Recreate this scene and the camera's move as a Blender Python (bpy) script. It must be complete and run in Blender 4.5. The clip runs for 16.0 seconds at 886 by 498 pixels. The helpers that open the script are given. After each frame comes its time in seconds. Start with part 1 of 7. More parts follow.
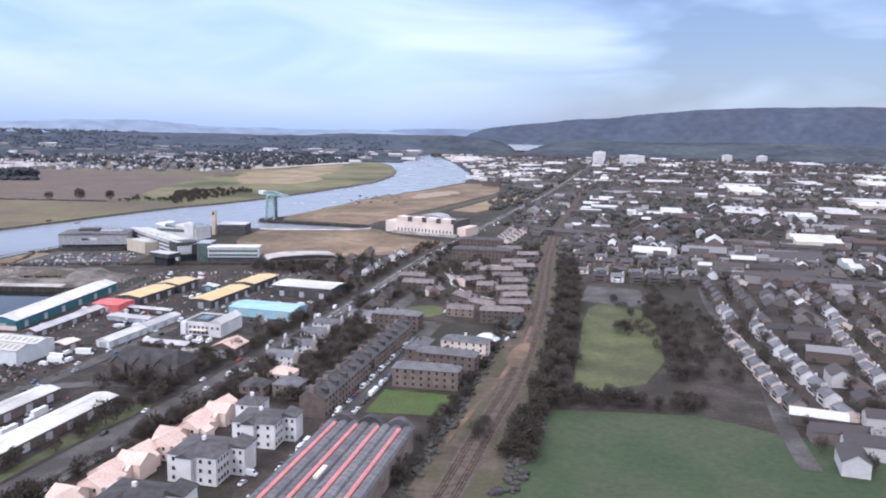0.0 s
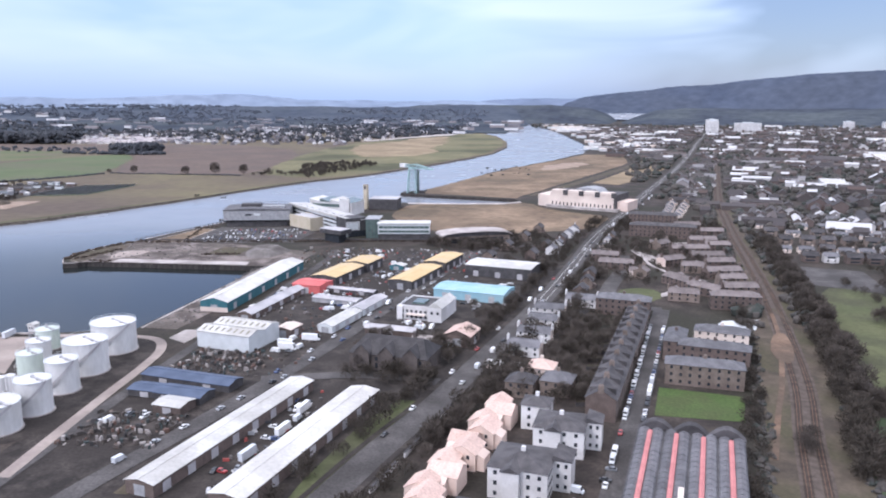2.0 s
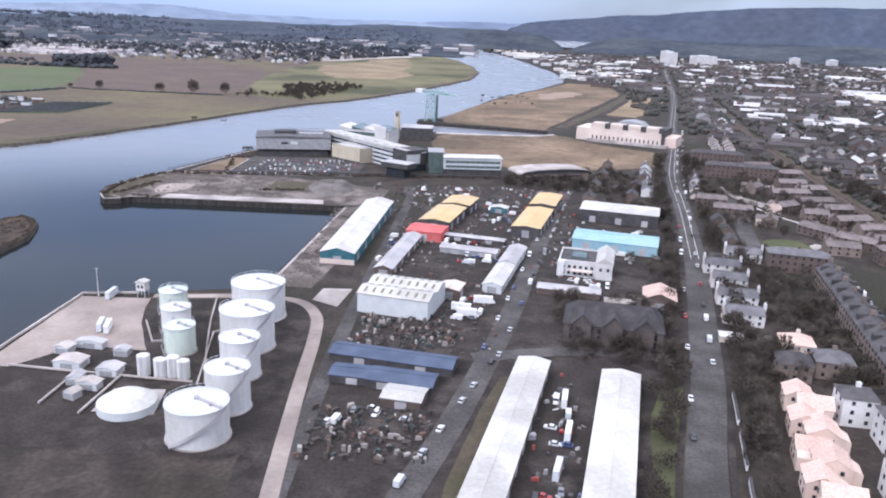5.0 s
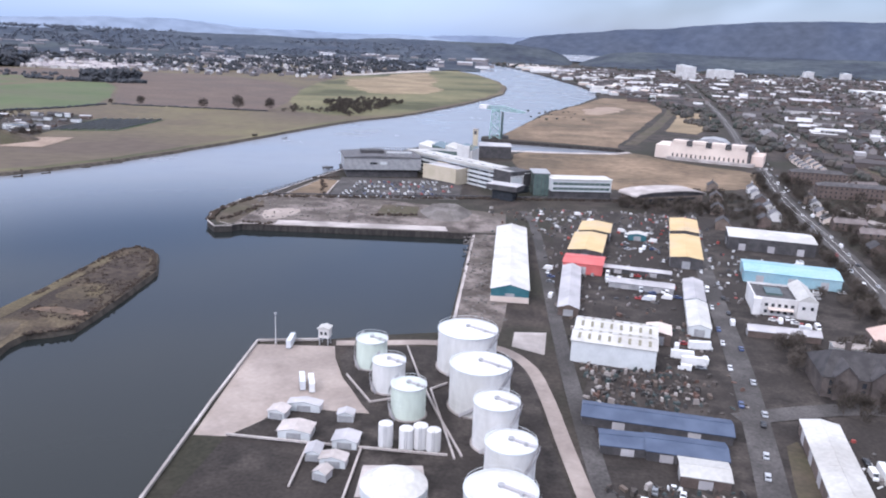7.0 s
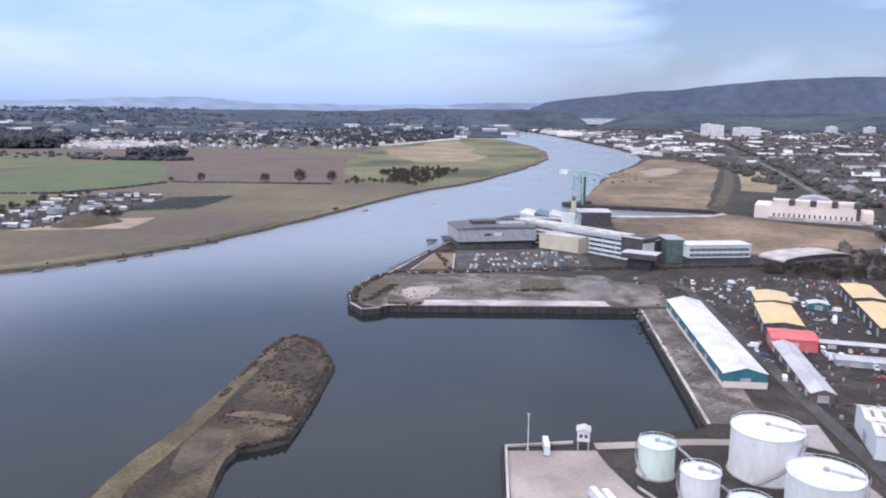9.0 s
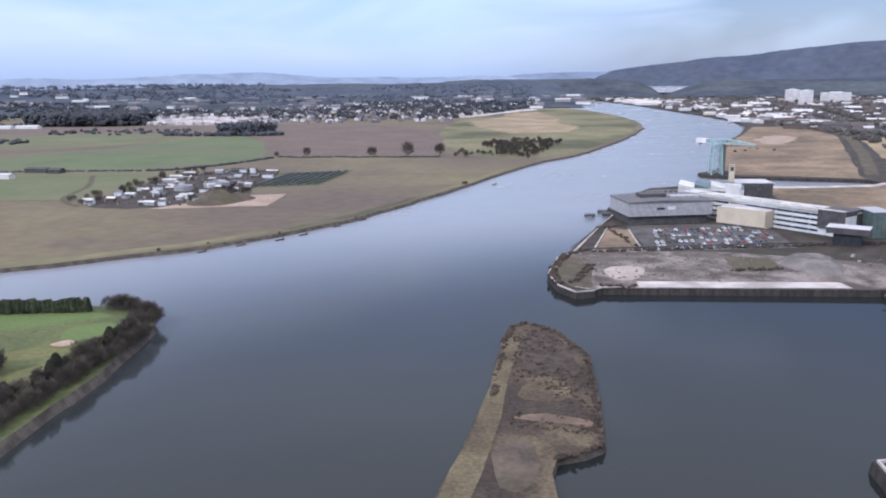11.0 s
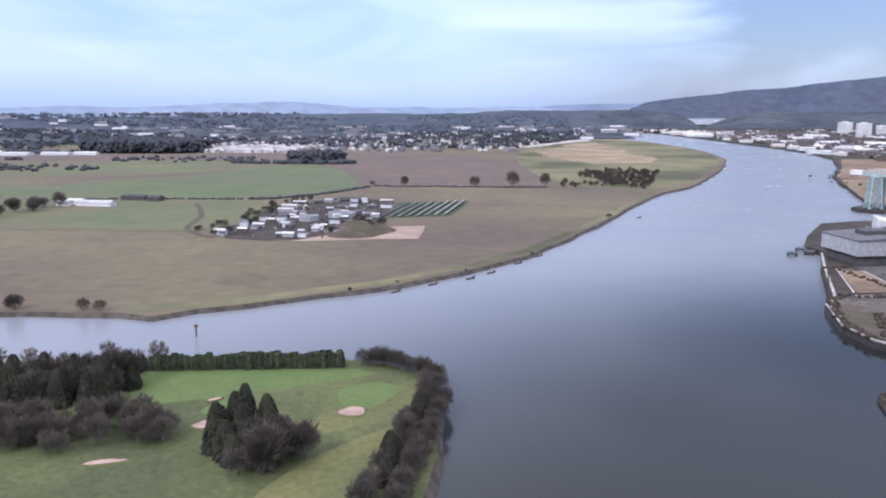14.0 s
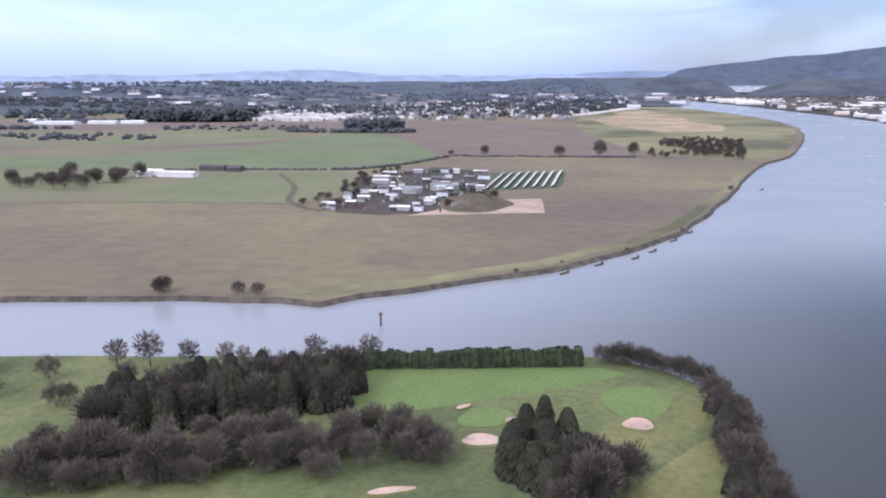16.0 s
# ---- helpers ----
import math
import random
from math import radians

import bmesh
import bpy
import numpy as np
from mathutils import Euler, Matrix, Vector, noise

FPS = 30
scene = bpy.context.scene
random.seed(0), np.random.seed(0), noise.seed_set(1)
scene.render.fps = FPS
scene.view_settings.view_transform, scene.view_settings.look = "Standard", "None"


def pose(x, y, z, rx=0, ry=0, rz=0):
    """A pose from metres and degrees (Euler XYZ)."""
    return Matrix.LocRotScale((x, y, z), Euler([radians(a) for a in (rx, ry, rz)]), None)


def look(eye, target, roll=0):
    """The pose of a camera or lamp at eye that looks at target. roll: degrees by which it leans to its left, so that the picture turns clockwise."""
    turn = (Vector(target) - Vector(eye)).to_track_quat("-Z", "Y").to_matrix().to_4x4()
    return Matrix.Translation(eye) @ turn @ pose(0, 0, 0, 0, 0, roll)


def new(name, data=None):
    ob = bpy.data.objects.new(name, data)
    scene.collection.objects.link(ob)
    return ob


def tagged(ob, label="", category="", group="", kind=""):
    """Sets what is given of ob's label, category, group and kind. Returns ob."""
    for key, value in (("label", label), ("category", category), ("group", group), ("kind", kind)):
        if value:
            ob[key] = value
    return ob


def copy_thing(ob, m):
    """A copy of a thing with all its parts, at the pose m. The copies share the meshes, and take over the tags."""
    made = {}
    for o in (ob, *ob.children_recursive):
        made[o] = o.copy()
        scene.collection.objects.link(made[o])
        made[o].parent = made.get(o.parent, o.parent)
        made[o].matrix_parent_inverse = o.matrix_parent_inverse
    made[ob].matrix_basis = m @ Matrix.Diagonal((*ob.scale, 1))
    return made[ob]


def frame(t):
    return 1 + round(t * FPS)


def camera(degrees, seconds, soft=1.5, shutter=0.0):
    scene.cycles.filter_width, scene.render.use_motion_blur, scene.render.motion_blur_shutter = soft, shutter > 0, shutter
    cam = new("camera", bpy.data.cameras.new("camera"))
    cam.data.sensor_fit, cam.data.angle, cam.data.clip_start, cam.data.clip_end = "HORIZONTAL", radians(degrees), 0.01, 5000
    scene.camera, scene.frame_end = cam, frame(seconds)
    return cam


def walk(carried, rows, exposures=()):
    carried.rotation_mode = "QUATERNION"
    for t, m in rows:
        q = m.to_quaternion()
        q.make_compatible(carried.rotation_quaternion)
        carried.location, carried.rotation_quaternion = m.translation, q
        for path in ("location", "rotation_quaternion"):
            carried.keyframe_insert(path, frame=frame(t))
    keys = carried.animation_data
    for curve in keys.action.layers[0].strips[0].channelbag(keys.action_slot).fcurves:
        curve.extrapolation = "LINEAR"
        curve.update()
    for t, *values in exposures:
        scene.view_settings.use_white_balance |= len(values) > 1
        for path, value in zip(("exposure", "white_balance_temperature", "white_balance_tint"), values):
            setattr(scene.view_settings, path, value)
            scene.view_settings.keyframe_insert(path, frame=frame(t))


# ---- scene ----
# Camera: yaw to the left of +y, pitch up, roll to the left, in degrees.
PATH = [
    (0, 231.94, -90.90, 109.25, 1.68, -8.66, 1.08),
    (0.5, 213.33, -84.21, 108.74, 3.22, -8.07, 0.37),
    (1, 194.78, -77.33, 108.17, 4.68, -8.84, 0.00),
    (1.5, 176.29, -70.30, 107.56, 6.79, -10.10, -0.05),
    (2, 157.85, -63.13, 106.90, 7.77, -10.82, 0.17),
    (2.5, 139.44, -55.85, 106.21, 7.33, -11.11, 0.68),
    (3, 121.07, -48.49, 105.50, 5.81, -11.60, 1.18),
    (3.5, 102.72, -41.09, 104.77, 4.88, -12.41, 1.28),
    (4, 84.38, -33.66, 104.03, 4.45, -14.68, 1.31),
    (4.2, 77.05, -30.69, 103.74, 3.70, -16.14, 1.34),
    (6.3, 0.00, 0.00, 100.79, 0.02, -16.08, 3.28),
    (6.5, -7.34, 2.86, 100.55, -0.10, -15.79, 3.03),
    (7, -25.76, 9.92, 99.86, 1.26, -15.18, 2.51),
    (7.5, -44.22, 16.91, 99.11, 1.22, -13.72, 2.06),
    (8, -62.69, 23.82, 98.32, 1.66, -12.95, 1.55),
    (8.5, -81.15, 30.65, 97.50, 1.77, -11.18, 1.16),
    (9, -99.58, 37.39, 96.67, 2.09, -10.39, 0.48),
    (9.5, -117.98, 44.05, 95.80, 3.38, -10.18, -0.57),
    (10, -136.33, 50.63, 94.91, 4.66, -11.90, -1.39),
    (10.2, -143.67, 53.25, 94.55, 5.12, -12.37, -1.39),
    (12.3, -220.58, 80.53, 90.70, 6.47, -11.78, -0.20),
    (12.5, -227.90, 83.13, 90.37, 6.51, -11.19, -0.15),
    (13, -246.24, 89.67, 89.63, 6.93, -10.33, -0.15),
    (13.5, -264.57, 96.23, 88.96, 6.76, -10.12, -0.11),
    (14, -282.90, 102.79, 88.32, 6.85, -10.13, -0.26),
    (14.5, -301.20, 109.35, 87.70, 7.25, -10.55, -0.46),
    (15, -319.47, 115.91, 87.08, 7.78, -11.23, -0.31),
    (15.5, -337.72, 122.47, 86.45, 8.17, -11.86, -0.37),
    (16, -355.94, 129.02, 85.82, 8.25, -12.36, -0.40),
]
cam = camera(59.2, 16.0, 2.0)


def aim(x, y, z, yaw, pitch, roll):
    return pose(x, y, z, 90 + pitch, 0, yaw) @ pose(0, 0, 0, 0, 0, roll)


walk(cam, [(t, aim(*row)) for t, *row in PATH], [(0.0, 0.2, 5920, 17), (8.0, 0.2, 5900, 17), (9.0, 0.12, 5850, 17), (12.5, 0.14, 5870, 18), (13.5, 0.18, 5850, 19), (15.0, 0.30, 5870, 19), (16.0, 0.36, 5900, 19)])

# World: overcast sky, brighter overhead, pale at the horizon, a darker bank of cloud to the east.
world = bpy.data.worlds.new("overcast_sky")
scene.world = world
world.use_nodes = True
wn, wl = world.node_tree.nodes, world.node_tree.links
wn.clear()


def wmath(op, a, b=None, clamp=False):
    n = wn.new("ShaderNodeMath")
    n.operation, n.use_clamp = op, clamp
    for k, v in enumerate((a, b)):
        if v is None:
            continue
        if isinstance(v, (int, float)):
            n.inputs[k].default_value = v
        else:
            wl.new(v, n.inputs[k])
    return n.outputs[0]


def wmix(fac, a, b):
    n = wn.new("ShaderNodeMix")
    n.data_type = "RGBA"
    for k, v in ((0, fac), (6, a), (7, b)):
        if isinstance(v, (int, float)):
            n.inputs[k].default_value = v
        elif isinstance(v, tuple):
            n.inputs[k].default_value = (*v, 1)
        else:
            wl.new(v, n.inputs[k])
    return n.outputs[2]


coord = wn.new("ShaderNodeTexCoord")
parts_xyz = wn.new("ShaderNodeSeparateXYZ")
wl.new(coord.outputs["Generated"], parts_xyz.inputs[0])
stretch = wn.new("ShaderNodeMapping")
stretch.inputs["Scale"].default_value = (2.2, 2.2, 9.0)
wl.new(coord.outputs["Generated"], stretch.inputs[0])
cloud = wn.new("ShaderNodeTexNoise")
cloud.inputs["Scale"].default_value, cloud.inputs["Detail"].default_value = 1.5, 3.2
cloud.inputs["Distortion"].default_value = 0.6
wl.new(stretch.outputs[0], cloud.inputs["Vector"])
wisps = wmath("MULTIPLY", wmath("SUBTRACT", cloud.outputs["Fac"], 0.36), 3.0, True)
rise = wmath("MULTIPLY", parts_xyz.outputs[2], 6.0, True)
high = wmath("MULTIPLY", wmath("SUBTRACT", parts_xyz.outputs[2], 0.25), 3.0, True)
east = wmath("MULTIPLY", wmath("ADD", parts_xyz.outputs[0], 0.10), 2.4, True)
low = wmix(rise, (0.34, 0.49, 0.78), (0.37, 0.51, 0.82))
lift = wmath("MULTIPLY", wmath("SUBTRACT", parts_xyz.outputs[2], 0.012), 14.0, True)
sky_colour = wmix(wmath("MULTIPLY", wisps, lift), low, (0.66, 0.745, 0.90))
grey_bank = wmath("MULTIPLY", east, wmath("SUBTRACT", 1.55, wisps), True)
sky_colour = wmix(wmath("MULTIPLY", grey_bank, 0.95), sky_colour, (0.125, 0.175, 0.31))
sky_colour = wmix(high, sky_colour, (1.75, 1.75, 1.75))
nishita = wn.new("ShaderNodeTexSky")
nishita.sky_type, nishita.sun_disc = "NISHITA", False
nishita.sun_elevation, nishita.sun_rotation = radians(38), radians(215)
clear = wn.new("ShaderNodeBackground")
wl.new(nishita.outputs[0], clear.inputs[0])
clear.inputs[1].default_value = 0.05
veil = wn.new("ShaderNodeBackground")
wl.new(sky_colour, veil.inputs[0])
veil.inputs[1].default_value = 0.85
both = wn.new("ShaderNodeAddShader")
wl.new(clear.outputs[0], both.inputs[0])
wl.new(veil.outputs[0], both.inputs[1])
world_out = wn.new("ShaderNodeOutputWorld")
wl.new(both.outputs[0], world_out.inputs[0])

sun = new("sun", bpy.data.lights.new("sun", "SUN"))
sun.data.energy, sun.data.angle, sun.data.color = 1.5, radians(14), (1.0, 0.97, 0.93)
sun.matrix_world = look((0, 0, 400), (-200 * math.sin(radians(215)), -200 * math.cos(radians(215)), 400 - 200 * math.tan(radians(38))))


# ---- materials ----
def surface(name, a, b, scale=0.2, fine=1.5, rough=0.9, bump=0.0, grainy=0.2, c=None, big=0.02, spread=0.0, metal=0.0, stretch=(1, 1, 1), contrast=(0.38, 0.62), spec=0.3):
    """Two colours mottled at one scale, a third at a larger one, fine grain, and a spread of brightness from object to object."""
    m = bpy.data.materials.new(name)
    m.use_nodes = True
    nt = m.node_tree
    n, l = nt.nodes, nt.links
    p = n["Principled BSDF"]
    p.inputs["Roughness"].default_value, p.inputs["Metallic"].default_value = rough, metal
    p.inputs["Specular IOR Level"].default_value = spec
    geo = n.new("ShaderNodeNewGeometry")
    mp = n.new("ShaderNodeMapping")
    mp.inputs["Scale"].default_value = stretch
    l.new(geo.outputs["Position"], mp.inputs[0])

    def noise_ramp(s, detail, lo, hi):
        t = n.new("ShaderNodeTexNoise")
        t.inputs["Scale"].default_value, t.inputs["Detail"].default_value = s, detail
        l.new(mp.outputs[0], t.inputs["Vector"])
        r = n.new("ShaderNodeMapRange")
        r.inputs[1].default_value, r.inputs[2].default_value = lo, hi
        l.new(t.outputs["Fac"], r.inputs[0])
        return r.outputs[0]

    def mix(fac, x, y, blend="MIX"):
        k = n.new("ShaderNodeMix")
        k.data_type, k.blend_type = "RGBA", blend
        for i, v in ((0, fac), (6, x), (7, y)):
            if isinstance(v, float):
                k.inputs[i].default_value = v
            elif isinstance(v, tuple):
                k.inputs[i].default_value = (*v, 1)
            else:
                l.new(v, k.inputs[i])
        return k.outputs[2]

    col = mix(noise_ramp(scale, 5, *contrast), a, b)
    if c:
        col = mix(noise_ramp(big, 4, 0.45, 0.62), col, c)
    grain = noise_ramp(fine, 4, 0.25, 0.75)
    g = n.new("ShaderNodeMapRange")
    g.inputs[3].default_value, g.inputs[4].default_value = 1 - grainy, 1 + grainy
    l.new(grain, g.inputs[0])
    tone = g.outputs[0]
    if spread:
        info = n.new("ShaderNodeObjectInfo")
        r = n.new("ShaderNodeMapRange")
        r.inputs[3].default_value, r.inputs[4].default_value = 1 - spread, 1 + spread
        l.new(info.outputs["Random"], r.inputs[0])
        k = n.new("ShaderNodeMath")
        k.operation = "MULTIPLY"
        l.new(tone, k.inputs[0])
        l.new(r.outputs[0], k.inputs[1])
        tone = k.outputs[0]
    vec = n.new("ShaderNodeVectorMath")
    vec.operation = "SCALE"
    l.new(col, vec.inputs[0])
    l.new(tone, vec.inputs["Scale"])
    l.new(vec.outputs[0], p.inputs["Base Color"])
    if bump:
        bp = n.new("ShaderNodeBump")
        bp.inputs["Strength"].default_value, bp.inputs["Distance"].default_value = bump, 0.3
        l.new(grain, bp.inputs["Height"])
        l.new(bp.outputs[0], p.inputs["Normal"])
    return m


def palette(name, colours, rough=0.4, island=False, metal=0.0):
    """One of several plain colours, chosen by object or by loose piece."""
    m = bpy.data.materials.new(name)
    m.use_nodes = True
    n, l = m.node_tree.nodes, m.node_tree.links
    p = n["Principled BSDF"]
    p.inputs["Roughness"].default_value, p.inputs["Metallic"].default_value = rough, metal
    src = n.new("ShaderNodeNewGeometry").outputs["Random Per Island"] if island else n.new("ShaderNodeObjectInfo").outputs["Random"]
    r = n.new("ShaderNodeValToRGB")
    r.color_ramp.interpolation = "CONSTANT"
    e = r.color_ramp.elements
    e[0].position, e[0].color = 0, (*colours[0], 1)
    e[1].position, e[1].color = 1 / len(colours), (*colours[1], 1)
    for k, col in enumerate(colours[2:], 2):
        e.new(k / len(colours)).color = (*col, 1)
    l.new(src, r.inputs[0])
    geo = n.new("ShaderNodeNewGeometry")
    t = n.new("ShaderNodeTexNoise")
    t.inputs["Scale"].default_value = 0.7
    l.new(geo.outputs["Position"], t.inputs["Vector"])
    g = n.new("ShaderNodeMapRange")
    g.inputs[3].default_value, g.inputs[4].default_value = 0.8, 1.15
    l.new(t.outputs["Fac"], g.inputs[0])
    vec = n.new("ShaderNodeVectorMath")
    vec.operation = "SCALE"
    l.new(r.outputs[0], vec.inputs[0])
    l.new(g.outputs[0], vec.inputs["Scale"])
    l.new(vec.outputs[0], p.inputs["Base Color"])
    return m


def water_material():
    m = bpy.data.materials.new("river_water")
    m.use_nodes = True
    n, l = m.node_tree.nodes, m.node_tree.links
    p = n["Principled BSDF"]
    p.inputs["Roughness"].default_value = 0.16
    p.inputs["IOR"].default_value = 1.38
    geo = n.new("ShaderNodeNewGeometry")
    big = n.new("ShaderNodeTexNoise")
    big.inputs["Scale"].default_value, big.inputs["Detail"].default_value = 0.012, 5
    l.new(geo.outputs["Position"], big.inputs["Vector"])
    mixc = n.new("ShaderNodeMix")
    mixc.data_type = "RGBA"
    l.new(big.outputs["Fac"], mixc.inputs[0])
    mixc.inputs[6].default_value, mixc.inputs[7].default_value = (0.185, 0.192, 0.212, 1), (0.225, 0.232, 0.252, 1)
    # sky reflection painted into the open river's colour; dock and islet channel darker, smoother
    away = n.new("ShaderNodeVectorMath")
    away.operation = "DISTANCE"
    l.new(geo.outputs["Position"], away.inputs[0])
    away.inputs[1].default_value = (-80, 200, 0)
    off_dock = n.new("ShaderNodeMapRange")
    off_dock.interpolation_type = "SMOOTHSTEP"
    off_dock.inputs[1].default_value, off_dock.inputs[2].default_value = 200, 430
    l.new(away.outputs["Value"], off_dock.inputs[0])
    painted_sheen = n.new("ShaderNodeMix")
    painted_sheen.data_type = "RGBA"
    l.new(off_dock.outputs[0], painted_sheen.inputs[0])
    painted_sheen.inputs[6].default_value = (0.016, 0.019, 0.019, 1)
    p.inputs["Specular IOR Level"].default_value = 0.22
    l.new(mixc.outputs[2], painted_sheen.inputs[7])
    l.new(painted_sheen.outputs[2], p.inputs["Base Color"])
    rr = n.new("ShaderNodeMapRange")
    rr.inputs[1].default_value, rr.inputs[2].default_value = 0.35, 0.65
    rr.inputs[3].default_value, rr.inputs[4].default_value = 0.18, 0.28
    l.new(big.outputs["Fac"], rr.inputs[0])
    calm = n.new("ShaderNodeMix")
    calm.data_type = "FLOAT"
    l.new(off_dock.outputs[0], calm.inputs[0])
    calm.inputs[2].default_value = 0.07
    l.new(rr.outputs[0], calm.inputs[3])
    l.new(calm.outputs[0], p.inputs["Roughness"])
    wave = n.new("ShaderNodeTexNoise")
    wave.inputs["Scale"].default_value, wave.inputs["Detail"].default_value = 0.45, 5
    l.new(geo.outputs["Position"], wave.inputs["Vector"])
    bp = n.new("ShaderNodeBump")
    bp.inputs["Distance"].default_value = 0.25
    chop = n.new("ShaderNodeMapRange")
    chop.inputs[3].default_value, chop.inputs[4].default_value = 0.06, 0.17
    l.new(off_dock.outputs[0], chop.inputs[0])
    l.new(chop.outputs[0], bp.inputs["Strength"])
    l.new(wave.outputs["Fac"], bp.inputs["Height"])
    l.new(bp.outputs[0], p.inputs["Normal"])
    return m


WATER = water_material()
TOWN = surface("town_ground", (0.030, 0.024, 0.021), (0.062, 0.049, 0.042), 0.09, 0.7, 0.95, c=(0.030, 0.028, 0.019), big=0.015, grainy=0.35)
ASPHALT = surface("asphalt", (0.070, 0.064, 0.062), (0.104, 0.095, 0.092), 0.15, 1.2, 0.9, c=(0.052, 0.047, 0.045), big=0.04, grainy=0.3)
YARD = surface("yard_ground", (0.024, 0.020, 0.018), (0.066, 0.055, 0.049), 0.14, 1.0, 0.95, c=(0.034, 0.028, 0.025), big=0.04, grainy=0.35)
CONCRETE = surface("concrete_apron", (0.310, 0.258, 0.228), (0.378, 0.318, 0.284), 0.08, 0.7, 0.9, c=(0.249, 0.206, 0.185), big=0.05, grainy=0.1)
PALE = surface("pale_concrete", (0.36, 0.32, 0.30), (0.50, 0.45, 0.43), 0.12, 0.8, 0.9, c=(0.28, 0.25, 0.235), big=0.05, grainy=0.12)
RUBBLE = surface("dock_rubble", (0.070, 0.056, 0.049), (0.215, 0.180, 0.165), 0.11, 0.7, 0.95, c=(0.098, 0.082, 0.070), big=0.035, grainy=0.35)
BANK = surface("river_bank_mud", (0.050, 0.042, 0.036), (0.10, 0.085, 0.07), 0.25, 1.5, 0.95, bump=0.4)
QUAYWALL = surface("quay_wall", (0.026, 0.023, 0.022), (0.058, 0.051, 0.047), 0.5, 2.0, 0.9, stretch=(1, 1, 0.2))
FARM = surface("rough_pasture", (0.114, 0.089, 0.062), (0.152, 0.129, 0.072), 0.010, 0.09, 0.95, c=(0.100, 0.076, 0.060), big=0.005, grainy=0.16, stretch=(1, 1.15, 1))
PLOUGH = surface("ploughed_field", (0.111, 0.081, 0.066), (0.131, 0.096, 0.078), 0.02, 0.2, 0.95, c=(0.104, 0.079, 0.067), big=0.008)
GREEN = surface("green_field", (0.083, 0.106, 0.050), (0.104, 0.125, 0.059), 0.012, 0.10, 0.95, c=(0.104, 0.106, 0.062), big=0.006, grainy=0.08)
OLIVE = surface("olive_field", (0.095, 0.112, 0.052), (0.130, 0.126, 0.066), 0.012, 0.10, 0.95, c=(0.119, 0.101, 0.066), big=0.006, grainy=0.08)
MARSH = surface("marsh_grass", (0.129, 0.122, 0.065), (0.182, 0.160, 0.087), 0.012, 0.1, 0.95, c=(0.065, 0.065, 0.033), big=0.006)
STRAW = surface("straw_coloured_grass", (0.231, 0.173, 0.108), (0.293, 0.224, 0.143), 0.015, 0.12, 0.95, c=(0.193, 0.147, 0.092), big=0.01)
WASTE = surface("waste_ground", (0.150, 0.106, 0.070), (0.238, 0.170, 0.114), 0.022, 0.18, 0.95, c=(0.112, 0.083, 0.055), big=0.012, grainy=0.3)
SAND = surface("bunker_sand", (0.37, 0.26, 0.21), (0.46, 0.34, 0.28), 0.3, 2, 0.95, c=(0.28, 0.20, 0.16), big=0.15)
EARTH = surface("orange_bare_earth", (0.150, 0.098, 0.068), (0.205, 0.137, 0.096), 0.08, 0.5, 0.95, c=(0.105, 0.076, 0.056), big=0.06)
BROWNROOF = surface("brown_roof_tile", (0.145, 0.122, 0.118), (0.195, 0.165, 0.158), 0.25, 2.0, 0.85, spread=0.2)
SANDLOT = surface("sandy_lot", (0.255, 0.188, 0.143), (0.315, 0.240, 0.188), 0.05, 0.4, 0.95)
FAIRWAY = surface("fairway_grass", (0.080, 0.094, 0.036), (0.112, 0.120, 0.050), 0.05, 0.6, 0.95, c=(0.066, 0.078, 0.033), big=0.022, grainy=0.25)
GREENTOP = surface("putting_green", (0.088, 0.128, 0.040), (0.104, 0.142, 0.046), 0.08, 0.8, 0.9)
ROUGH = surface("golf_rough", (0.118, 0.118, 0.046), (0.158, 0.146, 0.060), 0.06, 0.5, 0.95, c=(0.088, 0.098, 0.038), big=0.03)
PITCH = surface("playing_field_grass", (0.040, 0.059, 0.029), (0.052, 0.072, 0.036), 0.03, 0.5, 0.95, c=(0.056, 0.067, 0.038), big=0.03)
PARK = surface("park_grass", (0.075, 0.085, 0.038), (0.100, 0.105, 0.050), 0.05, 0.5, 0.95, c=(0.065, 0.066, 0.036), big=0.03)
LAWN = surface("mown_lawn", (0.058, 0.092, 0.026), (0.070, 0.104, 0.032), 0.1, 1.0, 0.95, c=(0.064, 0.082, 0.030), big=0.08, grainy=0.25)
SCRUB = surface("brown_scrub", (0.061, 0.048, 0.037), (0.106, 0.083, 0.061), 0.12, 0.8, 0.95, c=(0.072, 0.064, 0.038), big=0.04)
DARKSCRUB = surface("dark_brown_scrub", (0.034, 0.025, 0.020), (0.066, 0.049, 0.038), 0.3, 1.2, 0.95)
ISLEGRASS = surface("islet_rough_grass", (0.088, 0.070, 0.041), (0.132, 0.106, 0.062), 0.12, 0.9, 0.95, c=(0.066, 0.050, 0.034), big=0.04, grainy=0.4)
BALLAST = surface("rail_ballast", (0.070, 0.054, 0.045), (0.110, 0.086, 0.072), 0.3, 2.0, 0.95)
ISLE = surface("islet_turf", (0.058, 0.042, 0.030), (0.112, 0.086, 0.054), 0.10, 0.9, 0.95, c=(0.040, 0.030, 0.024), big=0.035, grainy=0.45, bump=0.6)
# Distance haze is painted into these three hill colours as blue-grey.
HAZEMOOR = surface("moorland", (0.066, 0.080, 0.114), (0.082, 0.097, 0.132), 0.004, 0.02, 1.0, c=(0.074, 0.086, 0.114), big=0.0025, spec=0.0)
FARHILL = surface("haze_tinted_far_hills", (0.200, 0.243, 0.322), (0.223, 0.266, 0.343), 0.002, 0.01, 1.0, spec=0.0)
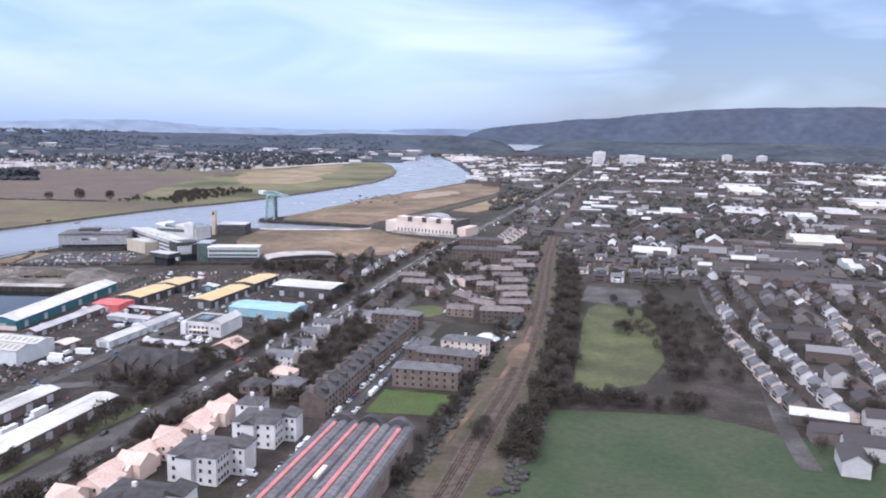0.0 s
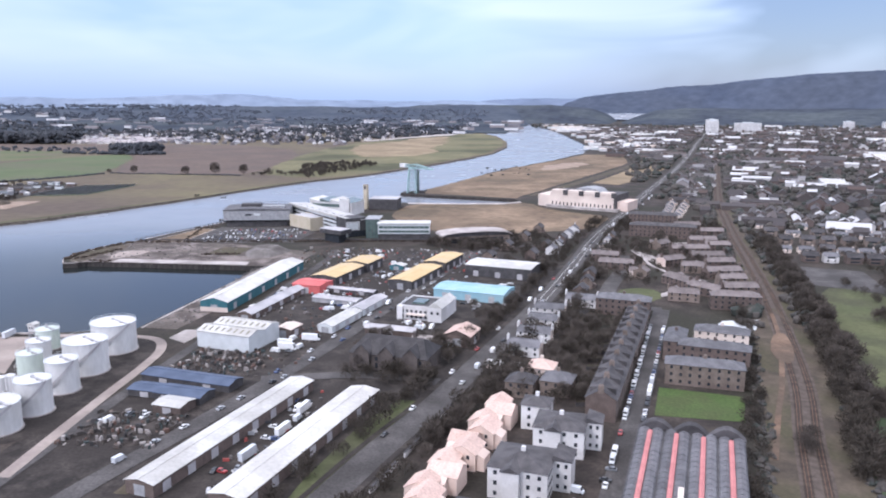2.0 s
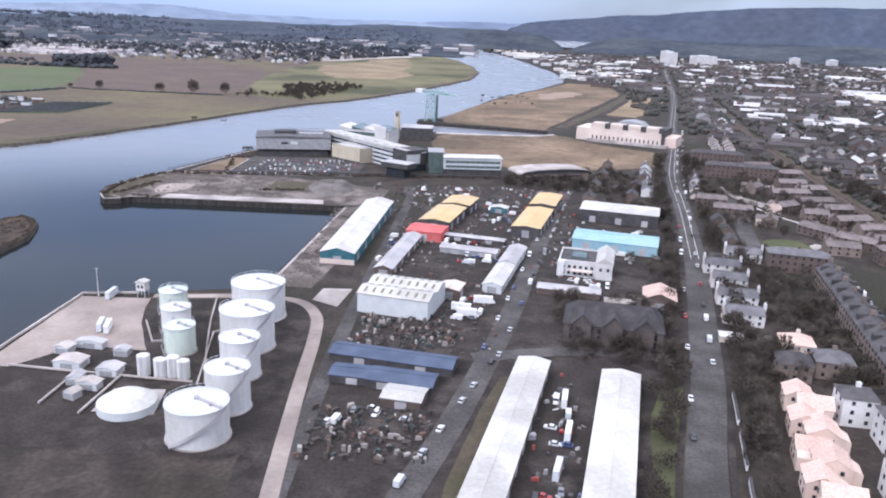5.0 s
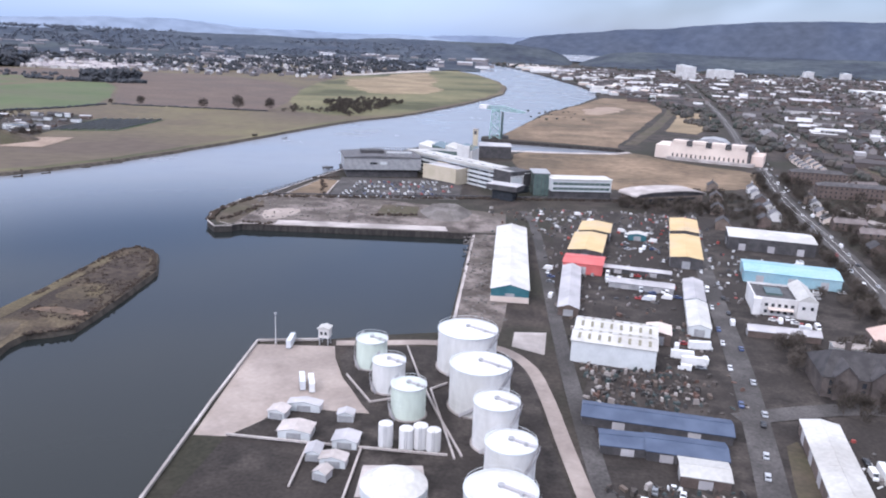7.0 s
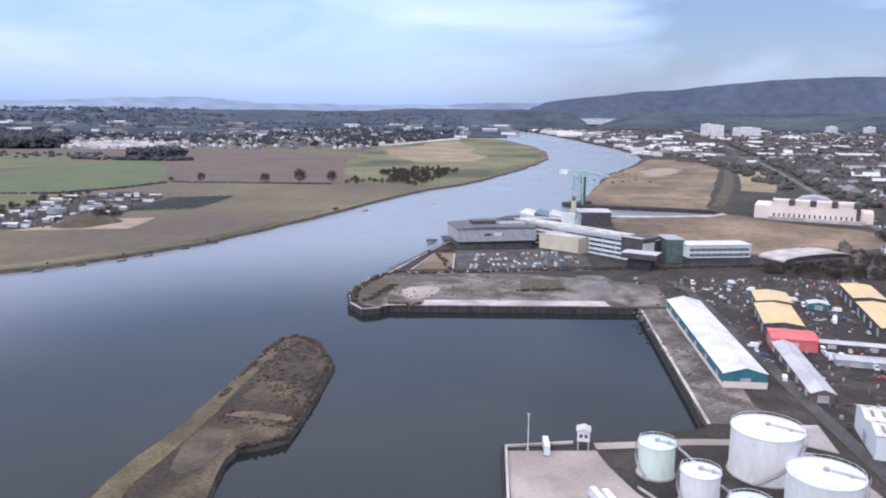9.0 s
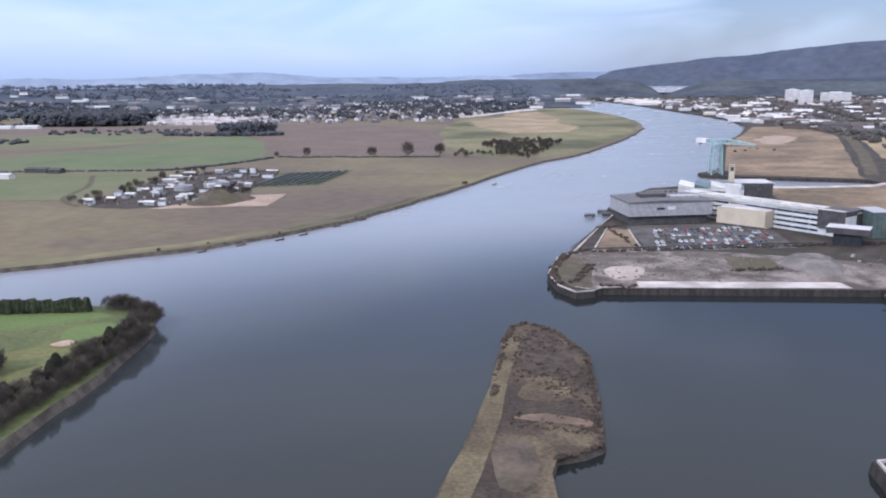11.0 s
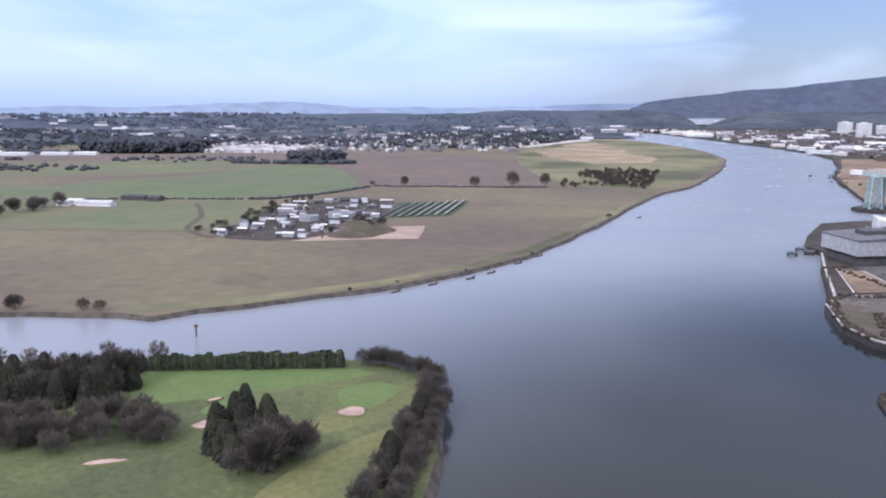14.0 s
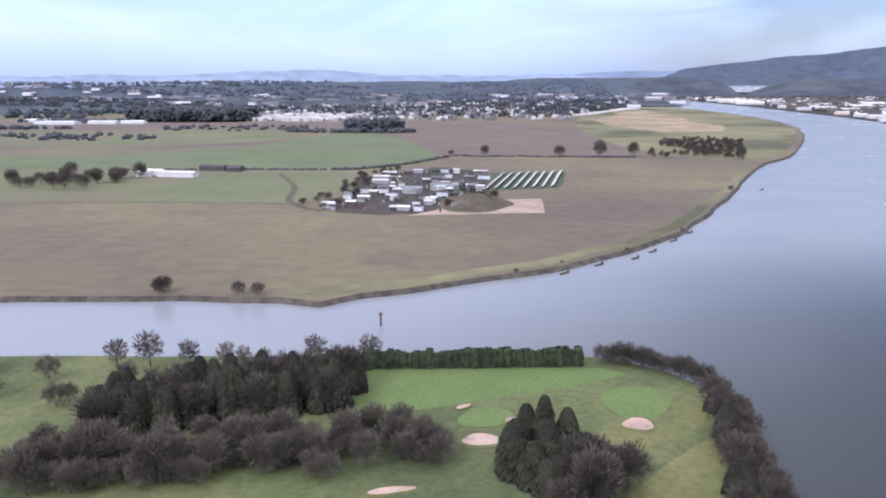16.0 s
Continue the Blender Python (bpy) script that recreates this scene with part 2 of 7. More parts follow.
HAZERISE = surface("wooded_rise", (0.052, 0.060, 0.077), (0.070, 0.080, 0.098), 0.008, 0.03, 1.0, c=(0.086, 0.098, 0.108), big=0.003, spec=0.0)
BARE = surface("bare_winter_twigs", (0.070, 0.058, 0.050), (0.100, 0.084, 0.072), 0.3, 1.5, 0.95, spread=0.25)
DARKBARE = surface("dark_winter_twigs", (0.036, 0.030, 0.024), (0.062, 0.051, 0.042), 0.3, 1.5, 0.95, spread=0.25)
BARELIGHT = surface("pale_bare_twigs", (0.115, 0.095, 0.085), (0.15, 0.125, 0.11), 0.3, 1.5, 0.95, spread=0.2)
BARK = surface("bark", (0.060, 0.050, 0.042), (0.09, 0.075, 0.062), 0.8, 4, 0.95)
FIR = surface("dark_conifer_needles", (0.023, 0.024, 0.016), (0.040, 0.040, 0.025), 0.3, 1.5, 0.95, spread=0.25)
HEDGE = surface("clipped_conifer_hedge", (0.032, 0.042, 0.022), (0.052, 0.062, 0.032), 0.4, 1.5, 0.95, spread=0.15)
WHITEROOF = surface("white_roof_sheet", (0.50, 0.485, 0.46), (0.59, 0.575, 0.55), 0.10, 0.9, 0.6, c=(0.43, 0.41, 0.385), big=0.06, grainy=0.12, spread=0.12)
GREYROOF = surface("grey_roof_sheet", (0.36, 0.345, 0.355), (0.48, 0.46, 0.47), 0.12, 1.0, 0.6, grainy=0.05)
YELLOWROOF = surface("yellow_roof_sheet", (0.56, 0.40, 0.20), (0.62, 0.46, 0.24), 0.10, 1.0, 0.6, c=(0.52, 0.40, 0.25), big=0.05, grainy=0.05)
REDROOF = surface("red_roof_sheet", (0.52, 0.115, 0.11), (0.58, 0.145, 0.135), 0.2, 1.0, 0.6, grainy=0.05)
TEALROOF = surface("pale_teal_roof_sheet", (0.235, 0.41, 0.485), (0.285, 0.465, 0.535), 0.15, 1.0, 0.55, c=(0.34, 0.48, 0.53), big=0.06, grainy=0.08)
BLUEROOF = surface("blue_roof_sheet", (0.060, 0.080, 0.130), (0.085, 0.110, 0.170), 0.15, 1.0, 0.55, grainy=0.05)
TEALWALL = surface("teal_cladding", (0.035, 0.125, 0.15), (0.05, 0.15, 0.18), 0.3, 1.5, 0.6, grainy=0.05)
LIGHTWALL = surface("pale_grey_cladding", (0.55, 0.57, 0.58), (0.63, 0.65, 0.66), 0.2, 1.5, 0.6, grainy=0.05)
DARKWALL = surface("dark_cladding", (0.055, 0.052, 0.055), (0.085, 0.08, 0.082), 0.3, 1.5, 0.7)
BRICK = surface("red_brick", (0.110, 0.084, 0.074), (0.145, 0.110, 0.097), 0.4, 3, 0.9, spread=0.15)
SANDSTONE = surface("weathered_sandstone", (0.16, 0.125, 0.105), (0.225, 0.18, 0.155), 0.2, 2, 0.9, spread=0.15)
RENDER = surface("white_render", (0.62, 0.605, 0.60), (0.70, 0.685, 0.68), 0.15, 1.5, 0.85, c=(0.54, 0.52, 0.51), big=0.08, grainy=0.08)
CREAM = surface("cream_render", (0.62, 0.52, 0.46), (0.70, 0.60, 0.53), 0.08, 1.0, 0.85, grainy=0.05)
PINK = surface("salmon_render", (0.64, 0.50, 0.43), (0.70, 0.56, 0.49), 0.15, 1.5, 0.85, grainy=0.05)
PINKROOF = surface("salmon_roof_tile", (0.56, 0.40, 0.34), (0.62, 0.46, 0.39), 0.2, 1.5, 0.85, spread=0.12)
SLATE = surface("dark_slate", (0.052, 0.048, 0.050), (0.085, 0.078, 0.080), 0.3, 2.5, 0.75, spread=0.25)
GREYSLATE = surface("grey_roof_tile", (0.115, 0.112, 0.120), (0.16, 0.155, 0.165), 0.3, 2.5, 0.75, spread=0.2)
TANKWHITE = surface("white_tank_paint", (0.62, 0.61, 0.605), (0.69, 0.68, 0.675), 0.10, 0.8, 0.5, c=(0.54, 0.53, 0.51), big=0.07, grainy=0.08, stretch=(1, 1, 0.35))
TANKMINT = surface("pale_green_tank_paint", (0.53, 0.60, 0.53), (0.59, 0.65, 0.58), 0.10, 0.8, 0.5, c=(0.46, 0.51, 0.46), big=0.07, grainy=0.08, stretch=(1, 1, 0.35))
STEEL = surface("grey_steel", (0.28, 0.28, 0.29), (0.36, 0.36, 0.37), 0.5, 2, 0.5, grainy=0.05)
CRANEBLUE = surface("pale_blue_green_steel", (0.26, 0.38, 0.38), (0.34, 0.46, 0.46), 0.5, 2, 0.6)
GLASS = surface("dark_window_glass", (0.028, 0.032, 0.038), (0.04, 0.045, 0.055), 0.5, 2, 0.15, spec=0.6)
GREENGLASS = surface("green_tinted_glass", (0.085, 0.12, 0.115), (0.11, 0.15, 0.14), 0.3, 2, 0.2, spec=0.6, grainy=0.05)
SKYLIGHT = surface("dirty_skylight_sheet", (0.17, 0.155, 0.11), (0.23, 0.21, 0.15), 0.6, 2, 0.35)
TAN = surface("tan_stone_cladding", (0.46, 0.40, 0.30), (0.54, 0.47, 0.37), 0.15, 1.5, 0.8, grainy=0.05)
RUBBER = surface("tyre_rubber", (0.02, 0.02, 0.02), (0.03, 0.03, 0.03), 2, 8, 0.9)
CARPAINT = palette("car_paint", [(0.75, 0.75, 0.75), (0.05, 0.05, 0.055), (0.45, 0.46, 0.48), (0.7, 0.7, 0.7), (0.20, 0.21, 0.23), (0.35, 0.05, 0.05), (0.06, 0.09, 0.2), (0.6, 0.6, 0.62), (0.03, 0.03, 0.035)], 0.35)
VANPAINT = palette("van_paint", [(0.8, 0.8, 0.8), (0.76, 0.75, 0.74), (0.6, 0.62, 0.65), (0.78, 0.78, 0.78)], 0.4)
SCRAP = palette("scrap_and_pallets", [(0.12, 0.07, 0.055), (0.27, 0.24, 0.225), (0.07, 0.057, 0.05), (0.05, 0.065, 0.065), (0.36, 0.33, 0.31), (0.05, 0.046, 0.046), (0.13, 0.10, 0.083), (0.065, 0.055, 0.05), (0.085, 0.07, 0.062), (0.04, 0.036, 0.035)], 0.85, True)
# The near-white entry paints in the glint of wet roofs.
FARROOF = palette("distant_roofs", [(0.050, 0.043, 0.044), (0.078, 0.068, 0.070), (0.096, 0.076, 0.070), (0.062, 0.053, 0.055), (0.044, 0.039, 0.041), (0.20, 0.19, 0.195), (0.072, 0.062, 0.060), (0.056, 0.048, 0.050), (0.52, 0.51, 0.515), (0.085, 0.058, 0.050)], 0.85, True)
# Far woods and wooded hill with blue haze mixed into the base colour.
HAZEWOOD = palette("haze_tinted_pale_woods", [(0.088, 0.100, 0.128), (0.096, 0.107, 0.134), (0.080, 0.093, 0.120), (0.102, 0.113, 0.138)], 1.0, True)
HAZEHILL = surface("haze_tinted_wooded_hill", (0.064, 0.076, 0.100), (0.080, 0.092, 0.117), 0.006, 0.03, 1.0, c=(0.088, 0.101, 0.122), big=0.003, spec=0.0)
ESTATEROOF = palette("pale_estate_roofs", [(0.40, 0.36, 0.36), (0.30, 0.27, 0.28), (0.46, 0.42, 0.41), (0.34, 0.31, 0.31)], 0.9, True)
ESTATEWALL = palette("pale_estate_walls", [(0.52, 0.48, 0.47), (0.40, 0.36, 0.355), (0.62, 0.59, 0.58)], 0.9, True)
VILLAGEWALL = palette("village_walls", [(0.60, 0.58, 0.58), (0.22, 0.20, 0.21), (0.70, 0.68, 0.68), (0.16, 0.15, 0.16), (0.30, 0.27, 0.27), (0.18, 0.165, 0.17)], 0.9, True)
VILLAGEROOF = palette("village_roofs", [(0.13, 0.125, 0.14), (0.16, 0.15, 0.165), (0.19, 0.175, 0.18), (0.14, 0.13, 0.145), (0.46, 0.46, 0.48)], 0.9, True)
FARWALL = palette("distant_walls", [(0.27, 0.245, 0.24), (0.13, 0.10, 0.092), (0.50, 0.48, 0.475), (0.095, 0.078, 0.073), (0.16, 0.13, 0.125), (0.08, 0.068, 0.066), (0.12, 0.088, 0.080), (0.088, 0.074, 0.070)], 0.9, True)
WOOD = palette("distant_winter_woods", [(0.050, 0.048, 0.046), (0.070, 0.062, 0.056), (0.040, 0.046, 0.040), (0.060, 0.058, 0.050), (0.082, 0.072, 0.064)], 1.0, True)
# Haze put into the base colours of far woods and ridge.
FARWOOD = palette("haze_tinted_far_woods", [(0.046, 0.050, 0.060), (0.052, 0.055, 0.063), (0.042, 0.048, 0.056), (0.056, 0.058, 0.066)], 1.0, True)
FARRIDGE = surface("haze_tinted_far_ridge", (0.155, 0.19, 0.265), (0.18, 0.215, 0.29), 0.0015, 0.008, 1.0, spec=0.0)
DARKSTONE = surface("sooty_sandstone", (0.075, 0.062, 0.058), (0.115, 0.096, 0.088), 0.25, 2, 0.9)
FADEDRED = surface("faded_red_sheet", (0.46, 0.17, 0.165), (0.54, 0.21, 0.20), 0.3, 1.0, 0.6, grainy=0.08)
LITTER = palette("yard_vehicles_and_goods", [(0.58, 0.57, 0.57), (0.08, 0.075, 0.075), (0.34, 0.34, 0.35), (0.10, 0.09, 0.085), (0.16, 0.145, 0.14), (0.32, 0.07, 0.06), (0.05, 0.05, 0.055), (0.22, 0.2, 0.19)], 0.6, True)
GRAVEL = surface("grey_gravel", (0.135, 0.120, 0.112), (0.19, 0.172, 0.162), 0.15, 1.5, 0.95, c=(0.105, 0.092, 0.085), big=0.06)
THICKET = surface("pale_brown_thicket_twigs", (0.088, 0.073, 0.060), (0.128, 0.108, 0.090), 0.3, 1.5, 0.95)
WHITEPAINT = surface("white_road_paint", (0.62, 0.60, 0.58), (0.72, 0.70, 0.68), 0.5, 3, 0.8)
RUST = surface("rusty_steel", (0.12, 0.065, 0.045), (0.18, 0.10, 0.07), 0.6, 3, 0.85)


from mathutils.geometry import delaunay_2d_cdt


# ---- building blocks ----
class Shape:
    """Vertices and faces that become one mesh."""

    def __init__(self):
        self.v, self.f = [], []

    def face(self, *pts):
        k = len(self.v)
        self.v += [tuple(p) for p in pts]
        self.f.append(tuple(range(k, k + len(pts))))
        return self

    def block(self, x0, y0, z0, x1, y1, z1, open_bottom=True):
        k = len(self.v)
        self.v += [(x0, y0, z0), (x1, y0, z0), (x1, y1, z0), (x0, y1, z0), (x0, y0, z1), (x1, y0, z1), (x1, y1, z1), (x0, y1, z1)]
        for q in ((4, 5, 6, 7), (0, 1, 5, 4), (1, 2, 6, 5), (2, 3, 7, 6), (3, 0, 4, 7)) + (() if open_bottom else ((3, 2, 1, 0),)):
            self.f.append(tuple(k + i for i in q))
        return self

    def beam(self, a, b, w):
        """A square bar from a to b."""
        a, b = Vector(a), Vector(b)
        d = (b - a).normalized()
        s = d.cross(Vector((0, 0, 1)) if abs(d.z) < 0.95 else Vector((1, 0, 0))).normalized() * w / 2
        u = d.cross(s).normalized() * w / 2
        k = len(self.v)
        for e in (a, b):
            self.v += [tuple(e + s + u), tuple(e - s + u), tuple(e - s - u), tuple(e + s - u)]
        for q in ((0, 1, 5, 4), (1, 2, 6, 5), (2, 3, 7, 6), (3, 0, 4, 7), (0, 3, 2, 1), (4, 5, 6, 7)):
            self.f.append(tuple(k + i for i in q))
        return self

    def drum(self, x, y, z0, z1, r0, r1, n=24, cap=True):
        k = len(self.v)
        for z, r in ((z0, r0), (z1, r1)):
            self.v += [(x + r * math.cos(2 * math.pi * i / n), y + r * math.sin(2 * math.pi * i / n), z) for i in range(n)]
        for i in range(n):
            j = (i + 1) % n
            self.f.append((k + i, k + j, k + n + j, k + n + i))
        if cap:
            self.f.append(tuple(k + n + i for i in range(n)))
        return self

    def prism(self, outline, y0, y1):
        """An outline of (x, z), anticlockwise seen from -y, drawn from y0 to y1."""
        k, n = len(self.v), len(outline)
        for y in (y0, y1):
            self.v += [(x, y, z) for x, z in outline]
        self.f.append(tuple(k + i for i in range(n)))
        self.f.append(tuple(k + n + i for i in reversed(range(n))))
        for i in range(n):
            j = (i + 1) % n
            self.f.append((k + j, k + i, k + n + i, k + n + j))
        return self

    def mesh(self, name):
        me = bpy.data.meshes.new(name)
        me.from_pydata(self.v, [], self.f)
        me.update()
        return me


def part(name, shape, material, parent=None, label=""):
    """Links a shape, or a mesh that is shared, as one mesh object under a thing or a part."""
    me = shape if isinstance(shape, bpy.types.Mesh) else shape.mesh(name)
    if not me.materials:
        me.materials.append(material)
    ob = new(name, me)
    if parent:
        ob.parent = parent
    if label:
        tagged(ob, label)
    return ob


def thing(name, label, category, x=0.0, y=0.0, z=0.0, turn=0.0, group=""):
    """An empty at the base of a thing. turn: degrees clockwise, seen from above."""
    ob = new(name)
    ob.empty_display_size = 0.5
    ob.matrix_basis = pose(x, y, z, 0, 0, -turn)
    return tagged(ob, label, category, group)


def soften(pts, rounds=2):
    """Rounds the corners of a closed line."""
    for _ in range(rounds):
        pts = [q for a, b in zip(pts, pts[1:] + pts[:1]) for q in ((0.75 * a[0] + 0.25 * b[0], 0.75 * a[1] + 0.25 * b[1]), (0.25 * a[0] + 0.75 * b[0], 0.25 * a[1] + 0.75 * b[1]))]
    return pts


def wander(pts, step, amount, closed=True):
    """Breaks a line into short pieces that wander a little, as a shore does."""
    out = []
    for a, b in zip(pts, pts[1:] + (pts[:1] if closed else [])):
        n = max(1, min(60, int(math.dist(a, b) / step)))
        for i in range(n):
            x, y = a[0] + (b[0] - a[0]) * i / n, a[1] + (b[1] - a[1]) * i / n
            k = noise.noise_vector((x * 0.03, y * 0.03, 7.0)) + 0.5 * noise.noise_vector((x * 0.11, y * 0.11, 3.0))
            out.append((x + amount * k.x, y + amount * k.y))
    return out


def area(pts):
    return sum(a[0] * b[1] - b[0] * a[1] for a, b in zip(pts, pts[1:] + pts[:1])) / 2


def flat_mesh(name, pts, z):
    if area(pts) < 0:
        pts = pts[::-1]
    n = len(pts)
    vs, _, fs, *_ = delaunay_2d_cdt([Vector(p) for p in pts], [], [list(range(n))], 1, 1e-4)
    me = bpy.data.meshes.new(name)
    me.from_pydata([(v.x, v.y, z) for v in vs], [], [tuple(f) for f in fs])
    me.update()
    return me


def patch(name, pts, z, material, label, smooth=0, rough_edge=0.0):
    """A flat piece of ground that lies on the land."""
    if smooth:
        pts = soften(pts, smooth)
    if rough_edge:
        pts = wander(pts, 12, rough_edge)
    return tagged(part(name, flat_mesh(name, pts, z), material), label, "ground", kind="structure")


def land(name, pts, top, material, bank, label, slope=3.0):
    """Land with a bank that falls to below the water all round."""
    if area(pts) < 0:
        pts = pts[::-1]
    base = tagged(part(name, flat_mesh(name, pts, top), material), label, "ground", kind="structure")
    n, sh = len(pts), Shape()
    outer = []
    for i, p in enumerate(pts):
        a, b = Vector(pts[i - 1]), Vector(pts[(i + 1) % n])
        d = (b - a).normalized()
        k = slope * (1 + 0.5 * noise.noise((p[0] * 0.05, p[1] * 0.05, 0)))
        outer.append((p[0] + d.y * k, p[1] - d.x * k))
    for i in range(n):
        j = (i + 1) % n
        sh.face((*outer[i], -0.8), (*outer[j], -0.8), (*pts[j], top), (*pts[i], top))
    part("bank", sh, bank, base)
    return base


def strip(name, pts, width, z, material, label, kind="road"):
    """A road or track along a line."""
    sh = Shape()
    rows = []
    for i, p in enumerate(pts):
        a, b = Vector(pts[max(0, i - 1)]), Vector(pts[min(len(pts) - 1, i + 1)])
        d = (b - a).normalized()
        rows.append(((p[0] - d.y * width / 2, p[1] + d.x * width / 2, z), (p[0] + d.y * width / 2, p[1] - d.x * width / 2, z)))
    for r, s in zip(rows, rows[1:]):
        sh.face(r[1], s[1], s[0], r[0])
    return tagged(part(name, sh, material), label, kind, kind="structure")


def curve(pts, n=8):
    """A smooth line through the points."""
    out = []
    ext = [pts[0], *pts, pts[-1]]
    for a, b, c, d in zip(ext, ext[1:], ext[2:], ext[3:]):
        for i in range(n):
            t = i / n
            out.append(tuple(0.5 * (2 * b[k] + (c[k] - a[k]) * t + (2 * a[k] - 5 * b[k] + 4 * c[k] - d[k]) * t * t + (3 * b[k] - a[k] - 3 * c[k] + d[k]) * t**3) for k in (0, 1)))
    return out + [pts[-1]]


def inside(x, y, pts):
    c = False
    for a, b in zip(pts, pts[1:] + pts[:1]):
        if (a[1] > y) != (b[1] > y) and x < (b[0] - a[0]) * (y - a[1]) / (b[1] - a[1]) + a[0]:
            c = not c
    return c


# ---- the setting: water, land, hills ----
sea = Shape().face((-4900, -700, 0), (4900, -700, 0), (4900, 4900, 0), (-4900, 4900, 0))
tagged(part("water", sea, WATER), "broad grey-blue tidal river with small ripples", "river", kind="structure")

TOWN_Z, FARM_Z, GOLF_Z, ISLE_Z = 3.0, 2.0, 2.5, 2.0
docks = [(-92, -600), (-91, 199), (-90, 243), (-70, 246), (-48, 254), (-29, 259), (-27, 285), (-20, 400), (-138, 397), (-142, 392), (-150, 389), (-157, 400), (-161, 420),
         (-155, 455), (-147, 473), (-128, 540), (-110, 590), (-114, 612), (-100, 650), (-70, 712), (-34, 730), (14, 722), (70, 726), (112, 734), (126, 748), (124, 765), (0, 796), (-9, 803), (-9, 818), (12, 838)]
east_shore = wander([(12, 838), (36, 930), (60, 1020), (98, 1160), (160, 1320), (226, 1530), (246, 1720), (238, 1960), (205, 2350), (178, 2650), (128, 3050), (68, 3420)], 40, 6, False)[1:]
land("ground", docks + east_shore + [(68, 3420), (110, 3700), (200, 4600), (4800, 4700), (4800, -600)], TOWN_Z, TOWN, QUAYWALL, "dark built-up ground with streets, yards and gardens", 0.6)
farm_shore = [(-3200, 330), (-900, 372), (-640, 392), (-549, 404), (-500, 411), (-462, 413), (-444, 408), (-430, 422), (-400, 444), (-373, 462), (-350, 481), (-322, 512), (-288, 566), (-260, 633), (-219, 752), (-186, 850), (-152, 938),
              (-108, 1010), (-52, 1165), (-2, 1330), (42, 1510), (58, 1740), (46, 1960), (0, 2260), (-60, 2460), (-128, 2400), (-200, 2230), (-285, 1910), (-300, 1940), (-215, 2420), (-160, 2800), (-138, 3200), (-80, 3650), (90, 4050), (400, 4600), (-4800, 4700), (-4800, 330)]
land("farmland", wander(farm_shore, 14, 2.5), FARM_Z, FARM, BANK, "brown and olive winter pasture behind a muddy river bank", 2.5)
golf_shore = [(-308, 60), (-307, 235), (-307.5, 285), (-309, 305), (-310, 322), (-313, 336), (-322, 348), (-334, 356), (-350, 358), (-418, 349), (-490, 341), (-560, 332), (-800, 300), (-1200, 260), (-1200, 60)]
land("golf_ground", wander(golf_shore, 8, 1.2), GOLF_Z, FAIRWAY, BANK, "green golf course on a river peninsula", 2.5)
isle_shore = [(-196, 120), (-193, 212), (-189, 236), (-182.5, 278), (-180, 328), (-177.5, 344), (-171.5, 349), (-165, 345), (-159, 338), (-150, 314), (-150.6, 280), (-151.2, 249), (-157, 244.4), (-163.5, 241), (-165.6, 233), (-163.4, 213), (-162, 120)]
land("islet_ground", wander(isle_shore, 5, 0.9), ISLE_Z, ISLE, BANK, "brown grassy islet with a stone-edged river bank", 0.7)

# fields and open ground
patch("islet_earth", [(-176, 262), (-168, 266), (-160, 264), (-153, 262), (-154, 258), (-162, 260), (-170, 261)], ISLE_Z + 0.09, EARTH, "trodden earth across an islet", 1, 2.0)
patch("islet_earth", [(-173, 276), (-164, 272), (-158, 280), (-162, 292), (-171, 290)], ISLE_Z + 0.07, ISLEGRASS, "ochre rough grass on an islet", 1, 3.5)
patch("islet_grass", [(-192, 212), (-188, 238), (-181.5, 280), (-179, 328), (-176, 330), (-175, 300), (-177, 270), (-181, 236), (-184, 212), (-184, 130), (-194, 130)], ISLE_Z + 0.08, ISLEGRASS, "olive rough grass along an islet", 1, 3)
patch("islet_dark_turf", [(-172, 296), (-160, 292), (-154, 306), (-160, 330), (-170, 340), (-176, 322)], ISLE_Z + 0.06, DARKSCRUB, "dark burnt turf on an islet", 1, 4)
patch("islet_dark_turf", [(-178, 225), (-170, 222), (-167, 240), (-172, 252), (-180, 246)], ISLE_Z + 0.06, SCRUB, "brown rough turf on an islet", 1, 3)
patch("field", [(-985, 1650), (-690, 1690), (-560, 1700), (-332, 1500), (-262, 1010), (-300, 985), (-440, 982), (-470, 985), (-610, 1330), (-700, 1380)], FARM_Z + 0.10, PLOUGH, "bare reddish-brown ploughed field", 1, 4)
patch("field", [(-760, 1000), (-700, 1330), (-615, 1335), (-470, 965), (-500, 905), (-560, 850), (-740, 830), (-1000, 820), (-1100, 900)], FARM_Z + 0.14, GREEN, "bright green winter pasture", 1, 4)
patch("field", [(-740, 822), (-560, 845), (-515, 770), (-506, 640), (-600, 640), (-760, 620), (-1300, 520), (-1500, 800)], FARM_Z + 0.18, OLIVE, "olive-green pasture beside a farm", 1, 5)
patch("field", [(-1400, 980), (-1100, 1060), (-780, 1080), (-720, 1370), (-1000, 1600), (-1500, 1560)], FARM_Z + 0.22, OLIVE, "dull olive fields cut by hedges", 1, 5)
patch("field", [(-1500, 1300), (-1000, 1400), (-700, 1420), (-720, 1560), (-1000, 1640), (-1700, 1640)], FARM_Z + 0.26, PLOUGH, "brown stubble field below a wood", 1, 5)
patch("field", [(-2400, 1700), (-1600, 1700), (-1300, 2300), (-1500, 3000), (-2600, 3000)], FARM_Z + 0.30, GREEN, "distant pale green fields", 1, 8)
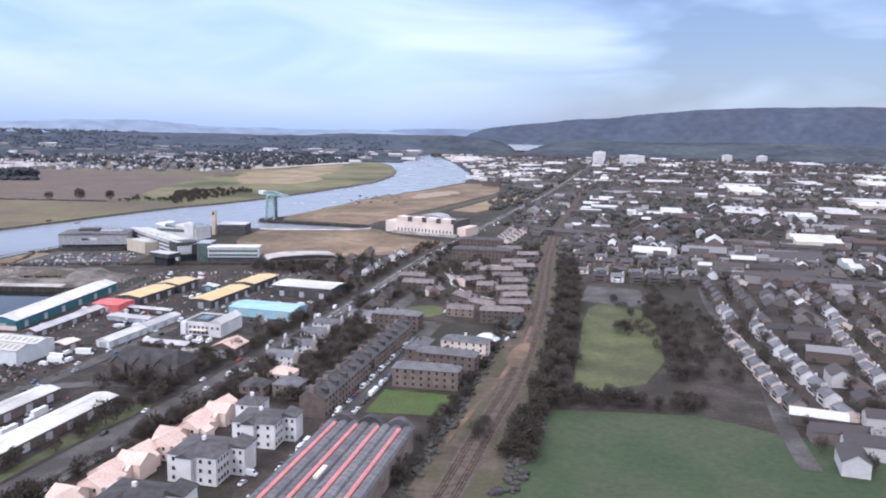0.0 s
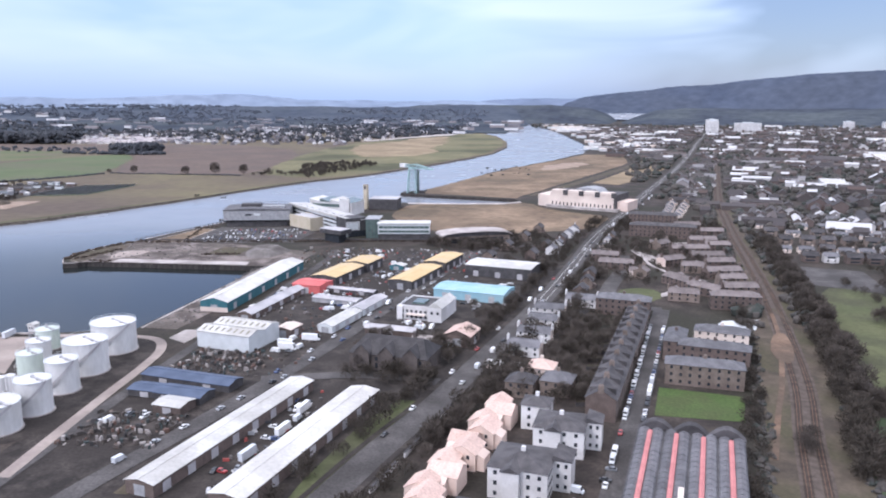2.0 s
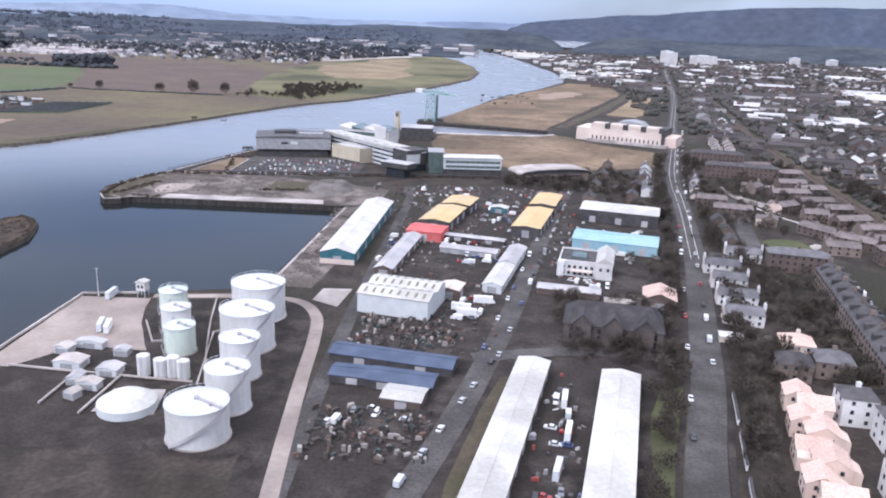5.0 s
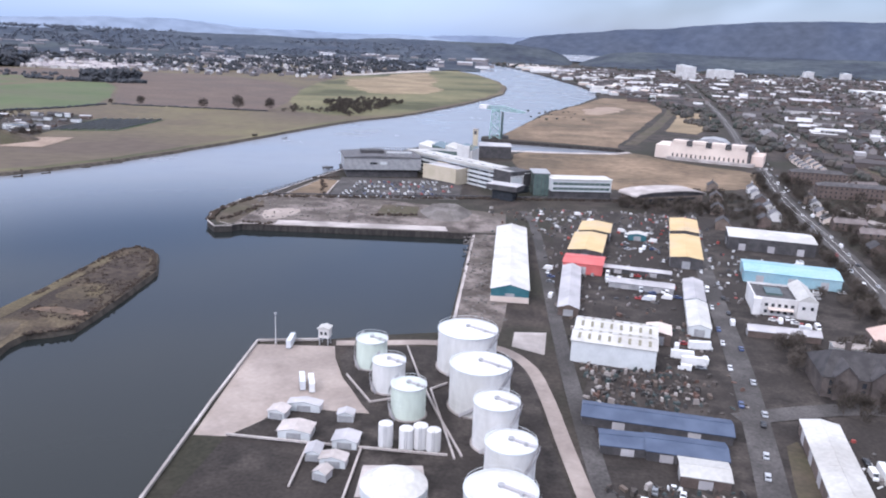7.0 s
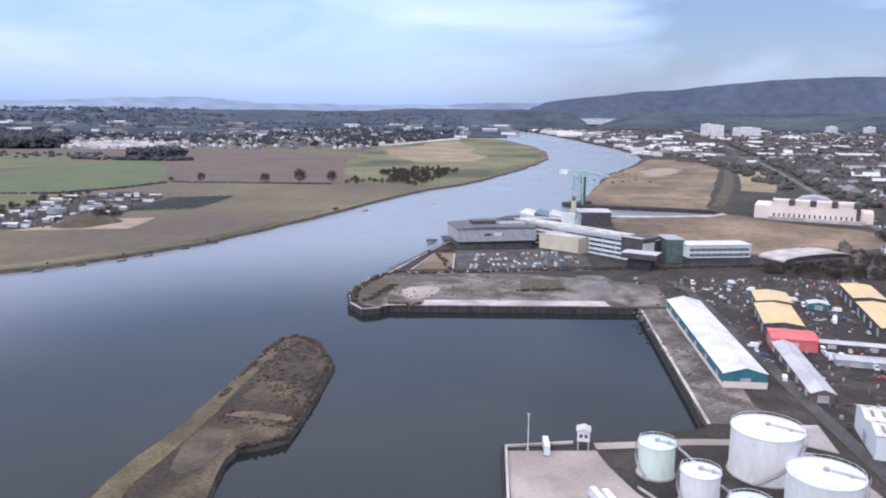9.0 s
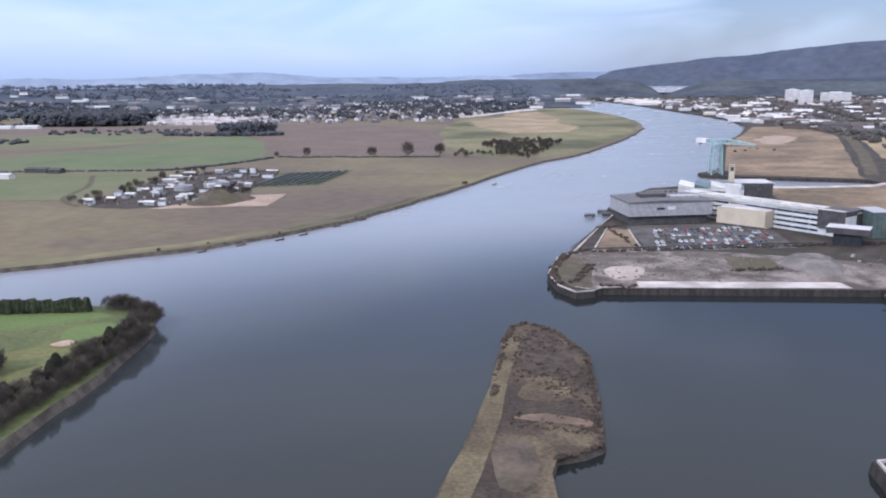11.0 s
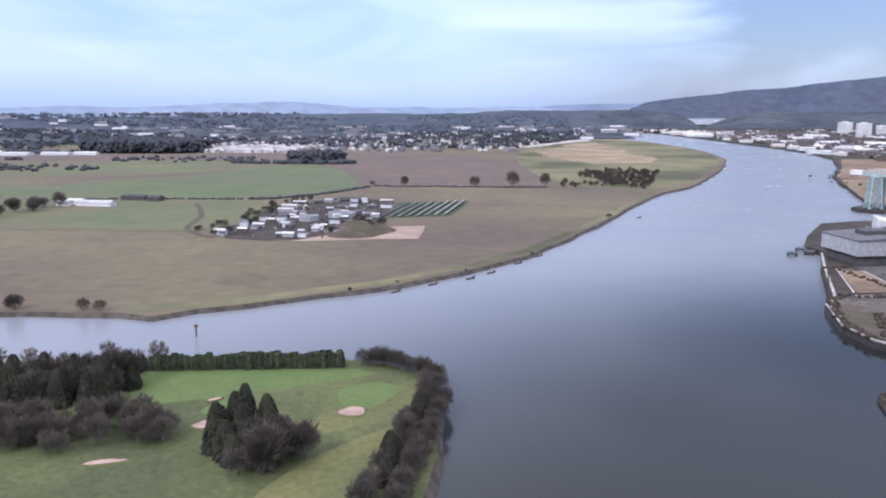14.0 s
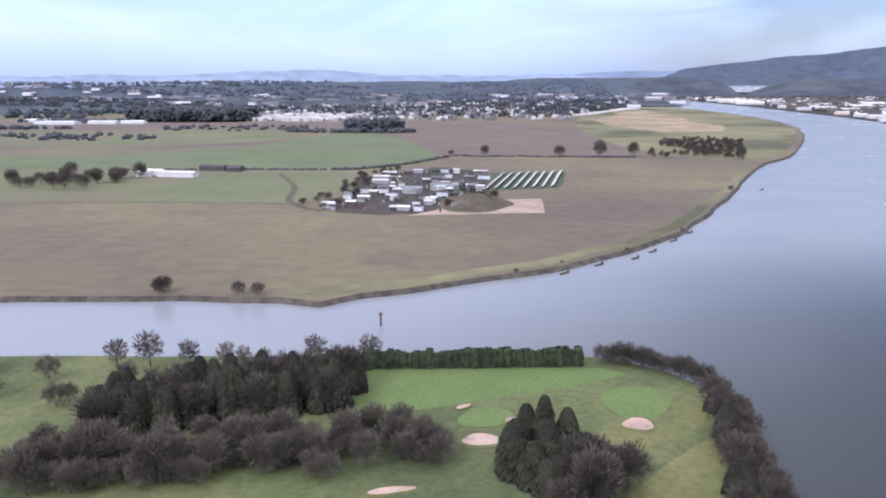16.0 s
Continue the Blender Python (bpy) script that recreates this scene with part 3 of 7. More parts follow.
patch("marsh", [(-262, 1010), (-330, 1500), (-305, 1880), (-210, 2210), (-130, 2380), (-64, 2430), (-6, 2240), (38, 1950), (50, 1740), (32, 1510), (-8, 1340), (-62, 1165), (-116, 1015), (-170, 960)], FARM_Z + 0.12, MARSH, "olive marsh grass on a river spit", 1, 4)
patch("marsh", [(-300, 1720), (-215, 1400), (-150, 1340), (-100, 1420), (-60, 1500), (-96, 1640), (-110, 1950), (-140, 2250), (-220, 2080), (-250, 1820)], FARM_Z + 0.20, STRAW, "straw-coloured reeds on a river spit", 1, 26)
patch("mud_flat", [(-290, 1930), (-200, 2180), (-120, 2330), (-160, 2420), (-260, 2120), (-340, 1900)], FARM_Z + 0.24, PALE, "pale mud flat beside a tidal inlet", 1, 5)
patch("river_margin", curve([(-462, 416), (-425, 428), (-373, 468), (-322, 518), (-288, 572), (-262, 636), (-222, 752), (-158, 935)], 4) + curve([(-166, 938), (-228, 752), (-268, 640), (-296, 576), (-330, 524), (-378, 476), (-429, 438), (-466, 423)], 4), FARM_Z + 0.08, MARSH, "strip of rough grass along a river bank", 0, 5)
patch("sandy_lot", [(-447, 600), (-392, 614), (-362, 618), (-366, 680), (-392, 672), (-420, 640)], FARM_Z + 0.20, SANDLOT, "pale sandy lot beside a works", 0, 1.5)
patch("works_yard", [(-510, 612), (-447, 600), (-415, 640), (-400, 690), (-418, 850), (-470, 848), (-525, 790)], FARM_Z + 0.16, TOWN, "dark yard of a small riverside works", 1, 2)
patch("waste_ground", [(14, 842), (62, 1020), (100, 1155), (165, 1320), (226, 1490), (300, 1500), (288, 1290), (262, 1200), (196, 1000), (150, 860), (130, 803), (124, 774), (20, 804)], TOWN_Z + 0.06, WASTE, "straw-brown cleared shipyard ground", 0, 3)
patch("waste_ground", [(18, 716), (70, 720), (112, 728), (134, 742), (160, 690), (222, 648), (206, 590), (160, 560), (96, 541), (70, 548), (30, 580), (14, 640)], TOWN_Z + 0.09, WASTE, "mounded brown waste ground beside a basin", 1, 3)
patch("waste_ground", [(212, 950), (255, 1080), (298, 1230), (352, 1238), (318, 1130), (292, 1050), (245, 930)], TOWN_Z + 0.07, STRAW, "pale cleared plot beside a road", 0, 3)
patch("paved_path", [(134, 801), (160, 872), (206, 1000), (270, 1195), (311, 1344), (324, 1346), (283, 1195), (218, 996), (172, 868), (146, 801)], TOWN_Z + 0.11, SCRUB, "straight weedy path across cleared ground", 0, 1)
patch("basin_edge", [(16, 712), (70, 716), (113, 725), (130, 740), (128, 748), (112, 733.4), (70, 725.4), (15, 721.4)], TOWN_Z + 0.13, PALE, "pale stone edge round a dock basin", 0, 0.6)
patch("waste_mound", [(150, 1120), (200, 1180), (230, 1280), (190, 1290), (140, 1180)], TOWN_Z + 0.12, SANDLOT, "pale dry sweep on cleared ground", 1, 12)
patch("dock_pier", [(-156, 420), (-146, 396), (-24, 402), (-2, 404), (0, 450), (-60, 470), (-100, 476), (-146, 470)], TOWN_Z + 0.05, RUBBLE, "brown rubble on an old dock pier", 0, 1)
patch("quay_edge", [(-122, 398.6), (-32, 402), (-34, 412), (-122, 409)], TOWN_Z + 0.12, PALE, "pale concrete quay edge", 0, 0.6)
patch("quay_edge", [(-27.6, 262), (-19.4, 398), (-18.2, 398), (-26.4, 262)], TOWN_Z + 0.12, PALE, "pale concrete dock edge", 0, 0)
patch("dock_side", [(-26.3, 262), (-18.1, 398), (10, 400), (-6, 296), (-10, 262)], TOWN_Z + 0.08, RUBBLE, "grey dock side strewn with spoil", 0, 0.8)
patch("pier_tarmac", [(-74, 433), (-51, 433), (-50, 459), (-72, 460)], TOWN_Z + 0.16, SCRUB, "dark earth rectangle on a pier", 0, 0.4)
patch("pier_scrub", [(-154, 398), (-142, 395), (-141, 413), (-138, 443), (-144, 462), (-157, 441)], TOWN_Z + 0.13, SCRUB, "dark scrub on an old pier head", 1, 1.2)
patch("pier_spoil", [(-132, 410), (-121, 411), (-114, 426), (-117, 440), (-134, 435)], TOWN_Z + 0.15, CONCRETE, "pale tipped spoil on a pier", 1, 2.5)
patch("grass_plot", [(-134, 472), (-110, 474), (-110, 530), (-122, 534)], TOWN_Z + 0.12, WASTE, "brown grass plot beside a car park", 0, 1)
patch("car_park", [(-107, 470), (-28, 484), (-26, 534), (-50, 553), (-110, 544)], TOWN_Z + 0.14, ASPHALT, "asphalt car park beside a college", 0, 0)
patch("concrete_apron", [(-89, 181), (-89, 240), (-64, 241.5), (-62.5, 232), (-58, 218), (-50, 203), (-47.2, 196.7), (-54, 197), (-70, 199), (-74, 190), (-80.5, 181)], TOWN_Z + 0.05, CONCRETE, "pale concrete quay apron", 0, 0.5)
patch("quay_compound", [(-80.5, 181), (-74, 190), (-70, 199), (-54, 197), (-47, 196), (-38, 178), (-30, 176), (-26, 140), (-86, 140)], TOWN_Z + 0.06, YARD, "dark compound with small stores behind a quay", 0, 0.6)
patch("tank_bund", [(-62.3, 238), (-52, 243), (-14, 247), (-5, 238), (-2, 226), (-1, 190), (4, 140), (-30, 140), (-36, 178), (-47, 196), (-58, 218)], TOWN_Z + 0.09, YARD, "dark earth floor of an oil tank bund", 1, 0.5)
patch("concrete_pad", [(-46, 158), (-45.6, 171), (-31.8, 172.3), (-29.6, 158)], TOWN_Z + 0.13, PALE, "pale concrete pad under a low tank", 0, 0.4)
patch("stone_yard", [(-7, 249), (3, 243), (5.7, 263), (-5.4, 262)], TOWN_Z + 0.13, PALE, "pale sandy yard beside a road", 0, 0.4)
patch("estate_ground", [(-2, 140), (22, 270), (12, 290), (24, 420), (60, 470), (120, 470), (170, 430), (150, 330), (128, 230), (108, 110), (30, 60), (5, 60)], TOWN_Z + 0.03, YARD, "grey yards of an industrial estate", 0, 2)
patch("grass_verge", [(50, 116), (66, 196), (58, 190), (42, 116)], TOWN_Z + 0.08, SCRUB, "brown grass verge beside a shed", 1, 0.5)
patch("grass_verge", [(100, 112), (118, 192), (104, 192), (88, 112)], TOWN_Z + 0.08, PARK, "olive grass verge below a shed", 1, 0.8)
patch("playing_field", [(222, 60), (256, 184), (266, 200), (322, 198), (345, 182), (480, 120), (420, -60), (300, -80)], TOWN_Z + 0.05, PITCH, "dark green playing field", 0, 0.8)
patch("field_edge", [(214, 60), (252, 190), (262, 196), (250, 150), (226, 50)], TOWN_Z + 0.10, SCRUB, "strip of dry grass beside a railway", 1, 1.5)
patch("park_grass", [(277, 216), (322, 240), (346, 372), (320, 398), (305, 372), (285, 266)], TOWN_Z + 0.05, PARK, "rough olive park grass", 1, 1.5)
patch("games_court", [(306, 400), (346, 380), (352, 440), (318, 450)], TOWN_Z + 0.09, ASPHALT, "dark asphalt games court", 0, 0)
patch("lawn", [(195, 191), (200, 218), (229, 212.5), (224, 189.5)], TOWN_Z + 0.08, LAWN, "bright green mown lawn behind a depot", 0, 0)
patch("lawn", [(196, 368), (208, 376), (221, 371), (218, 347), (194, 338)], TOWN_Z + 0.11, PARK, "small green between housing", 1, 0)
patch("rail_bank", curve([(190, 40), (216, 128), (240, 235), (265, 365), (280, 470), (296, 600), (318, 790)], 6) + curve([(352, 790), (326, 600), (306, 470), (296, 365), (274, 235), (250, 128), (220, 40)], 6), TOWN_Z + 0.04, SCRUB, "brown scrub along a railway", 0, 1.5)

# roads and tracks
main_line = [(88, 60), (106, 140), (121, 192), (134, 245), (154, 330), (174, 430), (195, 545), (231, 690), (268, 850), (338, 1130), (411, 1450), (560, 2150), (743, 2990)]
strip("road", curve(main_line), 10, TOWN_Z + 0.16, ASPHALT, "wide grey main road through a town")
strip("pavement", curve([(x + 6.0, y - 1.3) for x, y in main_line]), 1.8, TOWN_Z + 0.24, YARD, "pale pavement along a main road", "pavement")
strip("pavement", curve([(x - 6.0, y + 1.3) for x, y in main_line]), 1.8, TOWN_Z + 0.24, YARD, "grey pavement along a main road", "pavement")
for off in (-1.7, 1.7):
    strip("lane_line", curve([(x + off, y - 0.24 * off) for x, y in main_line[4:]]), 0.22, TOWN_Z + 0.20, WHITEPAINT, "worn white lane line on a main road", "marking")
strip("road", curve([(26, 80), (36, 124), (46, 160), (57, 206), (67, 253), (85, 350), (104, 440), (118, 480), (168, 505)]), 7.5, TOWN_Z + 0.20, ASPHALT, "grey industrial estate road")
strip("road", curve([(9, 120), (5.6, 155), (3, 184), (0.6, 214), (-3, 234), (-13, 247), (-34, 248.5), (-50, 246), (-64, 244)]), 4.2, TOWN_Z + 0.18, CONCRETE, "pale concrete access road beside oil tanks")
strip("road", curve([(10, 90), (9, 200), (10, 270), (14, 420), (10, 460)]), 5, TOWN_Z + 0.17, ASPHALT, "dark access road beside a warehouse")
strip("road", curve([(163, 60), (172.5, 108), (187, 182), (195.7, 225), (201.5, 255), (210, 300), (216, 330)]), 8, TOWN_Z + 0.20, ASPHALT, "residential street lined with parked cars")
strip("road", curve([(216, 330), (196, 334), (176, 338), (160, 340)]), 7, TOWN_Z + 0.22, ASPHALT, "grey side street")
strip("road", curve([(52, 205), (90, 215), (126, 210)]), 7, TOWN_Z + 0.22, ASPHALT, "grey side street between sheds")
strip("road", curve([(345, 150), (352, 190), (368, 262), (390, 412), (440, 616), (470, 760)]), 7, TOWN_Z + 0.18, ASPHALT, "grey street through terraced houses")
strip("road", curve([(392, 180), (425, 300), (452, 430), (470, 560)]), 6, TOWN_Z + 0.18, ASPHALT, "grey street through terraced houses")
strip("path", [(-158.5, 424), (-153, 455), (-145, 473), (-127, 538), (-113, 584)], 1.3, TOWN_Z + 0.20, PALE, "pale walk along a river wall", "path")
strip("path", [(-136, 471), (-110, 475), (-110, 531), (-122, 536), (-136, 471)], 0.9, TOWN_Z + 0.22, PALE, "pale kerb round a grass plot", "path")
strip("path", [(-150, 398), (-142, 393.4), (-138, 398), (-122, 399)], 1.0, TOWN_Z + 0.21, PALE, "pale stone edge of a pier head", "path")
strip("path", curve([(220, 512), (222, 470), (224, 440), (236, 412), (250, 398)]), 2.4, TOWN_Z + 0.23, PALE, "pale paved path between flats", "path")
strip("path", curve([(-506, 612), (-540, 650), (-560, 720), (-600, 800)]), 5, FARM_Z + 0.3, SCRUB, "muddy farm track", "path")
rail_line = [(200, 30), (224, 110), (241, 180), (255, 238), (275, 355), (289, 460), (300, 550), (316, 660), (336, 790), (380, 1020), (435, 1300)]
strip("railway", curve(rail_line), 9.5, TOWN_Z + 0.14, BALLAST, "double railway track on brown ballast", "railway")
for off in (-2.4, 2.4):
    strip("track_bed", [(x + off, y - 0.25 * off) for x, y in curve(rail_line)], 2.5, TOWN_Z + 0.19, DARKSCRUB, "dark sleepers and ballast of a railway track", "track")
for off in (-2.9, -1.9, 1.9, 2.9):
    strip("rail", [(x + off, y - 0.25 * off, ) for x, y in curve(rail_line)], 0.16, TOWN_Z + 0.24, RUST, "steel rail on ballast", "rail")
strip("path", curve([(226, 162), (236, 196), (246, 228), (255, 262), (263, 296), (269, 330)]), 2.0, TOWN_Z + 0.20, EARTH, "orange bare earth track beside a railway", "path")
patch("bare_earth", [(251, 262), (258, 290), (266, 300), (264, 276), (257, 250)], TOWN_Z + 0.26, EARTH, "orange bare earth beside a railway", 1, 1.0)
strip("road", curve([(166, 296), (174, 314), (188, 352), (197, 392), (206, 430), (212, 470)]), 9, TOWN_Z + 0.205, ASPHALT, "grey residential street with parked cars")
patch("paved_court", [(230, 291), (242, 313), (260, 318), (254, 299)], TOWN_Z + 0.10, LIGHTWALL, "pale paved court between brick flats", 0, 0.3)
patch("paved_court", [(220, 505), (223, 486), (234, 462), (229, 448), (221, 462), (216, 490)], TOWN_Z + 0.10, PALE, "pale paved court between brick flats", 0, 0.3)
patch("paved_court", [(204, 350), (225, 369), (233, 362), (231, 357), (224, 360), (206, 347)], TOWN_Z + 0.10, PALE, "pale paved corner beside a green", 0, 0.3)
patch("paved_court", [(246, 520), (248, 528), (262, 528), (260, 518)], TOWN_Z + 0.10, PALE, "pale paved court behind flats", 0, 0.3)
strip("path", curve([(216, 60), (240, 130), (262, 210), (272, 290), (272, 340)]), 1.6, TOWN_Z + 0.22, SCRUB, "sandy path along a railway", "path")


# hills
def hill(name, material, label, crest, r0, r1, az0, az1, seed, rough, base=3.0):
    """A rise seen round part of the horizon: heights of its crest by bearing."""
    sh = Shape()
    na, nr = 150, 14
    for i in range(na + 1):
        az = az0 + (az1 - az0) * i / na
        h = float(np.interp(az, *zip(*crest)))
        for j in range(nr + 1):
            s = j / nr
            r = r0 + (r1 - r0) * s
            x, y = -60 + r * math.sin(radians(az)), r * math.cos(radians(az))
            k = s * s * (3 - 2 * s)
            bumps = rough * (noise.fractal((x * 0.002, y * 0.002, seed), 0.8, 2.1, 5) + 0.3 * noise.noise((x * 0.02, y * 0.02, seed)))
            sh.v.append((x, y, base - 1 + (h - base) * k + bumps * k))
    for i in range(na):
        for j in range(nr):
            a = i * (nr + 1) + j
            sh.f.append((a, a + nr + 1, a + nr + 2, a + 1))
    ob = part(name, sh, material)
    for f in ob.data.polygons:
        f.use_smooth = True
    return tagged(ob, label, "hill", kind="structure")


# The blue-grey tints of these hills hold the haze; none is modelled.
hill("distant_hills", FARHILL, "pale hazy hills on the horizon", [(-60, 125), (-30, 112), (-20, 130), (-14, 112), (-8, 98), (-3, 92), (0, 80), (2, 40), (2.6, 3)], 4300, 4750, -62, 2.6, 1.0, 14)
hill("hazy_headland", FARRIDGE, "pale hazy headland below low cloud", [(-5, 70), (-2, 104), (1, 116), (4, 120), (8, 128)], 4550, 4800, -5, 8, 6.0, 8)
hill("moor_hills", HAZEMOOR, "long moorland ridge under low cloud, tinted with blue haze", [(3.0, 60), (3.6, 112), (5.0, 132), (7.1, 150), (9.6, 174), (11.6, 193), (14.1, 209), (15.7, 225), (17.2, 237), (19.4, 256), (22.9, 265), (26.9, 271), (30, 272), (37, 262), (62, 262)], 4330, 4850, 3.0, 62, 2.0, 9)
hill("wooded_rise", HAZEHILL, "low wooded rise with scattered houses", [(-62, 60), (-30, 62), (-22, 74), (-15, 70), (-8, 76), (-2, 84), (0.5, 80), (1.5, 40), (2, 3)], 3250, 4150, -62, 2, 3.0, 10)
hill("near_rise", HAZERISE, "dark lower slope of a wooded rise", [(-62, 18), (-20, 24), (-8, 22), (0, 16), (1.6, 3)], 2500, 3300, -62, 1.6, 8.0, 6)
hill("wooded_point", HAZERISE, "dark wooded point above a bend of the river", [(-1, 82), (0.5, 82), (2.9, 83), (4.5, 73), (5.9, 66), (6.5, 52), (7.2, 34), (7.8, 3)], 3480, 4090, -1, 7.8, 5.0, 4)
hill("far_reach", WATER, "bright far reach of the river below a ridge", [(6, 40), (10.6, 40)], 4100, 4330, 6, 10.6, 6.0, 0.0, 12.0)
hill("wooded_foot", HAZERISE, "dark wooded foot of a ridge above a town", [(8.2, 3), (9.4, 36), (10.5, 62), (12, 70), (20, 74), (40, 80), (62, 80)], 3500, 4120, 8.2, 62, 7.0, 6)


# ---- things: sheds and large buildings ----
def shed(label, x, y, w, l, turn, eave, ridge, roof, wall, gable=None, doors=2, group="", spans=1, skylights=0, across=False, z=TOWN_Z, panels=True, name="industrial_shed"):
    """A long shed: walls, a sheeted roof of one or more spans with ribs, doors, skylights. The ridge runs along its length, or across it."""
    t = thing(name, label, "building", x, y, z, turn + (90 if across else 0), group)
    if across:
        w, l = l, w
    walls = Shape().block(-w / 2, -l / 2, 0, w / 2, l / 2, eave)
    part("wall", walls, wall, t)
    step = w / spans
    tops = []
    for s in range(spans):
        a = -w / 2 + s * step
        b, m = a + step, a + step / 2
        r = Shape()
        o = 0.35
        r.face((a - o, -l / 2 - o, eave - 0.02), (m, -l / 2 - o, ridge), (m, l / 2 + o, ridge), (a - o, l / 2 + o, eave - 0.02))
        r.face((m, -l / 2 - o, ridge), (b + o, -l / 2 - o, eave - 0.02), (b + o, l / 2 + o, eave - 0.02), (m, l / 2 + o, ridge))
        r.f = [f[::-1] for f in r.f]
        r.face((a - o, -l / 2 - o, eave - 0.25), (a - o, l / 2 + o, eave - 0.25), (a - o, l / 2 + o, eave - 0.02), (a - o, -l / 2 - o, eave - 0.02))
        r.face((b + o, l / 2 + o, eave - 0.25), (b + o, -l / 2 - o, eave - 0.25), (b + o, -l / 2 - o, eave - 0.02), (b + o, l / 2 + o, eave - 0.02))
        if panels:
            n = max(3, int(l / 6))
            for i in range(1, n):
                yy = -l / 2 + l * i / n
                r.beam((a, yy, eave + 0.01), (m, yy, ridge + 0.01), 0.07)
                r.beam((m, yy, ridge + 0.01), (b, yy, eave + 0.01), 0.07)
            r.beam((m, -l / 2, ridge), (m, l / 2, ridge), 0.2)
        tops.append(part("roof", r, roof, t))
        for yy, flip in ((-l / 2, 1), (l / 2, -1)):
            tri = [(a, yy, eave), (b, yy, eave), (m, yy, ridge - 0.05)]
            part("gable", Shape().face(*(tri if flip > 0 else tri[::-1])), gable or wall, t)
    door = None
    for i in range(doors):
        yy = -l / 2 + l * (i + 0.5) / doors
        sh = Shape().block(-0.06, -1.6, 0.05, 0.06, 1.6, min(eave * 0.75, 3.4))
        d = part("roller_door", sh if door is None else door, GREYROOF, t)
        door = d.data
        d.location = (w / 2 + 0.03, yy, 0)
        d2 = part("roller_door", door, GREYROOF, t)
        d2.location = (-w / 2 - 0.03, yy, 0)
    front = part("roller_door", Shape().block(-1.8, -0.06, 0.05, 1.8, 0.06, min(eave * 0.8, 3.6)), STEEL, t)
    front.location = (0, -l / 2 - 0.03, 0)
    if skylights:
        pane = None
        for s in range(spans):
            a = -w / 2 + s * step
            for i in range(skylights):
                yy = -l / 2 + l * (i + 0.7) / (skylights + 0.4)
                for side in (0.25, 0.75):
                    k = step / 2
                    ang = math.atan2(ridge - eave, k)
                    if pane is None:
                        pane = Shape().block(-step * 0.13, -0.45, 0, step * 0.13, 0.45, 0.10).mesh("skylight")
                    d = part("skylight", pane, SKYLIGHT, tops[s])
                    d.matrix_basis = Matrix.Translation((a + step * side, yy, (eave + ridge) / 2 + 0.05)) @ Matrix.Rotation(-ang if side < 0.5 else ang, 4, "Y")
    return t


def windows_row(t, n, x0, x1, y, z, w, h, material=GLASS, axis="x", name="window"):
    """A row of windows let into a wall."""
    me = None
    for i in range(n):
        p = x0 + (x1 - x0) * (i + 0.5) / n
        if me is None:
            sh = Shape().block(-w / 2, -0.05, 0, w / 2, 0.05, h) if axis == "x" else Shape().block(-0.05, -w / 2, 0, 0.05, w / 2, h)
            me = sh.mesh(name)
        d = part(name, me, material, t)
        d.location = (p, y, z) if axis == "x" else (y, p, z)


E_ = "sheds of the industrial estate"
w_ = shed("long dock warehouse with a white roof and teal gables", -2.8, 345, 14.5, 103, 3.3, 5.2, 7.2, WHITEROOF, TEALWALL, TEALWALL, 6, E_)
part("plinth_wall", Shape().block(-7.35, -51.62, 0, 7.35, -51.4, 2.3), CREAM, w_)
part("plinth_wall", Shape().block(-7.37, -51.4, 0, -7.2, 51.4, 1.4), CREAM, w_)
shed("narrow grey-roofed shed beside an access road", 19.5, 311, 7.5, 60, 8.5, 3.2, 4.6, GREYROOF, BRICK, None, 5, E_)
shed("wide white twin-span shed with rows of skylights", 26, 248, 26, 23, 13, 7.2, 8.6, WHITEROOF, LIGHTWALL, LIGHTWALL, 0, E_, 2, 8, across=True)
shed("low lean-to beside a twin-span shed", 43.5, 262, 8, 10, 13, 4.0, 4.8, CREAM, BRICK, None, 1, E_)
shed("long grey shed with a low ribbed roof", 69.0, 311, 7.5, 28, 13, 3.4, 4.6, GREYROOF, LIGHTWALL, None, 3, E_)
shed("white-roofed end of a long shed", 62.2, 281, 7.5, 29, 13, 3.4, 4.6, WHITEROOF, LIGHTWALL, None, 3, E_)
shed("workshop with a faded yellow roof", 35.8, 375, 15.5, 36, 13, 5.0, 6.0, YELLOWROOF, DARKWALL, None, 3, E_)
shed("workshop with a faded yellow roof, set back", 44, 405, 15.5, 22, 13, 5.6, 6.6, YELLOWROOF, DARKWALL, None, 2, E_)
shed("workshop with a bright red roof", 29.6, 344, 17, 15, 13, 4.8, 5.6, REDROOF, REDROOF, None, 1, E_, across=True)
shed("workshop with an ochre-yellow roof", 82.4, 375, 14, 46, 13.5, 5.2, 6.0, YELLOWROOF, DARKWALL, None, 4, E_)
shed("workshop with an ochre-yellow roof, behind a gap", 92.8, 418, 14, 32, 13.5, 5.8, 6.6, YELLOWROOF, DARKWALL, None, 3, E_)
shed("broad shed with a low cream-white roof", 131.5, 400, 41, 22, 14, 6.8, 7.6, WHITEROOF, DARKWALL, None, 3, E_, across=True)
shed("shed with a pale teal roof", 119.5, 343, 39, 20, 14, 5.0, 6.2, TEALROOF, TEALROOF, None, 3, E_, across=True)
shed("long open shed with a slate-blue roof", 28, 198, 38, 9, 11, 2.8, 4.0, BLUEROOF, DARKWALL, None, 2, E_, across=True)
shed("slate-blue roofed store beside a yard", 32, 183.5, 19, 9, 10, 2.8, 3.8, BLUEROOF, DARKWALL, None, 2, E_, across=True)
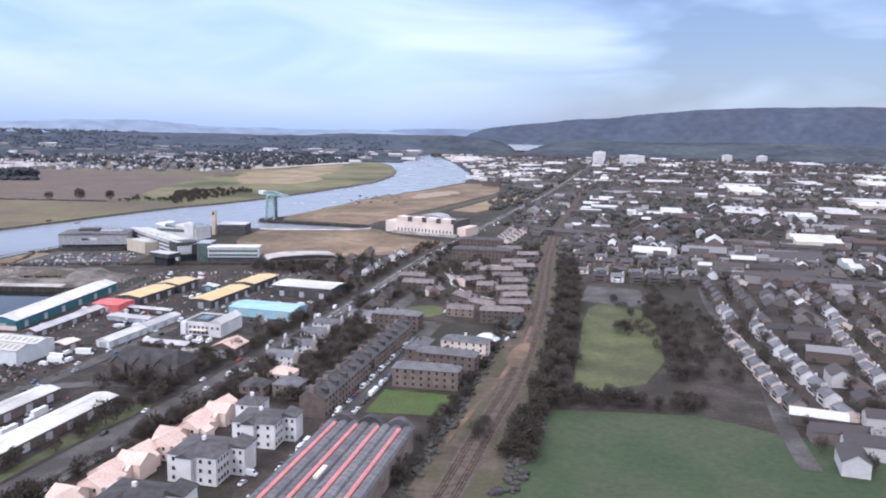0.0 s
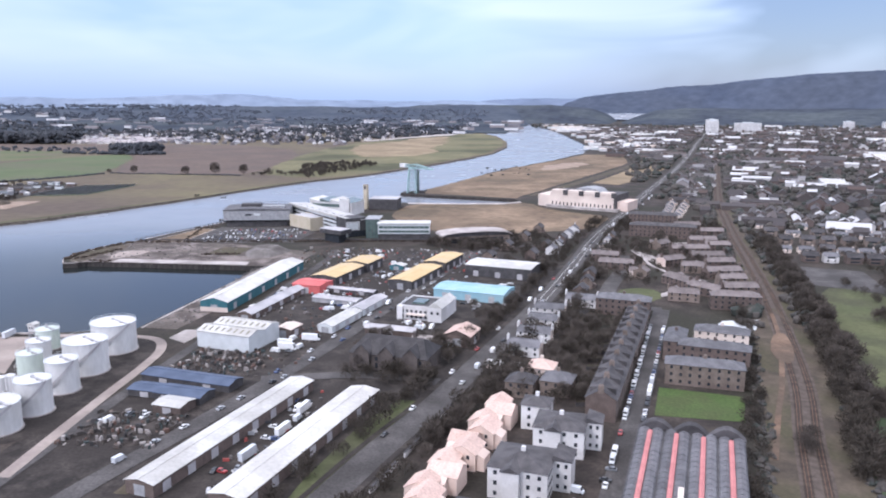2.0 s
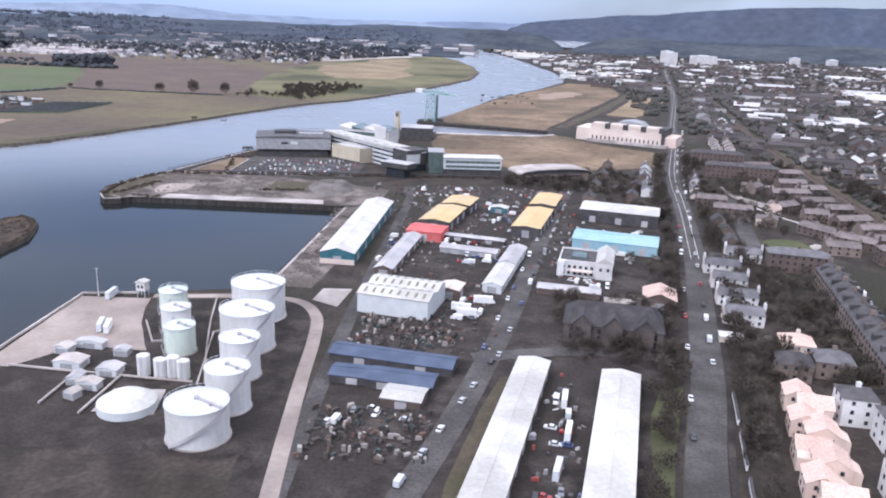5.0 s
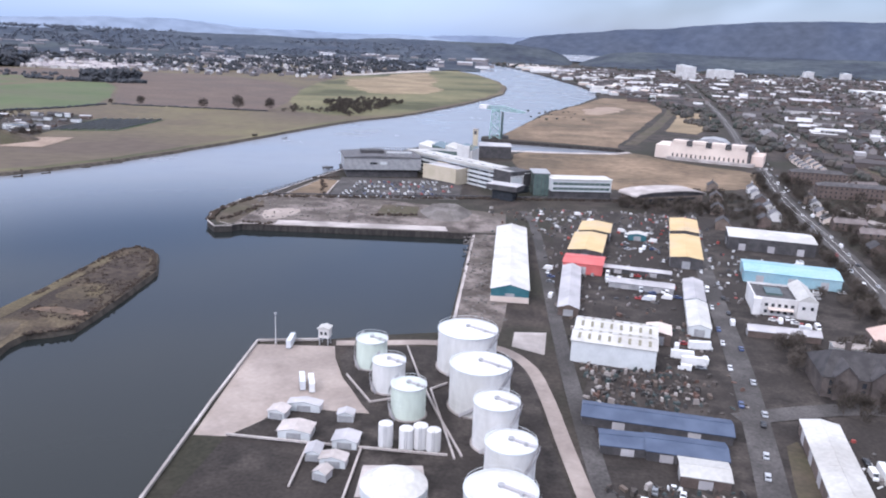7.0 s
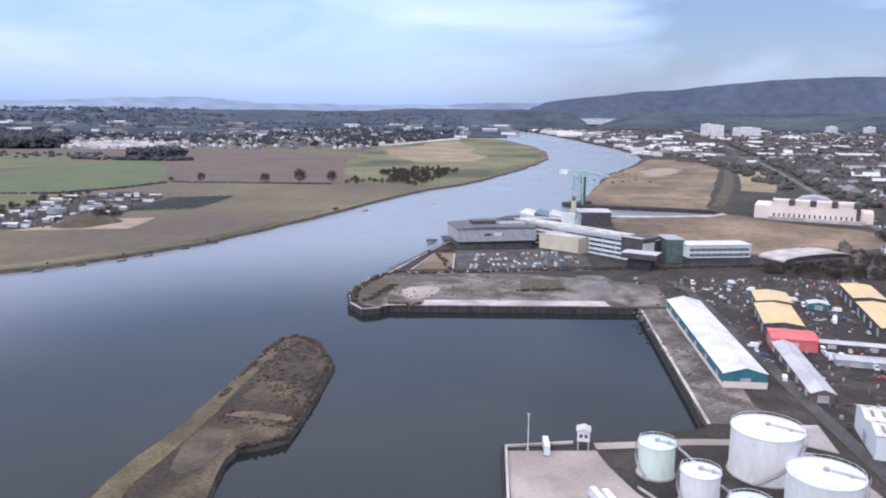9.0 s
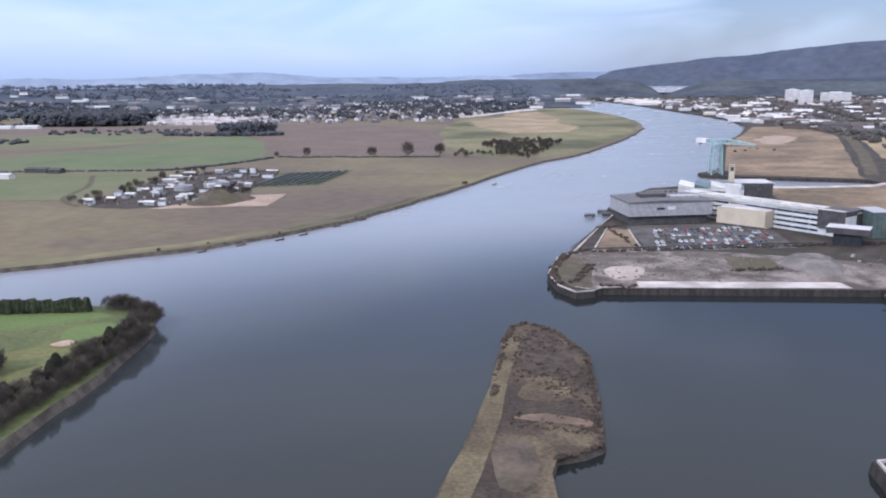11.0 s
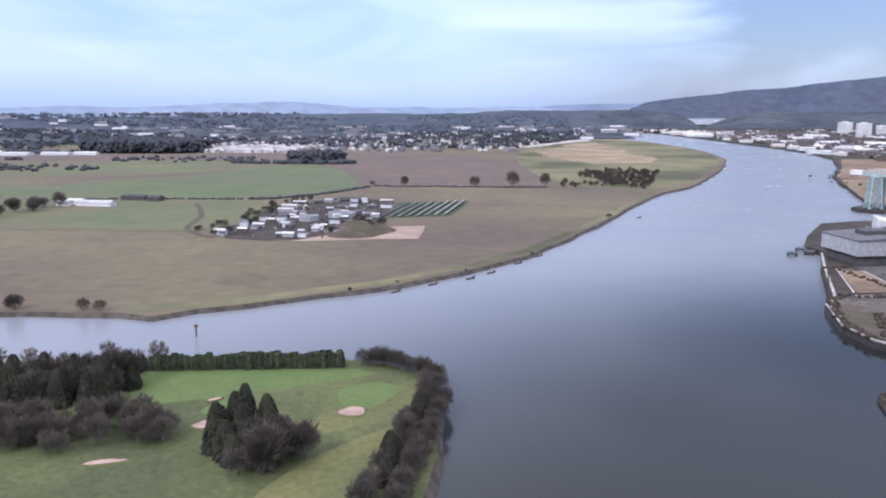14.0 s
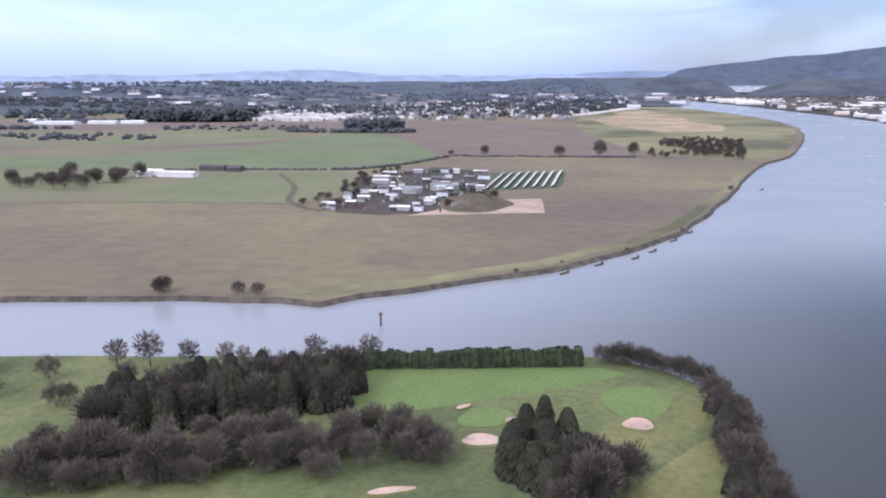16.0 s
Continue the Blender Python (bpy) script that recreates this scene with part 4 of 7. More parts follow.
shed("slate-blue roofed store with an open front", 18, 186, 13, 8, 6, 2.6, 3.4, BLUEROOF, DARKWALL, None, 1, E_, across=True)
shed("small white office shed", 33.5, 173, 11, 8.5, 10, 3.0, 3.7, WHITEROOF, BRICK, None, 1, E_, across=True)
shed("long white-roofed trade shed", 61.2, 157, 9.2, 84, 12.6, 4.0, 4.9, WHITEROOF, BRICK, None, 8, E_)
shed("long white-roofed trade shed", 86.5, 152, 10.5, 82, 12.4, 4.0, 4.9, WHITEROOF, BRICK, None, 8, E_)
shed("long low grey canopy between parked cars", 50, 320, 26, 7, 14, 2.6, 3.2, GREYROOF, STEEL, None, 2, E_, across=True)
shed("grey flat-roofed store between yards", 52, 341, 30, 5, 14, 2.4, 3.0, GREYROOF, DARKWALL, None, 2, E_, across=True)
shed("low stone outbuilding with roof vents", 89, 270, 24, 5, 10, 2.6, 4.0, GREYROOF, BRICK, None, 1, E_, across=True)
shed("brick workshop with a reddish roof", 122, 262, 12, 14, 12, 5.0, 7.4, PINKROOF, BRICK, None, 1, E_)
shed("low white workshop beside a kiosk", 110, 258, 18, 5, 8, 2.8, 3.4, PALE, LIGHTWALL, None, 1, E_, across=True)
shed("small green and white depot office", 66, 405, 9, 7, 13, 3.0, 3.8, WHITEROOF, TEALWALL, None, 1, E_)


def white_office():
    """The white corner office with a parapet and a raised end."""
    t = thing("office_building", "white rendered office with a parapet and dark flat roof", "building", 100, 303, TOWN_Z, 11)
    part("wall", Shape().block(-11, -10, 0, 11, 10, 6.2).block(4.5, -11.2, 0, 11.3, 11.6, 7.0).block(-11.4, -11.2, 0, -8.5, -8, 6.6), RENDER, t)
    part("flat_roof", Shape().block(-10.6, -9.6, 6.2, 4.4, 9.6, 6.3), DARKWALL, t)
    part("parapet", Shape().block(-11, -10.1, 6.2, 4.5, -9.6, 7.0).block(-11, 9.6, 6.2, 4.5, 10, 7.0).block(-11.05, -9.6, 6.2, -10.6, 9.6, 7.0), RENDER, t)
    part("gable_roof", Shape().prism([(4.2, 7.0), (11.6, 7.0), (7.9, 9.4)], -11.2, 11.6), WHITEROOF, t)
    part("rooflight", Shape().block(-6, -4, 6.3, 0, 4, 7.1), GREENGLASS, t, "long green-tinted rooflight")
    windows_row(t, 6, -10, 4, -10.06, 3.6, 1.2, 1.2)
    windows_row(t, 6, -10, 4, -10.06, 1.0, 1.2, 1.2)
    windows_row(t, 2, 5, 11, -11.26, 3.8, 1.1, 1.3)
    part("entrance_canopy", Shape().block(-6, -12.6, 2.8, 3, -10.1, 3.3), CREAM, t)


white_office()


def brick_hall():
    t = thing("brick_hall", "large old brick hall with steep dark slate roofs", "building", 99, 229, TOWN_Z, 10)
    part("wall", Shape().block(-16, -9, 0, 16, 9, 6.6), DARKSTONE, t)
    r = Shape()
    o = 0.5
    for q in (((-16 - o, -9 - o, 6.5), (16 + o, -9 - o, 6.5), (12, 0, 12), (-12, 0, 12)), ((16 + o, 9 + o, 6.5), (-16 - o, 9 + o, 6.5), (-12, 0, 12), (12, 0, 12))):
        r.face(*q)
    r.face((-16 - o, 9 + o, 6.5), (-16 - o, -9 - o, 6.5), (-12, 0, 12)).face((16 + o, -9 - o, 6.5), (16 + o, 9 + o, 6.5), (12, 0, 12))
    part("roof", r, SLATE, t)
    for x in (-10, 0, 10):
        part("gable_bay", Shape().prism([(x - 3, 0), (x + 3, 0), (x + 3, 7.4), (x, 10.2), (x - 3, 7.4)], -10.6, -7), DARKSTONE, t)
        part("bay_roof", Shape().prism([(x - 3.4, 7.2), (x, 10.4), (x + 3.4, 7.2), (x + 3.2, 7.6), (x, 10.9), (x - 3.2, 7.6)][::-1], -10.9, -3), SLATE, t)
    windows_row(t, 10, -15, 15, -9.06, 1.2, 1.1, 2.0)
    windows_row(t, 10, -15, 15, -9.06, 4.0, 1.1, 1.6)
    part("chimney", Shape().block(-8, 1, 9, -6.6, 2.4, 14), DARKSTONE, t)
    part("chimney", Shape().block(7, 1, 9, 8.4, 2.4, 14), DARKSTONE, t)


brick_hall()


def striped_depot():
    """The depot with eight ribbed spans and four red lights along the roof."""
    t = thing("bus_depot", "huge dark ribbed depot roof with four red strips", "building", 193.5, 121, TOWN_Z, 11.2)
    w, l, n = 30.0, 79.0, 8
    part("wall", Shape().block(-w / 2, -l / 2, 0, w / 2, l / 2, 7.2), SANDSTONE, t)
    step = w / n
    for i in range(n):
        a = -w / 2 + i * step
        part("roof_span", Shape().prism([(a, 7.2), (a + step, 7.2), (a + step * 0.85, 8.0), (a + step / 2, 8.5), (a + step * 0.15, 8.0)], -l / 2, l / 2), GREYSLATE, t)
        part("gutter", Shape().block(a - 0.22, -l / 2, 7.3, a + 0.22, l / 2, 7.55), DARKWALL, t)
        ribs = Shape()
        for j in range(26):
            y = -l / 2 + l * (j + 0.5) / 26
            ribs.beam((a + 0.3, y, 7.8), (a + step / 2, y, 8.52), 0.14).beam((a + step / 2, y, 8.52), (a + step - 0.3, y, 7.8), 0.14)
        tagged(part("roof_ribs", ribs, DARKWALL, t), kind="stuff")
    for i in (1, 3, 5, 7):
        a = -w / 2 + i * step - 0.2
        part("red_strip", Shape().prism([(a - 0.65, 7.65), (a + 0.65, 7.65), (a + 0.65, 8.5), (a, 8.75), (a - 0.65, 8.5)], -l / 2 + 0.5, l / 2 - 3), FADEDRED, t, "faded red strip along the roof")
    for i in range(3):
        c = -w / 2 + w * (i + 0.5) / 3
        pts = [(c - 5.3 + 10.6 * k / 10, 7.2 + 3.2 * math.sin(math.pi * k / 10)) for k in range(11)]
        part("arched_gable", Shape().prism(pts[::-1], l / 2 - 0.2, l / 2 + 3), SLATE, t)
    part("roof_vent", Shape().block(-2, -6, 8.4, -0.6, 2, 9.2), CREAM, t)
    part("roof_vent", Shape().block(3, -20, 8.2, 7, -19, 9.0), RENDER, t)


striped_depot()


def flat_block(label, x, y, w, d, h, turn, wall=RENDER, roof=SLATE, storeys=3, wing=True, name="apartment_block", group="", ridge=2.2):
    """A block of flats with a hipped roof, a wing, and windows on every floor."""
    t = thing(name, label, "building", x, y, TOWN_Z, turn, group)
    sh = Shape().block(-w / 2, -d / 2, 0, w / 2, d / 2, h)
    if wing:
        sh.block(w / 2 - 0.02, d * 0.05, 0, w / 2 + w * 0.3, d * 0.55, h)
        sh.block(-w * 0.25, -d / 2 - d * 0.12, 0, w * 0.05, -d / 2 + 0.02, h)
    part("wall", sh, wall, t)
    o = 0.4
    r = Shape()
    a, b, m = w / 2 + o, d / 2 + o, max(w, d) / 2 - min(w, d) / 2
    if w >= d:
        r.face((-a, -b, h), (a, -b, h), (m, 0, h + ridge), (-m, 0, h + ridge)).face((a, b, h), (-a, b, h), (-m, 0, h + ridge), (m, 0, h + ridge))
        r.face((-a, b, h), (-a, -b, h), (-m, 0, h + ridge)).face((a, -b, h), (a, b, h), (m, 0, h + ridge))
    else:
        r.face((a, -b, h), (a, b, h), (0, m, h + ridge), (0, -m, h + ridge)).face((-a, b, h), (-a, -b, h), (0, -m, h + ridge), (0, m, h + ridge))
        r.face((-a, -b, h), (a, -b, h), (0, -m, h + ridge)).face((a, b, h), (-a, b, h), (0, m, h + ridge))
    if wing:
        r.prism([(w / 2 - 0.5, h), (w / 2 + w * 0.3 + o, h), (w / 2 + w * 0.3 + o, h + 0.2), (w / 2, h + ridge * 0.7)], d * 0.05 - o, d * 0.55 + o)
        r.prism([(-w * 0.25 - o, h), (w * 0.05 + o, h), (-w * 0.10, h + ridge * 0.7)], -d / 2 - d * 0.12 - o, -d * 0.1)
    top = part("roof", r, roof, t)
    n = max(2, int(w / 3.2))
    k = max(2, int(d / 3.6))
    for s in range(storeys):
        z = 1.0 + s * h / storeys
        windows_row(t, n, -w / 2 + 0.6, w / 2 - 0.6, -d / 2 - 0.04, z, 0.95, 1.15)
        windows_row(t, k, -d / 2 + 0.6, d / 2 - 0.6, -w / 2 - 0.04, z, 0.95, 1.15, axis="y")
        windows_row(t, k, -d / 2 + 0.6, 0, w / 2 + 0.04, z, 0.95, 1.15, axis="y")
        if wing:
            windows_row(t, 2, w / 2 + 0.3, w / 2 + w * 0.3 - 0.3, d * 0.05 - 0.04, z, 0.8, 1.1)
    part("chimney", Shape().block(-0.6, -0.5, h + ridge * 0.4, 0.6, 0.5, h + ridge + 1.1), wall, top)
    return t


G_ = "white blocks of flats"
flat_block("white rendered flats with dark hipped roof and wing", 163.5, 162, 15, 14, 8.6, 8, group=G_)
flat_block("white rendered flats with dark roof beside a car park", 153, 135, 16, 16, 8.8, 10, group=G_)
flat_block("white rendered flats with dark roof, partly hidden", 145, 103, 17, 15, 8.6, 9, group=G_)
flat_block("white rendered flats behind another block", 156, 178, 9, 9, 8.0, 8, wing=False, group=G_)
B_ = "brick flats beside the lawn"
flat_block("grey-roofed brick flats facing a lawn", 217, 224.5, 28, 9, 8.0, 9, SANDSTONE, GREYSLATE, 3, False, group=B_)
flat_block("red-brick flats with a grey roof", 225, 247, 27, 9, 8.2, 14, BRICK, GREYSLATE, 3, False, group=B_)
flat_block("pale stone flats round a courtyard", 233, 272, 22, 10, 7.4, 15, CREAM, GREYSLATE, 3, False, group=B_)
flat_block("brick flats with a grey tiled roof", 212, 260, 8, 20, 8.0, 14, BRICK, GREYSLATE, 3, False, group=B_)
flat_block("brick flats on a street corner", 196, 320, 26, 10, 8.2, 12, BRICK, GREYSLATE, 3, False, group=B_)
flat_block("long brick flats with brown roofs beside a railway", 253, 338, 24, 9, 7.4, 4, BRICK, BROWNROOF, 3, False, group=B_)
flat_block("long red-brick flats above a main road", 246, 552, 50, 10, 9.0, 10, BRICK, SLATE, 3, False, group=B_)
flat_block("long red-brick flats above a main road", 246, 612, 40, 10, 9.0, 10, BRICK, SLATE, 3, False, group=B_)


def terrace(label, x, y, l, turn, wall, roof, h, ridge, dormers=0, w=9.0, end=None, chimneys=6, group="", storeys=2, name="terraced_houses"):
    """A terrace with one long roof, chimneys, dormers and rows of windows."""
    t = thing(name, label, "building", x, y, TOWN_Z, turn, group)
    part("wall", Shape().block(-w / 2, -l / 2, 0, w / 2, l / 2, h), wall, t)
    part("gable", Shape().face((-w / 2, -l / 2 - 0.02, 0), (w / 2, -l / 2 - 0.02, 0), (w / 2, -l / 2 - 0.02, h), (0, -l / 2 - 0.02, ridge - 0.1), (-w / 2, -l / 2 - 0.02, h)), end or wall, t)
    part("gable", Shape().face((w / 2, l / 2 + 0.02, 0), (-w / 2, l / 2 + 0.02, 0), (-w / 2, l / 2 + 0.02, h), (0, l / 2 + 0.02, ridge - 0.1), (w / 2, l / 2 + 0.02, h)), end or wall, t)
    o = 0.4
    top = part("roof", Shape().face((-w / 2 - o, l / 2, h - 0.1), (-w / 2 - o, -l / 2, h - 0.1), (0, -l / 2, ridge), (0, l / 2, ridge)).face((w / 2 + o, -l / 2, h - 0.1), (w / 2 + o, l / 2, h - 0.1), (0, l / 2, ridge), (0, -l / 2, ridge)).beam((0, -l / 2, ridge), (0, l / 2, ridge), 0.35), roof, t)
    stack = None
    for i in range(chimneys):
        yy = -l / 2 + l * i / max(1, chimneys - 1)
        stack = stack or Shape().block(-0.9, -0.45, ridge - 1.2, 0.9, 0.45, ridge + 1.3).block(-0.6, -0.2, ridge + 1.3, -0.2, 0.2, ridge + 1.8).block(0.2, -0.2, ridge + 1.3, 0.6, 0.2, ridge + 1.8).mesh("chimney")
        part("chimney", stack, wall, top).location = (0, yy, 0)
    box = None
    for i in range(dormers):
        yy = -l / 2 + l * (i + 0.5) / dormers
        box = box or Shape().prism([(-w / 2 + 0.6, h), (-1.0, h), (-1.0, ridge - 0.5), (-w / 2 + 0.6, ridge - 0.9)], -1.0, 1.0).mesh("dormer")
        part("dormer", box, SLATE, top).location = (0, yy, 0)
        d = part("dormer", box, SLATE, top)
        d.matrix_basis = pose(0, yy, 0, 0, 0, 180)
    n = max(2, int(l / 3.4))
    for s in range(storeys):
        for side in (-1, 1):
            windows_row(t, n, -l / 2, l / 2, side * (w / 2 + 0.03), 0.9 + s * h / storeys, 0.9, 1.2, axis="y")
    return t


terrace("long stone tenement terrace with dormers and brick gable", 188.6, 241.5, 118, 11.8, SANDSTONE, SLATE, 7.6, 11.0, 12, 10, BRICK, 10, storeys=3, name="tenement_terrace")
for x, y, l in ((160, 311, 15), (157, 291, 14), (153.5, 270, 15), (149.5, 250, 14), (176, 332, 16)):
    terrace("grey-tiled rendered houses with pale fascias", x, y, l, 101, RENDER, GREYSLATE, 4.4, 6.6, 0, 8.0, CREAM, 2, "houses above the main road", 2, "semi_detached_houses")
shed("long low white-roofed garage row", 145, 230, 19, 5, 10, 2.4, 3.0, WHITEROOF, CREAM, None, 2, "garages", across=True, name="garage_row")
flat_block("grey hip-roofed house among bare trees", 163, 208, 11, 10, 5.6, 12, SANDSTONE, GREYSLATE, 2, False, "villa", "villas above the main road", 2.8)
flat_block("dark hip-roofed house among bare trees", 150, 205, 10, 9, 5.6, 12, SANDSTONE, SLATE, 2, False, "villa", "villas above the main road", 2.8)
flat_block("red-tiled villa among bare trees", 157, 221, 10, 9, 5.6, 12, CREAM, PINKROOF, 2, False, "villa", "villas above the main road", 2.6)
for i in range(9):
    x, y = 174.5 + 1.3 * i, 198 + 9.6 * i
    patch("back_garden", [(x - 4.6, y - 2.2), (x + 3.6, y - 0.6), (x + 3.2, y + 4.2), (x - 5.0, y + 2.6)], TOWN_Z + 0.10 + 0.004 * i, PARK if i % 3 else SCRUB, "small walled back garden behind a terrace", 0, 0.4)
    w_ = thing("garden_fence", "dark timber fence between back gardens", "fence", x - 0.6, y - 1.8, TOWN_Z, -11, "garden fences")
    part("boards", Shape().block(-5, -0.08, 0, 5, 0.08, 1.5), DARKWALL, w_)
    part("top_rail", Shape().block(-5.05, -0.12, 1.5, 5.05, 0.12, 1.6), BARK, w_)


for x, y, l, a in ((237, 443, 17, 60), (247, 424, 14, 100), (255, 484, 26, 84), (262, 460, 22, 80), (266, 440, 18, 78), (262, 412, 22, 72), (263, 392, 16, 74), (262, 370, 20, 78), (234, 384, 24, 140), (244, 366, 20, 130), (230, 352, 16, 96), (201, 427, 22, 100), (196, 452, 18, 96), (214, 404, 9, 20), (276, 500, 18, 82), (270, 520, 20, 84), (284, 560, 18, 84), (270, 590, 22, 84), (238, 500, 14, 40)):
    a += 14 * noise.noise((x * 0.13, y * 0.11, 0.0))
    t = terrace("brown-roofed brick houses round paved courts", x, y, l, a, BRICK if l > 16 else SANDSTONE, BROWNROOF, 4.6, 6.8, 0, 8.0, PINK if l == 17 or l == 24 else None, 2, "brown-roofed courts", 2)
    k = (l / 2 - 4.2) * (1 if (x + y) % 2 else -1)
    part("cross_wing", Shape().block(-7.0, k - 2.8, 0, 0, k + 2.8, 4.2), SANDSTONE if l > 18 else CREAM, t)
    part("wing_roof", Shape().face((-7.4, k - 3.1, 4.1), (0, k - 3.1, 4.1), (0, k, 6.3), (-7.4, k, 6.3)).face((0, k + 3.1, 4.1), (-7.4, k + 3.1, 4.1), (-7.4, k, 6.3), (0, k, 6.3)).face((-7.2, k + 2.9, 4.1), (-7.2, k - 2.9, 4.1), (-7.2, k, 6.2)), BROWNROOF, t)


def salmon_house(x, y, turn, s, flip):
    t = thing("terraced_house", "salmon-pink rendered house with a salmon tiled roof", "house", x, y, TOWN_Z, turn, "stepped pink terrace")
    w, d, h, r = 7.6 * s, 8.4 * s, 5.0 * s, 7.2 * s
    part("wall", Shape().block(-w / 2, -d / 2, 0, w / 2, d / 2, h).prism([(-w / 2, h), (w / 2, h), (0, r - 0.1)], -d / 2, d / 2), PINK, t)
    o = 0.35
    part("roof", Shape().face((-w / 2 - o, d / 2 + o, h - 0.1), (-w / 2 - o, -d / 2 - o, h - 0.1), (0, -d / 2 - o, r), (0, d / 2 + o, r)).face((w / 2 + o, -d / 2 - o, h - 0.1), (w / 2 + o, d / 2 + o, h - 0.1), (0, d / 2 + o, r), (0, -d / 2 - o, r)), PINKROOF, t)
    part("porch", Shape().prism([(w / 2, 0), (w / 2 + 2.4, 0), (w / 2 + 2.4, h * 0.75), (w / 2, h)], -d / 2 + 1.0 * flip, d / 2 - 2.6), PINK, t)
    for z in (0.9, 0.9 + h / 2):
        windows_row(t, 2, -w / 2 + 0.5, w / 2 - 0.5, -d / 2 - 0.04, z, 0.9, 1.1)
        windows_row(t, 2, -d / 2 + 0.5, d / 2 - 0.5, -w / 2 - 0.04, z, 0.9, 1.1, axis="y")


for i in range(13):
    k = 0.10 + 0.78 * i / 12
    salmon_house(117 + 31 * k + (2.2 if i % 2 else -1.2), 84 + 114 * k, 14 + (90 if i % 3 == 2 else 0), 0.95 + 0.1 * (i % 2), i % 2)
for i in range(5):
    k = i / 4
    w_ = thing("garden_wall", "white garden wall along a verge", "wall", 104 + 21 * k, 88 + 92 * k, TOWN_Z, 13, "white garden walls")
    part("wall_run", Shape().block(-0.25, -9, 0, 0.25, 9, 1.6), RENDER, w_)
    part("coping", Shape().block(-0.35, -9.1, 1.6, 0.35, 9.1, 1.75), DARKWALL, w_)


# ---- oil tanks ----
def tank(x, y, r, h, paint, label, spiral=1.0):
    t = thing("oil_tank", label, "tank", x, y, TOWN_Z, 0, "oil storage tanks")
    n = 48
    shell, courses = Shape(), 6
    levels = [(h * (c + k) / courses, r + e) for c in range(courses) for k, e in ((0.0, 0.0), (0.96, 0.0), (0.965, 0.05), (0.999, 0.05))]
    for z, q in levels:
        shell.v += [(q * math.cos(2 * math.pi * i / n), q * math.sin(2 * math.pi * i / n), z) for i in range(n)]
    for j in range(len(levels) - 1):
        shell.f += [(j * n + i, j * n + (i + 1) % n, (j + 1) * n + (i + 1) % n, (j + 1) * n + i) for i in range(n)]
    ob = part("shell", shell, paint, t)
    top = part("roof", Shape().drum(0, 0, h, h + r * 0.09, r - 0.02, 0.5, n), paint, t)
    part("rim", Shape().drum(0, 0, h - 0.15, h + 0.12, r + 0.22, r + 0.22, n, False).drum(0, 0, h + 0.12, h + 0.13, r + 0.22, r - 0.2, n, False), LIGHTWALL, t)
    rail = Shape()
    for i in range(n):
        a, b = 2 * math.pi * i / n, 2 * math.pi * (i + 1) / n
        p, q = (r * math.cos(a), r * math.sin(a)), (r * math.cos(b), r * math.sin(b))
        rail.beam((*p, h + 1.0), (*q, h + 1.0), 0.06)
        if i % 2 == 0:
            rail.beam((*p, h), (*p, h + 1.0), 0.06)
    tagged(part("handrail", rail, LIGHTWALL, top), kind="stuff")
    stair = Shape()
    steps = int(h / 0.28)
    for i in range(steps):
        a = -2.2 + spiral * 1.9 * i / steps
        b = -2.2 + spiral * 1.9 * (i + 1) / steps
        z = h * i / steps
        p = [((r + e) * math.cos(g), (r + e) * math.sin(g)) for e, g in ((0.06, a), (0.85, a), (0.85, b), (0.06, b))]
        stair.face(*[(*q, z + 0.3) for q in p])
        stair.face((*p[1], z - 0.1), (*p[2], z + 0.18), (*p[2], z + 1.2), (*p[1], z + 0.95))
    tagged(part("spiral_stair", stair, GREYROOF, t, "grey spiral stair round the shell"), kind="stuff")
    part("roof_walkway", Shape().beam((0, 0, h + r * 0.09 + 0.15), (r * math.cos(-0.4), r * math.sin(-0.4), h + 0.2), 0.7), GREYROOF, top)
    part("roof_hatch", Shape().drum(0, 0, h + r * 0.08, h + r * 0.09 + 0.6, 0.7, 0.7, 12), STEEL, top)
    part("roof_hatch", Shape().drum(r * 0.55, -r * 0.3, h + 0.2, h + 0.9, 0.45, 0.45, 10), STEEL, top)
    part("plinth", Shape().drum(0, 0, 0, 0.35, r + 0.5, r + 0.45, n), PALE, t)


for x, y, r, h in ((-22, 231, 8.9, 12.3), (-18.5, 205, 8.2, 12.6), (-14.8, 184.5, 5.6, 11.8), (-12.3, 165, 5.7, 11.6), (-15, 149.5, 7.5, 9.4)):
    tank(x, y, r, h, TANKWHITE, "tall white oil tank with a spiral stair", 1.0)
for x, y, r, h, p in ((-50.7, 228.6, 4.6, 8.6, TANKMINT), (-44, 213, 4.6, 8.6, TANKWHITE), (-37.3, 198, 4.6, 8.7, TANKMINT)):
    tank(x, y, r, h, p, "pale green oil tank with a railed roof" if p is TANKMINT else "short white oil tank with a railed roof", -1.0)
for i, x in enumerate((-41.5, -36.4, -33, -29.8)):
    t = thing("process_tank", "small white vertical process tank", "tank", x, 181 - (i % 2) * 0.8, TOWN_Z, 0, "small process tanks")
    part("shell", Shape().drum(0, 0, 0, 6.0 - 0.6 * (i % 2), 1.8, 1.8, 20), TANKWHITE, t)
    part("dome", Shape().drum(0, 0, 6.0 - 0.6 * (i % 2), 6.5 - 0.6 * (i % 2), 1.8, 0.5, 20), TANKWHITE, t)
    part("ladder", Shape().beam((-0.25, -1.9, 0), (-0.25, -1.9, 6.6), 0.08).beam((0.25, -1.9, 0), (0.25, -1.9, 6.6), 0.08), STEEL, t)


